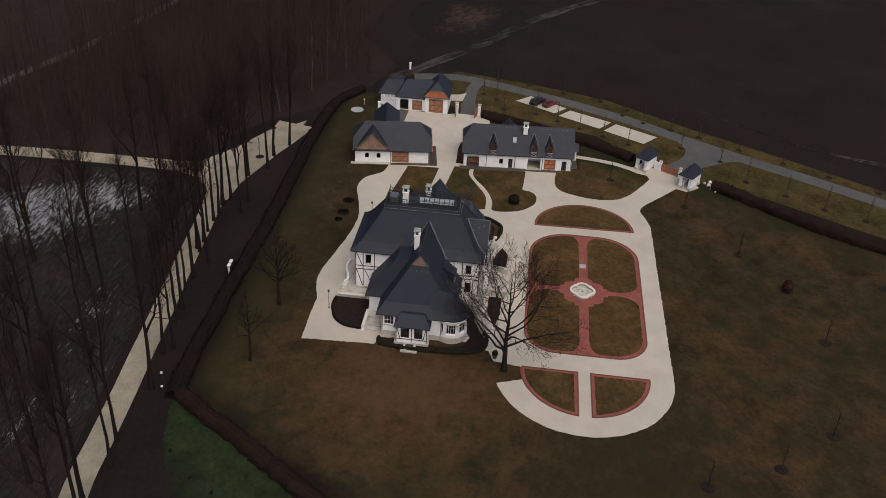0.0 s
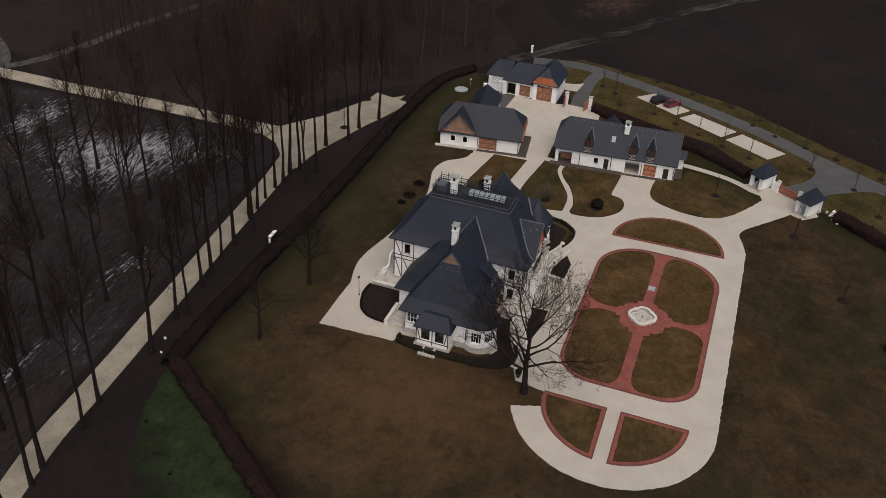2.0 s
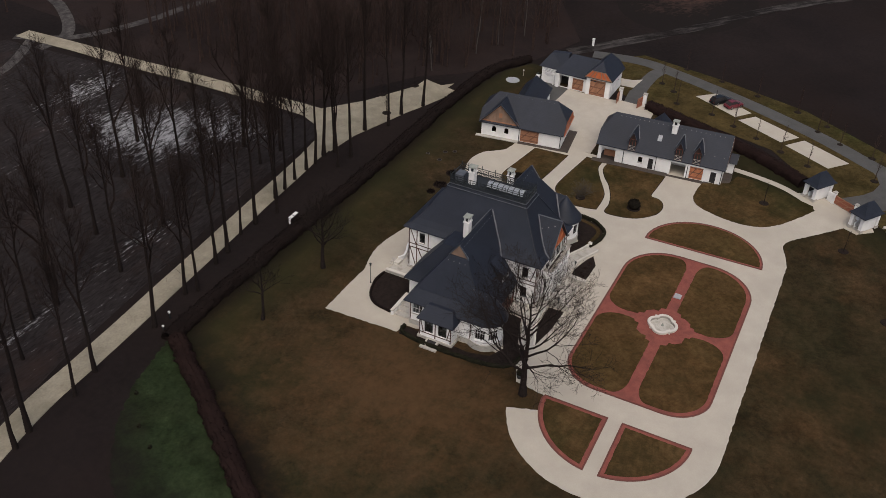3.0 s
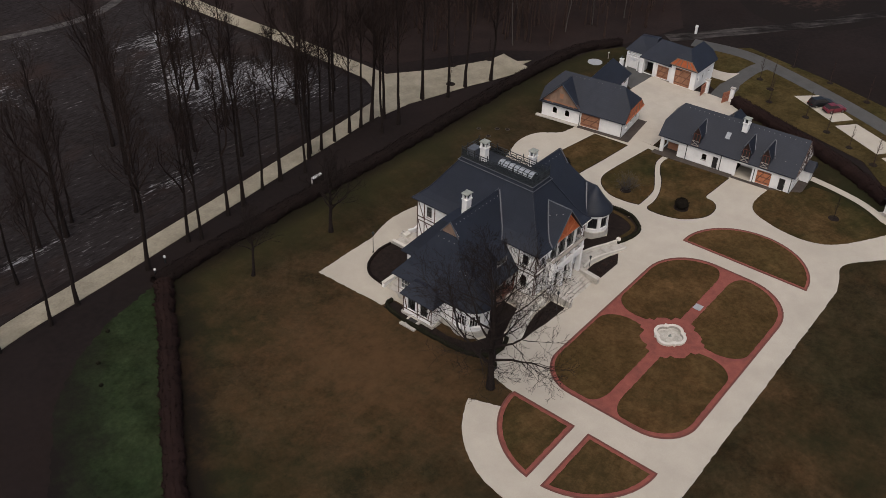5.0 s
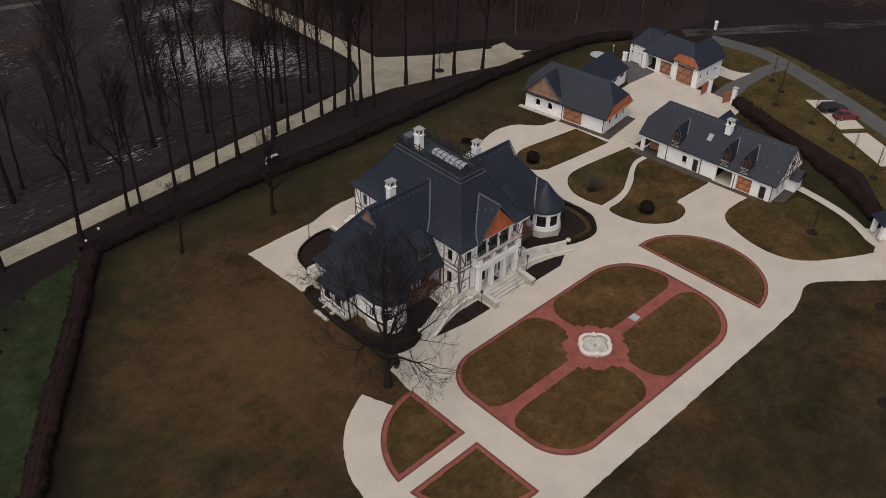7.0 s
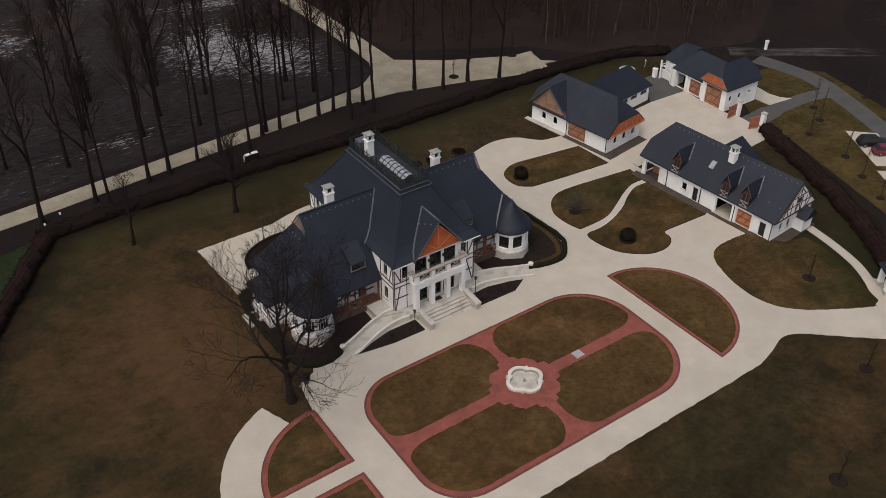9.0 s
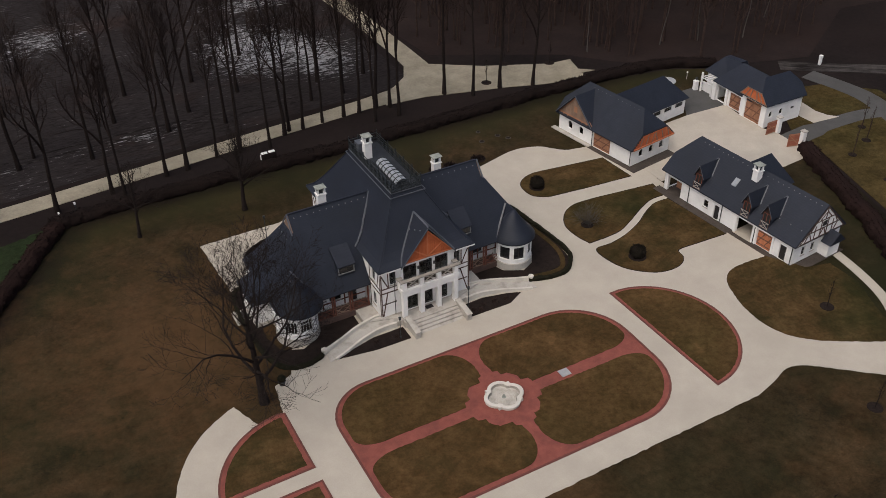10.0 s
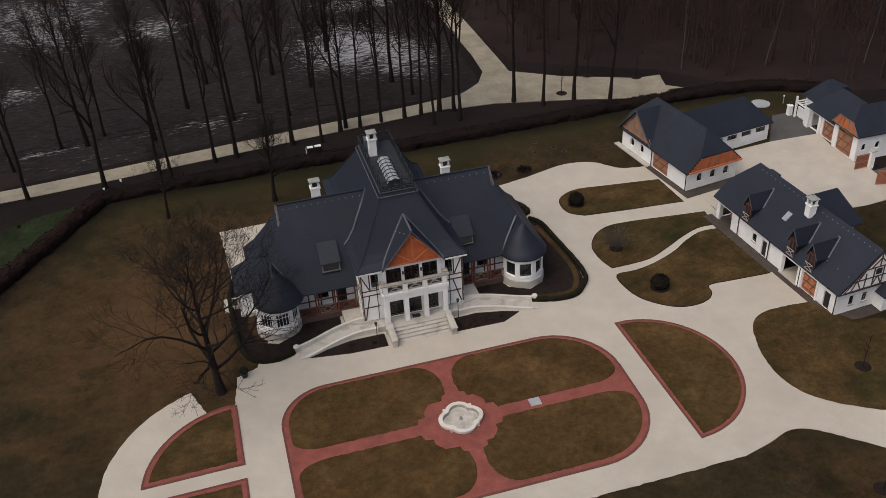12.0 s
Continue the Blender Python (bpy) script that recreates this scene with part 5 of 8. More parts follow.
def wing(s, gx, ex, tx):
    """A one-storey wing with a steep roof, small gablet, hip and a round corner tower."""
    RY, RZ, YF, YB, ZE = 25.4, 12.15, 19.5, 31.2, 4.0
    x0 = CX + s * 0.8
    fx = ex - s * 1.35
    gbx = gx - s * 0.05
    g = Geo()
    ridge0, ridgeg = (x0, RY, RZ), (gx, RY, RZ)
    gf, gk = (gbx, RY - 1.3, 10.45), (gbx, RY + 1.3, 10.45)
    gf2, gk2 = (gx + s * 0.35, RY - 1.38, 10.30), (gx + s * 0.35, RY + 1.38, 10.30)
    f0, fc = (x0, YF + 1.1, 5.5), (fx, YF + 1.1, 5.5)
    b0, bc = (x0, YB - 1.1, 5.5), (fx, YB - 1.1, 5.5)
    e0, ec = (x0, YF, ZE), (ex, YF, ZE)
    k0, kc = (x0, YB, ZE), (ex, YB, ZE)
    low = [(p[0], p[1], ZE - 0.14) for p in (e0, ec, kc, k0)]
    faces = [[ridge0, ridgeg, gf, gf2, fc, f0], [f0, fc, ec, e0], [ridgeg, ridge0, b0, bc, gk2, gk], [b0, k0, kc, bc], [gf2, gk2, bc, fc], [fc, bc, kc, ec], [gf, gk, gk2, gf2], [e0, ec, low[1], low[0]], [ec, kc, low[2], low[1]], [kc, k0, low[3], low[2]], low[::-1]]
    for q in faces:
        g.add(q, [tuple(range(len(q)))])
    part("wing_roof", g, SLATE, house, "steep dark slate wing roof ending in a hip")
    part("gablet", Geo().loft([[(gx - s * 0.02, RY - 1.28, 10.42), (gx - s * 0.02, RY + 1.28, 10.42), (gx - s * 0.02, RY, RZ - 0.05)], [(gx + s * 0.10, RY - 1.22, 10.36), (gx + s * 0.10, RY + 1.22, 10.36), (gx + s * 0.10, RY, RZ - 0.15)]]), PALEBOARD, house, "small weathered board gablet")
    for sy in (-1, 1):
        part("verge_flashing", Geo().beam((gx + s * 0.12, RY, RZ + 0.02), (gx + s * 0.2, RY + sy * 1.42, 10.3), 0.14, 0.10), FLASH, house, "grey lead flashing")
        vl = [(CX + s * 2.62, RY + sy * 0.1, RZ + 0.06), (CX + s * 4.12, RY + sy * 1.62, EAVE + 2.52), (CX + s * 4.85, RY + sy * 2.4, EAVE + 1.42), (CX + s * 5.5, RY + sy * 2.9, EAVE + 0.70), (CX + s * 6.1, RY + sy * 3.3, EAVE + 0.28)]
        part("valley_flashing", Geo().tube(vl, [0.11] * 5, 6), FLASH, house, "grey lead valley")
    snow_guards(house, (CX + s * 3.4, RY - 0.35, RZ - 0.5), (gx - s * 0.6, RY - 0.35, RZ - 0.5))
    snow_guards(house, (CX + s * 3.4, RY + 0.35, RZ - 0.5), (gx - s * 0.6, RY + 0.35, RZ - 0.5))
    snow_guards(house, (gx + s * 0.75, RY - 1.2, 9.85), (gx + s * 0.75, RY + 1.2, 9.85), 0.6)
    part("ridge_cap", Geo().beam((CX + s * 2.4, RY, RZ + 0.03), (gx, RY, RZ + 0.03), 0.24, 0.08), SLATE, house)
    # walls
    wx = CX - 16.3 if s < 0 else CX + 15.55
    outline = [(CX + s * WX, 21.3), (wx, 21.3), (wx, YB - 0.7), (CX + s * WX, YB - 0.7)]
    part("plinth", Geo().prism(outline if s > 0 else outline[::-1], 0.0, FLOOR1 - 0.05), STONE, house)
    wfr = Wall((CX + WX, 21.4), (wx, 21.4), FLOOR1, ZE) if s > 0 else Wall((wx, 21.4), (CX - WX, 21.4), FLOOR1, ZE)
    wend = Wall((wx, 21.4), (wx, YB - 0.8), FLOOR1, ZE + 0.3) if s > 0 else Wall((wx, YB - 0.8), (wx, 21.4), FLOOR1, ZE + 0.3)
    wbk = Wall((wx, YB - 0.8), (CX + WX, YB - 0.8), FLOOR1, ZE) if s > 0 else Wall((CX - WX, YB - 0.8), (wx, YB - 0.8), FLOOR1, ZE)
    L = wfr.len
    door(wfr, house, (1.0 if s > 0 else L - 2.1), (2.1 if s > 0 else L - 1.0), FLOOR1, 3.15, DARKDOOR, boards=False)
    window(wfr, house, (3.0 if s > 0 else L - 4.4), (4.4 if s > 0 else L - 3.0), 1.75, 3.15, 2, 1)
    if s < 0:
        window(wend, house, 0.35, 1.8, 1.95, 3.5, 3, 2, WHITE)
        door(wend, house, 3.9, 4.9, FLOOR1, 3.1, DARKDOOR, boards=False)
    else:
        window(wend, house, 3.5, 4.8, 1.8, 3.3, 3, 2, WHITE)
        window(wend, house, 6.6, 7.9, 1.8, 3.3, 3, 2, WHITE)
    for w in (wfr, wend, wbk):
        g2 = Geo()
        w.body(g2)
        part("wall", g2, WHITE, house)
    timbers(wend, house, [(0.1, T0, 0.1, ZE), (wend.len - 0.1, T0, wend.len - 0.1, ZE), (0, ZE - 0.1, wend.len, ZE - 0.1)])
    # Red-brown bars added to tint and darken this wall as the veranda's shade would.
    timbers(wfr, house, [(0.1 + L * k / 8, FLOOR1 + 0.02, 0.1 + L * k / 8, ZE - 0.02) for k in (1, 2, 3, 4, 5, 6)] + [(0, 1.62, L, 1.62), (0, 3.3, L, 3.3)], REDWOOD, 0.16)
    # veranda: floor, posts, crossed rail
    vx0, vx1 = CX + s * WX, tx - s * 2.0
    part("veranda_floor", Geo().box(vx0, 19.75, 0.0, vx1, 21.3, FLOOR1 - 0.06), TIMBER, house, "dark red-brown boarded veranda floor")
    n = 3
    for k in range(n + 1):
        x = vx0 + (vx1 - vx0) * (k + 0.12) / (n + 0.24)
        for off in ((-0.14, 0.14) if 0 < k < n else (0,)):
            part("veranda_post", Geo().box(x + off - 0.08, 19.85, FLOOR1 - 0.06, x + off + 0.08, 20.01, ZE + 0.1), REDWOOD, house, "red-brown timber post")
        if k < n:
            x2 = vx0 + (vx1 - vx0) * (k + 1.12) / (n + 0.24)
            xm = (x + x2) / 2
            for a, b in (((x, 0.95), (xm, 1.75)), ((x, 1.75), (xm, 0.95)), ((xm, 0.95), (x2, 1.75)), ((xm, 1.75), (x2, 0.95)), ((x, 1.80), (x2, 1.80)), ((x, 0.92), (x2, 0.92))):
                part("veranda_rail", Geo().beam((a[0], 19.93, a[1]), (b[0], 19.93, b[1]), 0.06, 0.08), REDWOOD if k != 1 else PALEBOARD, house, "red-brown crossed rail")
    part("veranda_beam", Geo().box(vx0, 19.82, ZE - 0.30, vx1, 20.04, ZE - 0.02), REDWOOD, house, "red-brown timber beam")
    # round corner tower
    part("tower_wall", Geo().round(tx, 20.15, [(1.0, 2.32), (1.5, 2.32)], 28), WHITE, house, "white round tower wall")
    part("tower_plinth", Geo().round(tx, 20.15, [(0.0, 2.46), (0.92, 2.44), (1.0, 2.36)], 28), STONE, house, "rough pale stone round plinth")
    part("tower_core", Geo().round(tx, 20.15, [(1.45, 1.8), (3.5, 1.8)], 16), INTERIOR, house)
    part("tower_lintel", Geo().round(tx, 20.15, [(3.28, 2.32), (3.75, 2.32), (3.78, 2.46), (3.86, 2.46)], 28), WHITE, house)
    for k in range(5):
        a = radians(-90 - 96 + k * 48 + s * 14)
        c, sn = math.cos(a), math.sin(a)
        p = Vector((tx + 2.22 * c, 20.15 + 2.22 * sn, 0))
        part("tower_pier", Geo().beam(p + Vector((0, 0, 1.45)), p + Vector((0, 0, 3.32)), 0.52, 0.20, (c, sn, 0)), WHITE, house)
        if k < 4:
            a2 = a + radians(24)
            c2, s2 = math.cos(a2), math.sin(a2)
            q = Vector((tx + 2.0 * c2, 20.15 + 2.0 * s2, 0))
            z = lambda h: Vector((0, 0, h))
            wob = part("window", Geo().beam(q + z(1.5), q + z(1.6), 1.4, 0.07, (c2, s2, 0)).beam(q + z(3.18), q + z(3.28), 1.4, 0.07, (c2, s2, 0)).beam(q + z(1.5), q + z(3.28), 0.06, 0.06, (c2, s2, 0)), WHITE if s < 0 else DARKFRAME, house)
            if s < 0:
                side = Vector((-s2, c2, 0))
                for off in (-0.36, 0.36):
                    part("glazing_bar", Geo().beam(q + side * off + z(1.6), q + side * off + z(3.18), 0.05, 0.06, (c2, s2, 0)), WHITE, wob)
                part("glazing_bar", Geo().beam(q + z(2.62), q + z(2.68), 1.4, 0.06, (c2, s2, 0)), WHITE, wob)
            part("pane", Geo().beam(q + z(1.55), q + z(3.25), 1.4, 0.02, (c2, s2, 0)), PANEDARK, wob)
    # the cone leans into the hip of the wing: its outer side lies in the hip's slope
    outer = lambda z: (ex - s * 1.35 * (z - ZE) / 1.5) if z < 5.5 else (fx - s * abs(gx + s * 0.35 - fx) * (z - 5.5) / 4.8)
    cone = []
    for z, r in ((ZE - 0.14, 2.72), (ZE, 2.72), (4.5, 2.28), (5.1, 1.83), (6.0, 1.18), (6.8, 0.55), (7.3, 0.12)):
        cx = outer(max(z, ZE)) + s * 0.02 - s * r
        cone.append([(cx + r * math.cos(2 * math.pi * k / 32), 20.15 + r * math.sin(2 * math.pi * k / 32), z) for k in range(32)])
    part("tower_roof", Geo().loft(cone), SLATE, house, "conical slate tower roof merging with the hip", smooth=True)
    ax = outer(7.3) - s * 0.1
    part("roof_link", Geo().loft([[(ax - 1.5, 20.1, 5.2), (ax + 1.5, 20.1, 5.2), (ax + 1.5, 23.4, 5.2), (ax - 1.5, 23.4, 5.2)], [(ax - 0.08, 20.1, 7.32), (ax + 0.08, 20.1, 7.32), (ax - s * 0.2 + 0.08, 23.0, 7.6), (ax - s * 0.2 - 0.08, 23.0, 7.6)]]), SLATE, house, "slate link between tower and roof")
    part("tower_flashing", Geo().beam((ax - s * 0.25, 21.7, 7.42), (tx - s * 2.75, 19.72, 4.12), 0.2, 0.07), FLASH, house)
    snow_guards(house, (ax + s * 0.25, 20.3, 7.2), (ax + s * 0.1, 22.2, 7.4), 0.8)
    # shed dormer on the front slope
    dx = -8.0 if s < 0 else 6.95
    rise = lambda y: 5.5 + (12.15 - 5.5) / (25.4 - 20.6) * (y - 20.6)
    dm = part("dormer", Geo().loft([[(dx - 0.98, 20.55, 5.3), (dx + 0.98, 20.55, 5.3), (dx + 0.98, 22.3, 5.3), (dx - 0.98, 22.3, 5.3)], [(dx - 0.98, 20.55, 6.88), (dx + 0.98, 20.55, 6.88), (dx + 0.98, 22.3, 7.95), (dx - 0.98, 22.3, 7.95)]]), SLATE, house, "slate shed dormer")
    part("dormer_roof", Geo().loft([[(dx - 1.05, 20.28, 6.76), (dx + 1.05, 20.28, 6.76), (dx + 1.10, 22.45, 8.05), (dx - 1.10, 22.45, 8.05)], [(dx - 1.05, 20.28, 6.90), (dx + 1.05, 20.28, 6.90), (dx + 1.10, 22.45, 8.38), (dx - 1.10, 22.45, 8.38)]]), SLATE, dm)
    for ua in (-0.92, 0.92):
        part("dormer_frame", Geo().box(dx + ua - 0.06, 20.44, 5.85, dx + ua + 0.06, 20.56, 6.74), GUARD, dm, "pale window frame")
    part("dormer_frame", Geo().box(dx - 1.0, 20.40, 5.76, dx + 1.0, 20.56, 5.85), GUARD, dm, "pale window sill")
    part("dormer_pane", Geo().box(dx - 0.79, 20.50, 5.86, dx + 0.79, 20.54, 6.74), PANEDARK, dm)


wing(-1, -12.4, -16.75, -14.45)
wing(1, 11.4, 16.3, 13.6)

# rear low block beside the left wing, and the small garden porch
part("wall", Geo().prism([(-11.5, 30.2), (-7.2, 30.2), (-7.2, 33.1), (-11.5, 33.1)], 0.0, 3.7), WHITE, house)
part("rear_roof", Geo().loft([rect(-12.1, 30.0, -6.0, 33.7, 3.65), rect(-12.1, 30.0, -6.0, 33.7, 3.8), rect(-11.5, 30.0, -6.0, 32.9, 4.8), rect(-9.6, 26.5, -6.0, 29.2, 9.4)]), SLATE, house, "lower slate roof over the rear block")
wp = Wall((-18.15, 28.0), (-18.15, 23.3), 0.45, 3.3, 0.2)
for u0 in (0.75, 2.75):
    window(wp, house, u0, u0 + 1.25, 1.2, 3.0, 2, 1, surround=False)
g = Geo()
wp.body(g)
part("wall", g, WHITE, house)
for y in (23.3, 27.8):
    part("wall", Geo().box(-18.146, y, 0.45, -16.3, y + 0.2, 3.3), WHITE, house)
part("plinth", Geo().box(-18.3, 23.1, 0, -16.4, 28.2, 0.45), STONE, house)
timbers(wp, house, [(0.1, 0.55, 0.1, 3.25), (2.37, 0.55, 2.37, 3.25), (4.6, 0.55, 4.6, 3.25), (0, 1.06, 4.7, 1.06), (0, 3.2, 4.7, 3.2), (0.2, 3.1, 0.65, 1.15), (4.5, 3.1, 4.1, 1.15)])
part("porch_roof", Geo().loft([rect(-18.55, 22.9, -15.9, 28.25, 3.28), rect(-18.55, 22.9, -15.9, 28.25, 3.4), rect(-16.7, 23.9, -15.6, 27.5, 4.65)]), SLATE, house, "lean-to slate porch roof")
part("porch_step", Geo().box(-19.5, 24.9, 0, -18.25, 26.7, 0.42), STONE, house, "pale stone step")
part("porch_step", Geo().box(-20.0, 24.6, 0, -19.5, 27.0, 0.2), STONE, house)
part("doormat", Geo().box(-19.4, 25.2, 0.42, -18.5, 26.4, 0.44), DARKDOOR, house, "dark mat")

# ---- terrace, stairs and walks in front ----
st = thing("entrance_stairs", (CX, 14, 0), "wide pale stone entrance stairs with low flanking walls", "stairs")
part("landing", Geo().box(CX - 3.7, 14.9, 0, CX + 3.7, 16.7, 0.78), STONE, st)
for k in range(4):
    part("step", Geo().box(CX - 2.95, 14.9 - 0.42 * (k + 1), 0, CX + 2.95, 14.9 - 0.42 * k, 0.78 - 0.19 * (k + 1) + 0.04), STONE, st)
for s in (-1, 1):
    part("flank_wall", Geo().loft([rect(CX + s * 3.25 - 0.28, 12.6, CX + s * 3.25 + 0.28, 15.3, 0.0), [(CX + s * 3.25 - 0.28, 12.6, 0.85), (CX + s * 3.25 + 0.28, 12.6, 0.85), (CX + s * 3.25 + 0.28, 15.3, 1.15), (CX + s * 3.25 - 0.28, 15.3, 1.15)]]), STONE, st, "low stone flanking wall")
    part("coping", Geo().loft([[(CX + s * 3.25 - 0.34, 12.5, 0.86), (CX + s * 3.25 + 0.34, 12.5, 0.86), (CX + s * 3.25 + 0.34, 15.35, 1.16), (CX + s * 3.25 - 0.34, 15.35, 1.16)], [(CX + s * 3.25 - 0.34, 12.5, 0.97), (CX + s * 3.25 + 0.34, 12.5, 0.97), (CX + s * 3.25 + 0.34, 15.35, 1.27), (CX + s * 3.25 - 0.34, 15.35, 1.27)]]), STONE, st, "pale stone coping")
solo("door_mat", Geo().box(CX - 0.45, 15.9, 0.78, CX + 0.45, 16.5, 0.80), DARKDOOR, (CX, 16.2, 0.78), "dark doormat before the entrance", "mat")
for s in (-1, 1):
    rp = thing("ramp_walk", (CX + s * 8, 16, 0), "curved pale stone ramp rising to the entrance terrace", "ramp", "curved ramps")
    line = smooth_line([(CX + s * 3.6, 16.3), (CX + s * 6.2, 16.6), (CX + s * 8.8, 16.1), (CX + s * 11.2, 15.2), (CX + s * 13.2, 14.6)], 5)
    n = len(line)
    g = Geo()
    for i, (xa, ya) in enumerate(line):
        za = 0.78 - 0.72 * i / (n - 1)
        g.v += [(xa, ya - 0.78, 0), (xa, ya + 0.78, 0), (xa, ya + 0.78, za), (xa, ya - 0.78, za)]
    for i in range(n - 1):
        for j in range(4):
            g.f.append((4 * i + j, 4 * i + (j + 1) % 4, 4 * i + 4 + (j + 1) % 4, 4 * i + 4 + j)[::s])
    g.f += [(3, 2, 1, 0)[::s], tuple(4 * n - 4 + j for j in range(4))[::s]]
    part("ramp", g, STONE, rp, "worn grey-beige paving")
    for off, h in ((0.88, 0.38), (-0.88, 0.12)):
        seg = line[4:] if off > 0 else line[2:-2]
        wl2, m2 = Geo(), len(seg)
        for i, (xs, ys) in enumerate(seg):
            zt = 0.78 - 0.72 * (i + 4) / (n + 3) + h
            wl2.v += [(xs, ys + off - 0.14, 0.0), (xs, ys + off + 0.14, 0.0), (xs, ys + off + 0.14, zt), (xs, ys + off - 0.14, zt)]
        for i in range(m2 - 1):
            for j in range(4):
                wl2.f.append((4 * i + j, 4 * i + (j + 1) % 4, 4 * i + 4 + (j + 1) % 4, 4 * i + 4 + j))
        wl2.f += [(3, 2, 1, 0), tuple(4 * m2 - 4 + j for j in range(4))]
        part("ramp_wall", wl2, FOUNTAIN, rp, "low pale stone wall")
    part("end_ball", Geo().round(CX + s * 13.3, 15.4, [(0, 0.2), (0.45, 0.2), (0.5, 0.32), (0.75, 0.32), (0.8, 0.15)], 12), FOUNTAIN, rp, "pale stone end post")
part_t = thing("side_terrace", (CX, 18.5, 0), "pale stone terrace beside the entrance", "terrace")
for s in (-1, 1):
    part("terrace_floor", Geo().prism([(CX + s * 3.6, 16.0), (CX + s * 7.6, 17.4), (CX + s * 7.6, 19.8), (CX + s * 5.7, 19.8), (CX + s * 5.7, 16.9), (CX + s * 3.6, 16.9)][::s], 0.0, 0.76), STONE, part_t)

# planting beds and clipped borders round the house
BEDS = (
    [(-13.2, 15.9), (-10.5, 16.9), (-8.0, 17.6), (-7.9, 19.7), (-12.6, 19.7), (-13.0, 18.2), (-15.0, 17.2), (-17.2, 18.2), (-17.9, 21), (-17.2, 30.2), (-18.9, 30.6), (-19.3, 24), (-18.9, 18), (-17.6, 15.2), (-15.4, 14.6)],
    [(-12.4, 13.9), (-8.0, 13.2), (-3.9, 13.1), (-3.9, 15.2), (-7.5, 15.2), (-10.5, 14.5)],
    [(3.6, 13.0), (8.9, 12.9), (11.0, 14.0), (9.5, 14.6), (6.5, 15.3), (3.6, 15.2)],
    [(7.6, 17.5), (10.5, 16.6), (13.2, 15.8), (16.5, 14.7), (18.3, 15.0), (19.9, 17.0), (20.4, 20.5), (19.9, 25), (19.4, 29.8), (18.2, 31.2), (16.2, 30.5), (16.2, 21.0), (15.4, 18.3), (13.6, 17.4), (11.4, 18.6), (11.0, 19.7), (7.6, 19.7)],
    [(16.6, 37.6), (15.4, 32.0), (17.2, 31.8), (18.9, 32.6), (19.0, 33.7), (17.8, 36.2)],
    [(-8.0, 38.9), (-10.6, 39.1), (-13.4, 38.2), (-15.1, 36.4), (-15.6, 33.6), (-8.0, 33.5)],
)
strip = [(13.6, 15.9), (16.2, 15.4), (18.0, 15.7), (19.1, 17.3), (19.6, 19.5), (19.5, 22.5), (19.15, 26.0), (18.7, 29.4)]
solo("dry_border", ribbon(smooth_line(strip, 4), 0.6, 0.0, 0.16), ISLANDLAWN, (19, 20, 0), "strip of dry tan groundcover inside the border hedge", "groundcover", kind="stuff")
for o in BEDS:
    area = sum(a[0] * b[1] - b[0] * a[1] for a, b in zip(o, o[1:] + o[:1]))
    o = o if area > 0 else o[::-1]
    solo("planting_bed", Geo().prism(o, 0.0, 0.11), BEDSOIL, (*np.mean(o, 0), 0), "bare dark earth planting bed beside the house", "planting bed", "planting beds")
rtw = thing("rear_terrace", (-4.0, 37.2, 0), "raised pale stone terrace with a curved white wall behind the house", "terrace")
part("terrace_floor", Geo().prism([(-8.0, 34.5), (-5.65, 34.5), (-5.65, 36.62), (1.3, 36.62), (1.2, 38.5), (-0.6, 38.8), (-2.7, 38.3), (-4.3, 37.9), (-5.4, 38.3), (-8.0, 38.8)][::-1], 0.0, 0.58), STONE, rtw, "pale stone terrace block")
part("coping", Geo().box(-8.12, 34.4, 0.58, -7.62, 38.9, 0.72), FOUNTAIN, rtw, "pale coping slab")
part("curved_wall", ribbon(smooth_line([(1.2, 38.6), (-0.6, 38.85), (-2.0, 38.6), (-3.2, 38.15), (-4.4, 37.95), (-5.2, 38.35)], 6), 0.3, 0.0, 1.25), WHITE, rtw, "curved white stair wall")
part("end_block", Geo().box(-6.3, 37.75, 0.58, -5.2, 38.5, 1.0), FOUNTAIN, rtw, "low pale end block")
for k in range(3):
    part("step", Geo().box(-5.2 - 0.35 * k, 38.55, 0.0, -4.85 - 0.35 * k, 39.5, 0.55 - 0.18 * k), STONE, rtw)
lw = thing("low_wall", (-12.6, 33.3, 0), "low white wall with a coping beside the planting bed", "wall")
part("body", Geo().box(-16.0, 33.12, 0, -11.6, 33.48, 0.78), WHITE, lw)
part("coping", Geo().box(-16.08, 33.06, 0.78, -11.6, 33.54, 0.88), FOUNTAIN, lw, "pale coping")
sw = thing("side_stairs", (-13.5, 32, 0), "pale stone steps between the low wall and the house", "stairs")
for k in range(4):
    part("step", Geo().box(-15.7 + 0.9 * k, 30.9, 0, -11.55 if k == 3 else -14.8 + 0.9 * k, 33.1, 0.17 * (k + 1)), STONE, sw)


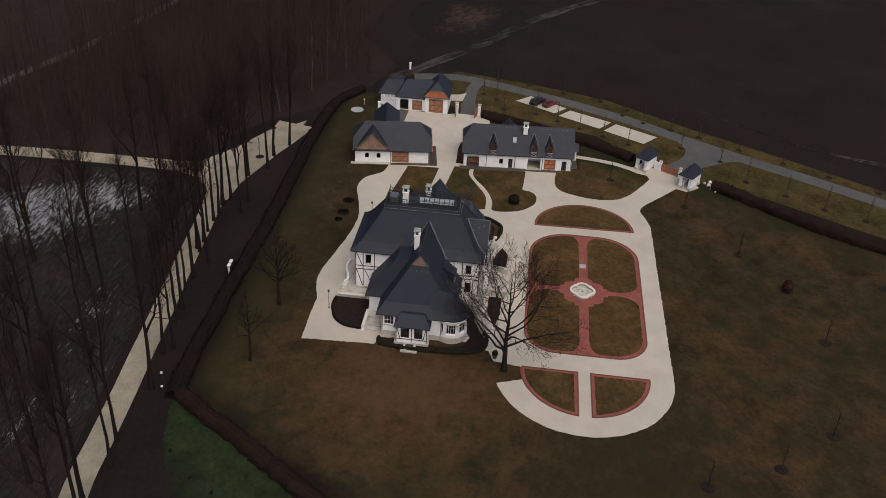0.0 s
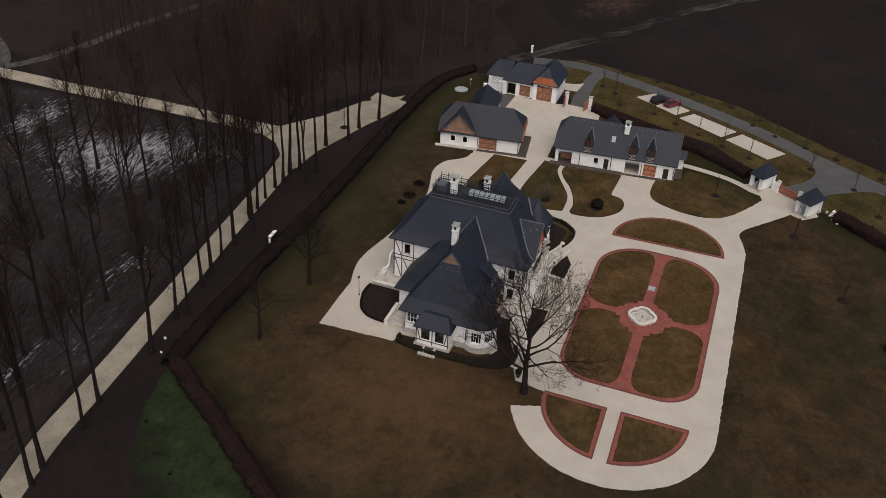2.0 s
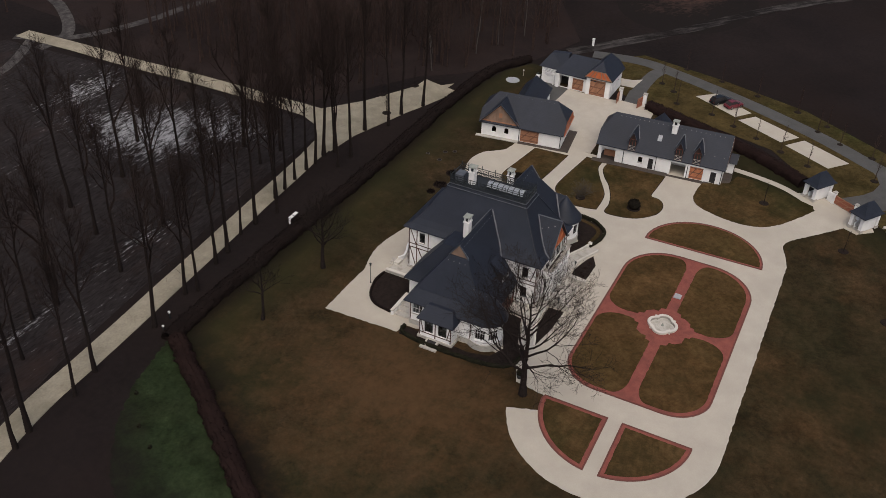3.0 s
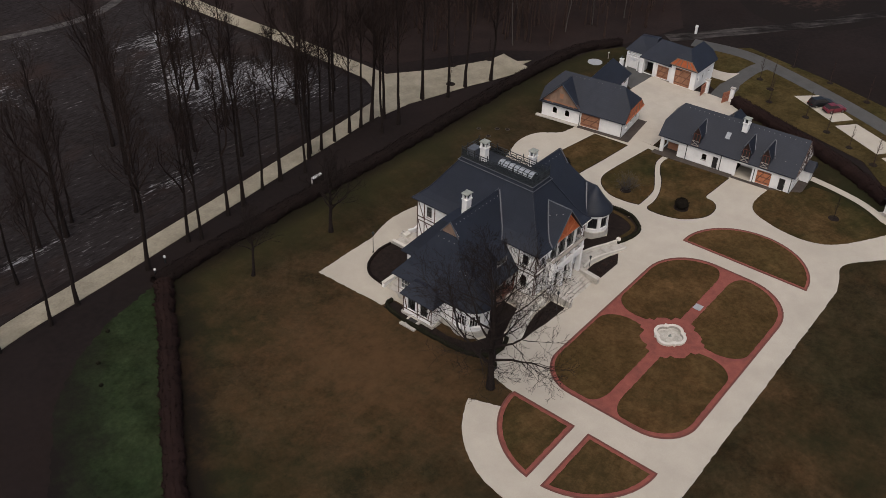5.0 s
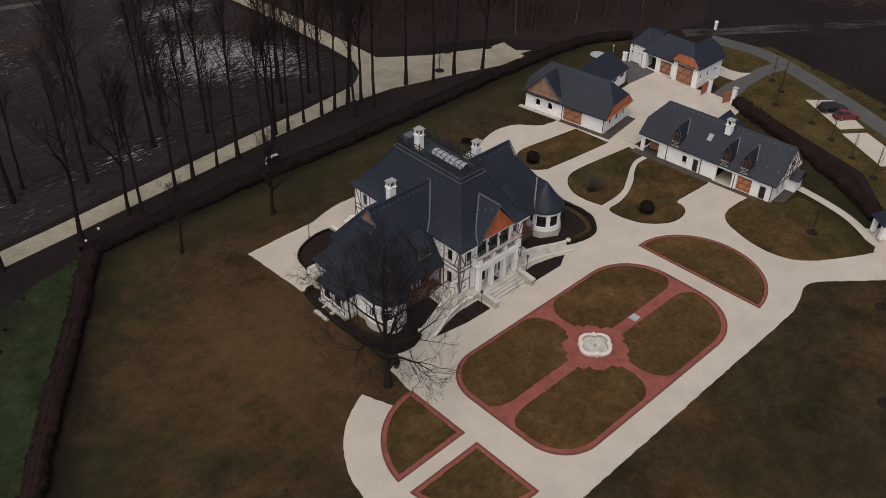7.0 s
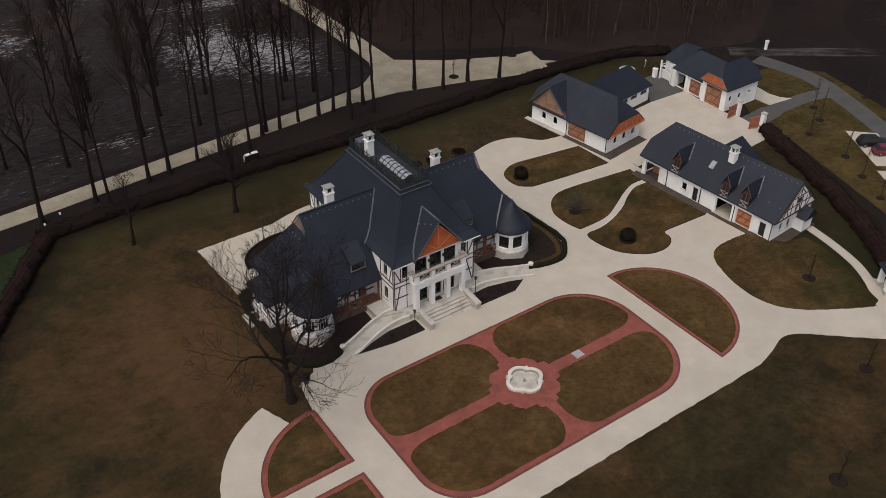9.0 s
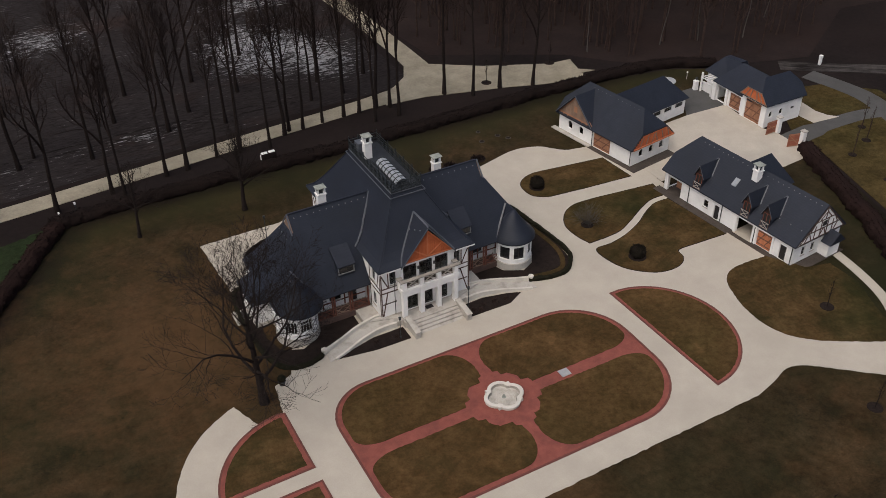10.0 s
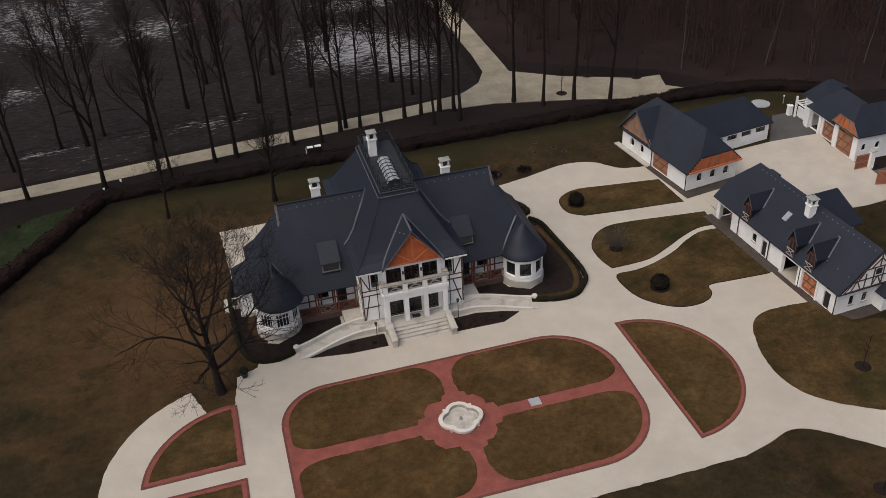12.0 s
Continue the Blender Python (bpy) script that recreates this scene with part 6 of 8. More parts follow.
# ---- outbuildings ----
class Plan:
    """A building's own axes: u along the front, v into the depth."""

    def __init__(self, ox, oy, ux, uy, vx, vy):
        self.o, self.u, self.w = np.array((ox, oy)), np.array((ux, uy)), np.array((vx, vy))
        self.u, self.w = self.u / np.linalg.norm(self.u), self.w / np.linalg.norm(self.w)

    def xy(self, u, v):
        return tuple(self.o + self.u * u + self.w * v)

    def p(self, u, v, z):
        return (*self.xy(u, v), z)

    def wall(self, a, b, z0, z1, t=0.3):
        return Wall(self.xy(*a), self.xy(*b), z0, z1, t)

    def block(self, g, u0, v0, z0, u1, v1, z1):
        return g.loft([[self.p(u0, v0, z0), self.p(u0, v1, z0), self.p(u1, v1, z0), self.p(u1, v0, z0)], [self.p(u0, v0, z1), self.p(u0, v1, z1), self.p(u1, v1, z1), self.p(u1, v0, z1)]])

    def faces(self, g, quads):
        for q in quads:
            g.add([self.p(*c) for c in q], [tuple(range(len(q)))])
        return g


def put_walls(parent, walls, label="white rendered wall"):
    for w in walls:
        g = Geo()
        w.body(g)
        part("wall", g, WHITE, parent, label)


def half_hip_roof(pl_, u0, u1, v0, v1, ze, zr, over=0.5, hip0=None, hip1=None, flare=0.0):
    """Roof along u; hipN = (height where the hip starts, how far in the ridge starts), or None for a full gable."""
    g, vm = Geo(), (v0 + v1) / 2
    a0, a1, b0, b1 = u0 - over, u1 + over, v0 - over, v1 + over
    zl = ze - 0.15

    def end(u, h, inward):
        if h is None:
            return [(u, b0, ze), (u, vm, zr), (u, b1, ze)], (u, vm, zr)
        zh, run = h
        f = (zh - ze) / (zr - ze)
        c0, c1 = b0 + (vm - b0) * f, b1 + (vm - b1) * f
        return [(u, b0, ze), (u, c0, zh), (u, c1, zh), (u, b1, ze)], (u + inward * run, vm, zr)

    e0, r0 = end(a0, hip0, 1)
    e1, r1 = end(a1, hip1, -1)
    front = [e0[0], e0[1]] + ([r0] if hip0 else []) + ([r1] if hip1 else []) + [e1[1], e1[0]]
    back = [e0[-1], e0[-2]] + ([r0] if hip0 else []) + ([r1] if hip1 else []) + [e1[-2], e1[-1]]
    quads = [front[::-1], back]
    if hip0:
        quads.append([e0[1], e0[2], r0])
    if hip1:
        quads.append([e1[2], e1[1], r1])
    quads += [e0, e1[::-1]]
    low = [(a0, b0, zl), (a1, b0, zl), (a1, b1, zl), (a0, b1, zl)]
    quads += [low, [(a0, b0, zl), (a0, b0, ze), (a1, b0, ze), (a1, b0, zl)], [(a0, b1, zl), (a1, b1, zl), (a1, b1, ze), (a0, b1, ze)], [(a0, b0, zl), (a0, b1, zl), (a0, b1, ze), (a0, b0, ze)], [(a1, b0, zl), (a1, b0, ze), (a1, b1, ze), (a1, b1, zl)]]
    pl_.faces(g, quads)
    return g, r0, r1


def end_boards(pl_, parent, u, vs, z0, z1s, mat, thick, n):
    """Upright boards filling a gable end at u; z1s gives the top at each end of vs through the profile function."""
    for k in range(n):
        va, vb = vs[0] + (vs[1] - vs[0]) * k / n, vs[0] + (vs[1] - vs[0]) * (k + 1) / n
        top = min(z1s(va), z1s(vb))
        if top > z0 + 0.1:
            part("board", pl_.block(Geo(), min(u, u + thick), va + 0.01, z0, max(u, u + thick), vb - 0.01, top), mat, parent)


# the barn
bp = Plan(39.9, 30.6, -0.147, 0.989, 0.989, 0.147)
barn = thing("barn", bp.p(8, 4, 0), "white rendered barn with dark slate roof and orange wooden doors", "barn")
BL, BD, BE, BR = 14.75, 7.9, 2.85, 7.3
w1, w2, w3, w4 = bp.wall((BL, 0), (0, 0), 0, BE), bp.wall((0, 0), (0, BD), 0, BE), bp.wall((0, BD), (BL, BD), 0, BE), bp.wall((BL, BD), (BL, 0), 0, BE)
for k in (1.9, 4.2):
    window(w1, barn, k, k + 0.9, 0.95, 2.15, 1, 1, arch=True, surround=False)
door(w1, barn, 7.25, 10.65, 0.05, 2.6, DOORWOOD, 2, "barn_door")
for k in (1.6, 3.7, 5.8):
    window(w2, barn, k, k + 0.9, 0.95, 2.15, 1, 1, arch=True, surround=False)
put_walls(barn, (w1, w2, w3, w4))
part("wall", bp.block(Geo(), 7.85, -0.05, BE - 0.3, 14.75, 0.25, 3.25), WHITE, barn)
g, r0, r1 = half_hip_roof(bp, 0, BL, 0, BD, BE, BR, 0.45, (4.75, 2.4), (4.75, 2.4))
part("roof", g, SLATE, barn, "dark slate half-hipped roof")
sides = lambda v: BE + (BR - BE) * max(0, 1 - abs(v - BD / 2) / (BD / 2 + 0.45))
part("gable_panel", bp.block(Geo(), -0.50, 0.35, BE, -0.46, BD - 0.35, BE + 0.2), ORANGEBEAM, barn)
end_boards(bp, barn, -0.52, (-0.1, BD + 0.1), BE + 0.02, lambda v: min(4.55, sides(v) - 0.15), ORANGE, 0.05, 26)
for k in range(6):
    v = 1.0 + k * 1.2
    part("gable_beam", Geo().beam(bp.p(-0.57, v, BE + 0.05), bp.p(-0.57, v + (0.5 if v < 4 else -0.5), min(4.4, sides(v + (0.5 if v < 4 else -0.5)) - 0.2)), 0.14, 0.06, (bp.u[0], bp.u[1], 0)), PALEBOARD, barn)
part("gable_beam", Geo().beam(bp.p(-0.57, -0.2, BE + 0.05), bp.p(-0.57, BD + 0.2, BE + 0.05), 0.12, 0.2), ORANGEBEAM, barn)
# front cross gable
GC, GW, GT = 11.3, 3.45, 6.85
cg = Geo()
for k in (-1, 1):
    q = [(GC, -0.55, GT), (GC, 3.9, GT), (GC + k * (GW + 0.3), 0.7, 2.95), (GC + k * (GW + 0.3), -0.55, 2.95)]
    hi, lo = [Vector(bp.p(*c)) for c in q], [Vector(bp.p(c[0], c[1], c[2] - 0.18)) for c in q]
    cg.loft([lo, hi] if k < 0 else [lo[::-1], hi[::-1]])
part("cross_roof", cg, SLATE, barn, "slate cross gable roof")
part("gable_wall", Geo().loft([[bp.p(GC - GW + 0.2, -0.1, 3.2), bp.p(GC + GW - 0.2, -0.1, 3.2), bp.p(GC, -0.1, GT - 0.35)], [bp.p(GC - GW + 0.2, 0.2, 3.2), bp.p(GC + GW - 0.2, 0.2, 3.2), bp.p(GC, 0.2, GT - 0.35)]]), PALEBOARD, barn, "weathered boarded gable")
slope = (GT - 3.55) / (GW - 0.2)
for k in range(22):
    u = GC - 3.3 + k * 0.3
    top = GT - 0.55 - abs(u + 0.15 - GC) * slope
    if top > 3.4:
        part("board", bp.block(Geo(), u + 0.01, -0.15, 3.22, u + 0.29, -0.1, top), PALEBOARD, barn)
for a, b in (((GC - GW, 3.2), (GC + GW, 3.2)), ((GC - GW, 3.15), (GC, GT - 0.3)), ((GC + GW, 3.15), (GC, GT - 0.3))):
    part("gable_beam", Geo().beam(bp.p(a[0], -0.2, a[1]), bp.p(b[0], -0.2, b[1]), 0.10, 0.2), DOORWOOD, barn, "brown verge beam")
for u in (-2.4, -1.5, 1.5, 2.4):
    part("bracket", bp.block(Geo(), GC + u - 0.07, -0.3, 2.95, GC + u + 0.07, -0.1, 3.15), DOORWOOD, barn)
part("gable_hatch", bp.block(Geo(), GC - 0.32, -0.19, 4.1, GC + 0.32, -0.14, 5.0), DOORWOOD, barn, "small brown hatch")
for k in (-1, 1):
    part("valley_flashing", Geo().beam(bp.p(GC + k * 0.1, 3.75, GT + 0.02), bp.p(GC + k * (GW + 0.28), 0.75, 3.05), 0.2, 0.06), FLASH, barn, "grey lead valley")
    part("verge_flashing", Geo().beam(bp.p(GC, -0.55, GT + 0.03), bp.p(GC + k * (GW + 0.3), -0.55, 2.98), 0.12, 0.08), FLASH, barn, "grey verge flashing")
snow_guards(barn, bp.p(2.6, 3.6, 6.85), bp.p(11.4, 3.6, 6.85), 0.8, 0.042)
part("downpipe", Geo().tube([bp.p(7.68, -0.08, 2.8), bp.p(7.68, -0.08, 0.1)], [0.06, 0.06], 8), DARKMETAL, barn)
part("downpipe", Geo().tube([bp.p(0.1, -0.08, 2.8), bp.p(0.1, -0.08, 0.1)], [0.06, 0.06], 8), DARKMETAL, barn)
part("footing", bp.block(Geo(), -1.2, -0.9, 0, 7.7, 0.0, 0.07), COBBLE, barn, "dark cobbled strip along the wall")
part("footing", bp.block(Geo(), -1.6, -0.9, 0, 0.0, BD, 0.072), COBBLE, barn)
part("footing", bp.block(Geo(), 7.7, -0.75, 0, 15.6, 0.0, 0.16), STONE, barn, "pale stone footing")
# rear annex
wa = bp.wall((6.3, BD), (6.3, 18.6), 0, 2.6)
for k in range(4):
    window(wa, barn, 1.1 + k * 2.45, 2.75 + k * 2.45, 1.45, 2.2, 2, 1, surround=False)
put_walls(barn, (wa, bp.wall((6.3, 18.6), (11.2, 18.6), 0, 2.6), bp.wall((11.2, 18.6), (11.2, BD), 0, 2.6)))
g = Geo()
bp.faces(g, [[(6.0, 4.0, 2.62), (6.0, 19.1, 2.62), (8.75, 15.6, 6.3), (8.75, 4.0, 6.3)], [(11.5, 4.0, 2.62), (8.75, 4.0, 6.3), (8.75, 15.6, 6.3), (11.5, 19.1, 2.62)], [(6.0, 19.1, 2.62), (11.5, 19.1, 2.62), (8.75, 15.6, 6.3)], [(6.0, 4.0, 2.5), (11.5, 4.0, 2.5), (11.5, 19.1, 2.5), (6.0, 19.1, 2.5)], [(6.0, 4.0, 2.5), (6.0, 19.1, 2.5), (6.0, 19.1, 2.62), (6.0, 4.0, 2.62)], [(6.0, 19.1, 2.5), (11.5, 19.1, 2.5), (11.5, 19.1, 2.62), (6.0, 19.1, 2.62)]])
part("annex_roof", g, SLATE, barn, "dark slate annex roof")

# the long stable range
lp = Plan(42.15, 2.3, -0.084, 0.9965, 0.9965, 0.084)
stable = thing("stable_range", lp.p(11, 3.5, 0), "long white stable range with slate roof and three dormers", "outbuilding")
LL, LD, LE, LR = 21.5, 8.6, 3.05, 7.5
w1, w2, w3, w4 = lp.wall((LL, 0), (0, 0), 0, LE), lp.wall((0, 0), (0, LD), 0, LE), lp.wall((0, LD), (LL, LD), 0, LE), lp.wall((LL, LD), (LL, 0), 0, LE)
F = lambda u: LL - u
door(w1, stable, F(1.95), F(1.0), 0.05, 2.15, DARKDOOR, 1, "door", False)
door(w1, stable, F(5.45), F(3.2), 0.05, 2.4, DOORORANGE, 2, "garage_door")
w1.holes.append((F(8.75), F(6.2), 0.05, 2.45))
door(w1, stable, F(12.6), F(11.75), 0.05, 2.15, DARKDOOR, 1, "door", False)
window(w1, stable, F(14.4), F(13.65), 1.0, 2.05, 1, 2)
w1.holes.append((F(20.9), F(18.45), 0.05, 2.35))
w4.holes.append((LD - 3.2, LD - 0.8, 0.05, 2.35))
window(w2, stable, 1.6, 2.25, 0.9, 2.1, 1, 2)
window(w2, stable, 3.3, 3.95, 0.9, 2.1, 1, 2)
put_walls(stable, (w1, w2, w3, w4))
part("bay_floor", lp.block(Geo(), 5.9, -0.3, 0, 9.0, 3.6, 0.1), GRAVEL, stable, "pale floor of the open bay")
part("bay_floor", lp.block(Geo(), 17.9, 0.0, 0, 21.2, 3.4, 0.12), COBBLE, stable)
part("back_wall", lp.block(Geo(), 5.9, 3.6, 0, 9.0, 3.8, 2.9), WHITE, stable, "white wall inside the open bay")
part("back_wall", lp.block(Geo(), 17.9, 3.4, 0, 21.2, 3.6, 2.9), WHITE, stable, "white wall inside the corner porch")
part("porch_gate", lp.block(Geo(), 18.5, 1.6, 0.1, 20.7, 1.68, 1.3), DOORWOOD, stable, "low red-brown wooden gate")
for u in (3.0, 5.62, 6.05, 8.92):
    part("pilaster", lp.block(Geo(), u - 0.13, -0.14, 0.0, u + 0.13, 0.0, 2.75), WHITE, stable)
part("beam", lp.block(Geo(), 2.9, -0.16, 2.5, 9.05, 0.0, 2.75), WHITE, stable)
g, r0, r1 = half_hip_roof(lp, 0, LL, 0, LD, LE, LR, 0.4, None, (5.0, 1.9))
part("roof", g, SLATE, stable, "long dark slate roof")
# half-timbered end gable
part("gable_wall", Geo().loft([[lp.p(-0.41, 0.0, LE), lp.p(-0.41, LD, LE), lp.p(-0.41, LD / 2, LR - 0.35)], [lp.p(-0.1, 0.0, LE), lp.p(-0.1, LD, LE), lp.p(-0.1, LD / 2, LR - 0.35)]]), WHITE, stable)
tl = [((0.1, LE + 0.08), (LD - 0.1, LE + 0.08)), ((1.3, 4.3), (LD - 1.3, 4.3)), ((2.3, 5.5), (LD - 2.3, 5.5)), ((0.1, LE), (LD / 2, LR - 0.3)), ((LD - 0.1, LE), (LD / 2, LR - 0.3)), ((LD / 2 - 0.6, 4.3), (LD / 2 - 0.6, 5.5)), ((LD / 2 + 0.6, 4.3), (LD / 2 + 0.6, 5.5)), ((LD / 2, 5.5), (LD / 2, LR - 0.4))]
for k in range(5):
    v = 1.0 + k * 1.3
    tl.append(((v, LE), (v + (0.6 if k % 2 == 0 else -0.6), 4.3)))
tl += [((LD / 2 - 1.6, LE), (LD / 2 - 1.6, 5.0)), ((LD / 2 + 1.6, LE), (LD / 2 + 1.6, 5.0)), ((LD / 2 - 0.6, LE), (LD / 2 - 0.6, 4.3)), ((LD / 2 + 0.6, LE), (LD / 2 + 0.6, 4.3)), ((LD / 2 - 1.1, 5.5), (LD / 2, 6.6)), ((LD / 2 + 1.1, 5.5), (LD / 2, 6.6))]
tl += [((1.8, 4.3), (2.6, 5.5)), ((LD - 1.8, 4.3), (LD - 2.6, 5.5))]
for a, b in tl:
    part("timber", Geo().beam(lp.p(-0.44, *a), lp.p(-0.44, *b), 0.14, 0.05, (lp.u[0], lp.u[1], 0)), TIMBER, stable)
part("gable_window", lp.block(Geo(), -0.46, LD / 2 - 0.38, 4.55, -0.40, LD / 2 + 0.38, 5.25), DARKFRAME, stable, "small dark window in the gable")
chimney(stable, 44.5, 12.0, 6.3, 8.75, 0.85, 0.85)
rz = lambda v: LE + (LR - LE) * (v + 0.4) / (LD / 2 + 0.4)
part("roof_window", Geo().loft([[lp.p(11.2, 1.6, rz(1.6)), lp.p(11.9, 1.6, rz(1.6)), lp.p(11.9, 2.4, rz(2.4)), lp.p(11.2, 2.4, rz(2.4))], [lp.p(11.2, 1.55, rz(1.6) + 0.09), lp.p(11.9, 1.55, rz(1.6) + 0.09), lp.p(11.9, 2.35, rz(2.4) + 0.09), lp.p(11.2, 2.35, rz(2.4) + 0.09)]]), SKYPANE, stable, "small pale roof window")
snow_guards(stable, lp.p(0.3, LD / 2 - 0.4, LR - 0.42), lp.p(19.0, LD / 2 - 0.4, LR - 0.42), 0.8, 0.042)
snow_guards(stable, lp.p(0.3, 1.1, 4.55), lp.p(3.6, 1.1, 4.55), 1.1, 0.042)
for u0 in (4.6, 7.7, 15.75):
    dz, de, dw = 6.45, 4.9, 0.82
    back = lambda z: (z - LE) * (LD / 2 + 0.4) / (LR - LE) - 0.4
    dmr = part("dormer", Geo().loft([[lp.p(u0 - 0.6, -0.05, 3.1), lp.p(u0 - 0.6, 2.6, 3.1), lp.p(u0 + 0.6, 2.6, 3.1), lp.p(u0 + 0.6, -0.05, 3.1)], [lp.p(u0 - 0.6, 0.1, de), lp.p(u0 - 0.6, 2.6, de), lp.p(u0 + 0.6, 2.6, de), lp.p(u0 + 0.6, 0.1, de)]]), SLATE, stable, "tall narrow slate dormer with a timber window")
    part("dormer_gable", Geo().loft([[lp.p(u0 - 0.6, 0.08, de), lp.p(u0 + 0.6, 0.08, de), lp.p(u0, 0.08, dz - 0.2)], [lp.p(u0 - 0.6, 0.3, de), lp.p(u0 + 0.6, 0.3, de), lp.p(u0, 0.3, dz - 0.2)]]), REDBOARD, dmr, "dark red-brown boarded gable")
    rf = Geo()
    for k in (-1, 1):
        q = [(u0, -0.28, dz), (u0, back(dz) + 0.1, dz), (u0 + k * dw, back(de - 0.2) + 0.1, de - 0.2), (u0 + k * dw, -0.16, de - 0.2)]
        hi, lo = [Vector(lp.p(*c)) for c in q], [Vector(lp.p(c[0], c[1], c[2] - 0.12)) for c in q]
        rf.loft([lo, hi] if k < 0 else [lo[::-1], hi[::-1]])
    part("dormer_roof", rf, SLATE, dmr, "steep slate dormer roof")
    for k in (-1, 1):
        part("verge_board", Geo().beam(lp.p(u0 + k * (dw + 0.02), -0.17, de - 0.18), lp.p(u0, -0.3, dz + 0.02), 0.06, 0.07), FLASH, dmr, "grey verge flashing")
        part("valley_flashing", Geo().beam(lp.p(u0 + k * 0.06, back(dz), dz + 0.03), lp.p(u0 + k * (dw + 0.03), back(de - 0.2), de - 0.12), 0.13, 0.05), FLASH, dmr, "grey lead valley")
    part("dormer_window", lp.block(Geo(), u0 - 0.4, -0.03, 4.0, u0 + 0.4, 0.12, 5.1), DARKFRAME, dmr, "dark dormer window")
    for a, b in (((-0.55, 3.2), (0.55, 3.9)), ((-0.55, 3.9), (0.55, 3.2)), ((-0.6, 3.95), (0.6, 3.95)), ((-0.6, 3.15), (0.6, 3.15)), ((-0.58, 3.15), (-0.58, 3.95)), ((0.58, 3.15), (0.58, 3.95))):
        part("dormer_rail", Geo().beam(lp.p(u0 + a[0], -0.3, a[1]), lp.p(u0 + b[0], -0.3, b[1]), 0.06, 0.07), PALERAIL if abs(a[0] - b[0]) > 0.5 else TIMBER, dmr)
    for a, b in (((-0.5, 3.95), (-0.5, 5.1)), ((0.5, 3.95), (0.5, 5.1)), ((-0.5, 5.1), (0.5, 5.1)), ((0.0, 3.95), (0.0, 5.1))):
        part("dormer_frame", Geo().beam(lp.p(u0 + a[0], -0.05, a[1]), lp.p(u0 + b[0], -0.05, b[1]), 0.08, 0.08), REDWOOD, dmr, "red-brown window frame")
    part("dormer_sill", lp.block(Geo(), u0 - 0.7, -0.36, 3.02, u0 + 0.7, 0.1, 3.12), TIMBER, dmr)
# rear wings of the range and the end porch
g = Geo()
lp.faces(g, [[(9.6, 4.4, 3.0), (9.6, 11.6, 3.0), (12.5, 9.4, 6.75), (12.5, 4.4, 6.75)], [(15.4, 4.4, 3.0), (12.5, 4.4, 6.75), (12.5, 9.4, 6.75), (15.4, 11.6, 3.0)], [(9.6, 11.6, 3.0), (15.4, 11.6, 3.0), (12.5, 9.4, 6.75)], [(9.6, 4.4, 2.9), (15.4, 4.4, 2.9), (15.4, 11.6, 2.9), (9.6, 11.6, 2.9)], [(9.6, 11.6, 2.9), (15.4, 11.6, 2.9), (15.4, 11.6, 3.0), (9.6, 11.6, 3.0)]])
part("rear_roof", g, SLATE, stable, "slate roof of a rear wing")
put_walls(stable, (lp.wall((10.1, LD), (10.1, 10.7), 0, 3.0), lp.wall((10.1, 10.7), (14.9, 10.7), 0, 3.0), lp.wall((14.9, 10.7), (14.9, LD), 0, 3.0)))
part("rear_dormer", Geo().loft([[lp.p(19.0, 4.2, 5.0), lp.p(19.0, 6.6, 5.0), lp.p(20.6, 6.6, 5.0), lp.p(20.6, 4.2, 5.0)], [lp.p(19.0, 4.2, 6.3), lp.p(19.0, 6.8, 5.7), lp.p(20.6, 6.8, 5.7), lp.p(20.6, 4.2, 6.3)]]), SLATE, stable)
part("end_porch", lp.block(Geo(), -1.4, 4.9, 0, 0.0, 7.0, 2.1), WHITE, stable, "small white end porch")
part("end_porch_roof", Geo().loft([[lp.p(-1.8, 4.5, 2.1), lp.p(-1.8, 7.4, 2.1), lp.p(-0.35, 7.4, 2.1), lp.p(-0.35, 4.5, 2.1)], [lp.p(-1.8, 5.85, 3.4), lp.p(-1.8, 6.05, 3.4), lp.p(-0.35, 6.05, 3.4), lp.p(-0.35, 5.85, 3.4)]]), SLATE, stable)
for u in (0.12, 5.84, 11.3, 17.0):
    part("downpipe", Geo().tube([lp.p(u, -0.1, 2.95), lp.p(u, -0.1, 0.1)], [0.06, 0.06], 8), DARKMETAL, stable)
part("footing", lp.block(Geo(), -1.2, -1.5, 0, 3.0, 0.0, 0.09), COBBLE, stable, "dark cobbled strip along the wall")
part("footing", lp.block(Geo(), 3.0, -0.9, 0, 9.2, 0.0, 0.092), COBBLE, stable)
part("footing", lp.block(Geo(), 9.2, -1.3, 0, 22.3, 0.0, 0.115), COBBLE, stable)
part("footing", lp.block(Geo(), -1.5, 0.0, 0, 0.0, 8.0, 0.088), COBBLE, stable)

# the garage
gp = Plan(64.35, 29.75, 0.0, 1.0, 1.0, 0.0)
garage = thing("garage", (66.5, 35, 0), "white garage building with big orange-brown doors", "garage")
w1 = gp.wall((5.0, 0), (0, 0), 0, 3.9)
door(w1, garage, 0.8, 4.0, 0.05, 3.4, DOORWOOD, 2, "garage_door")
w2 = gp.wall((0, 0), (0, 7.4), 0, 3.9)
for k in (0.8, 2.9):
    window(w2, garage, k, k + 0.7, 1.5, 2.5, 1, 1, arch=True, surround=False)
window(w2, garage, 5.2, 6.0, 1.9, 2.3, 1, 1, surround=False)
w3 = gp.wall((11.3, 0.5), (5.0, 0.5), 0, 3.1)
door(w3, garage, 3.3, 5.6, 0.05, 2.5, DOORWOOD, 2, "garage_door")
w3.holes.append((0.6, 2.7, 0.05, 2.5))
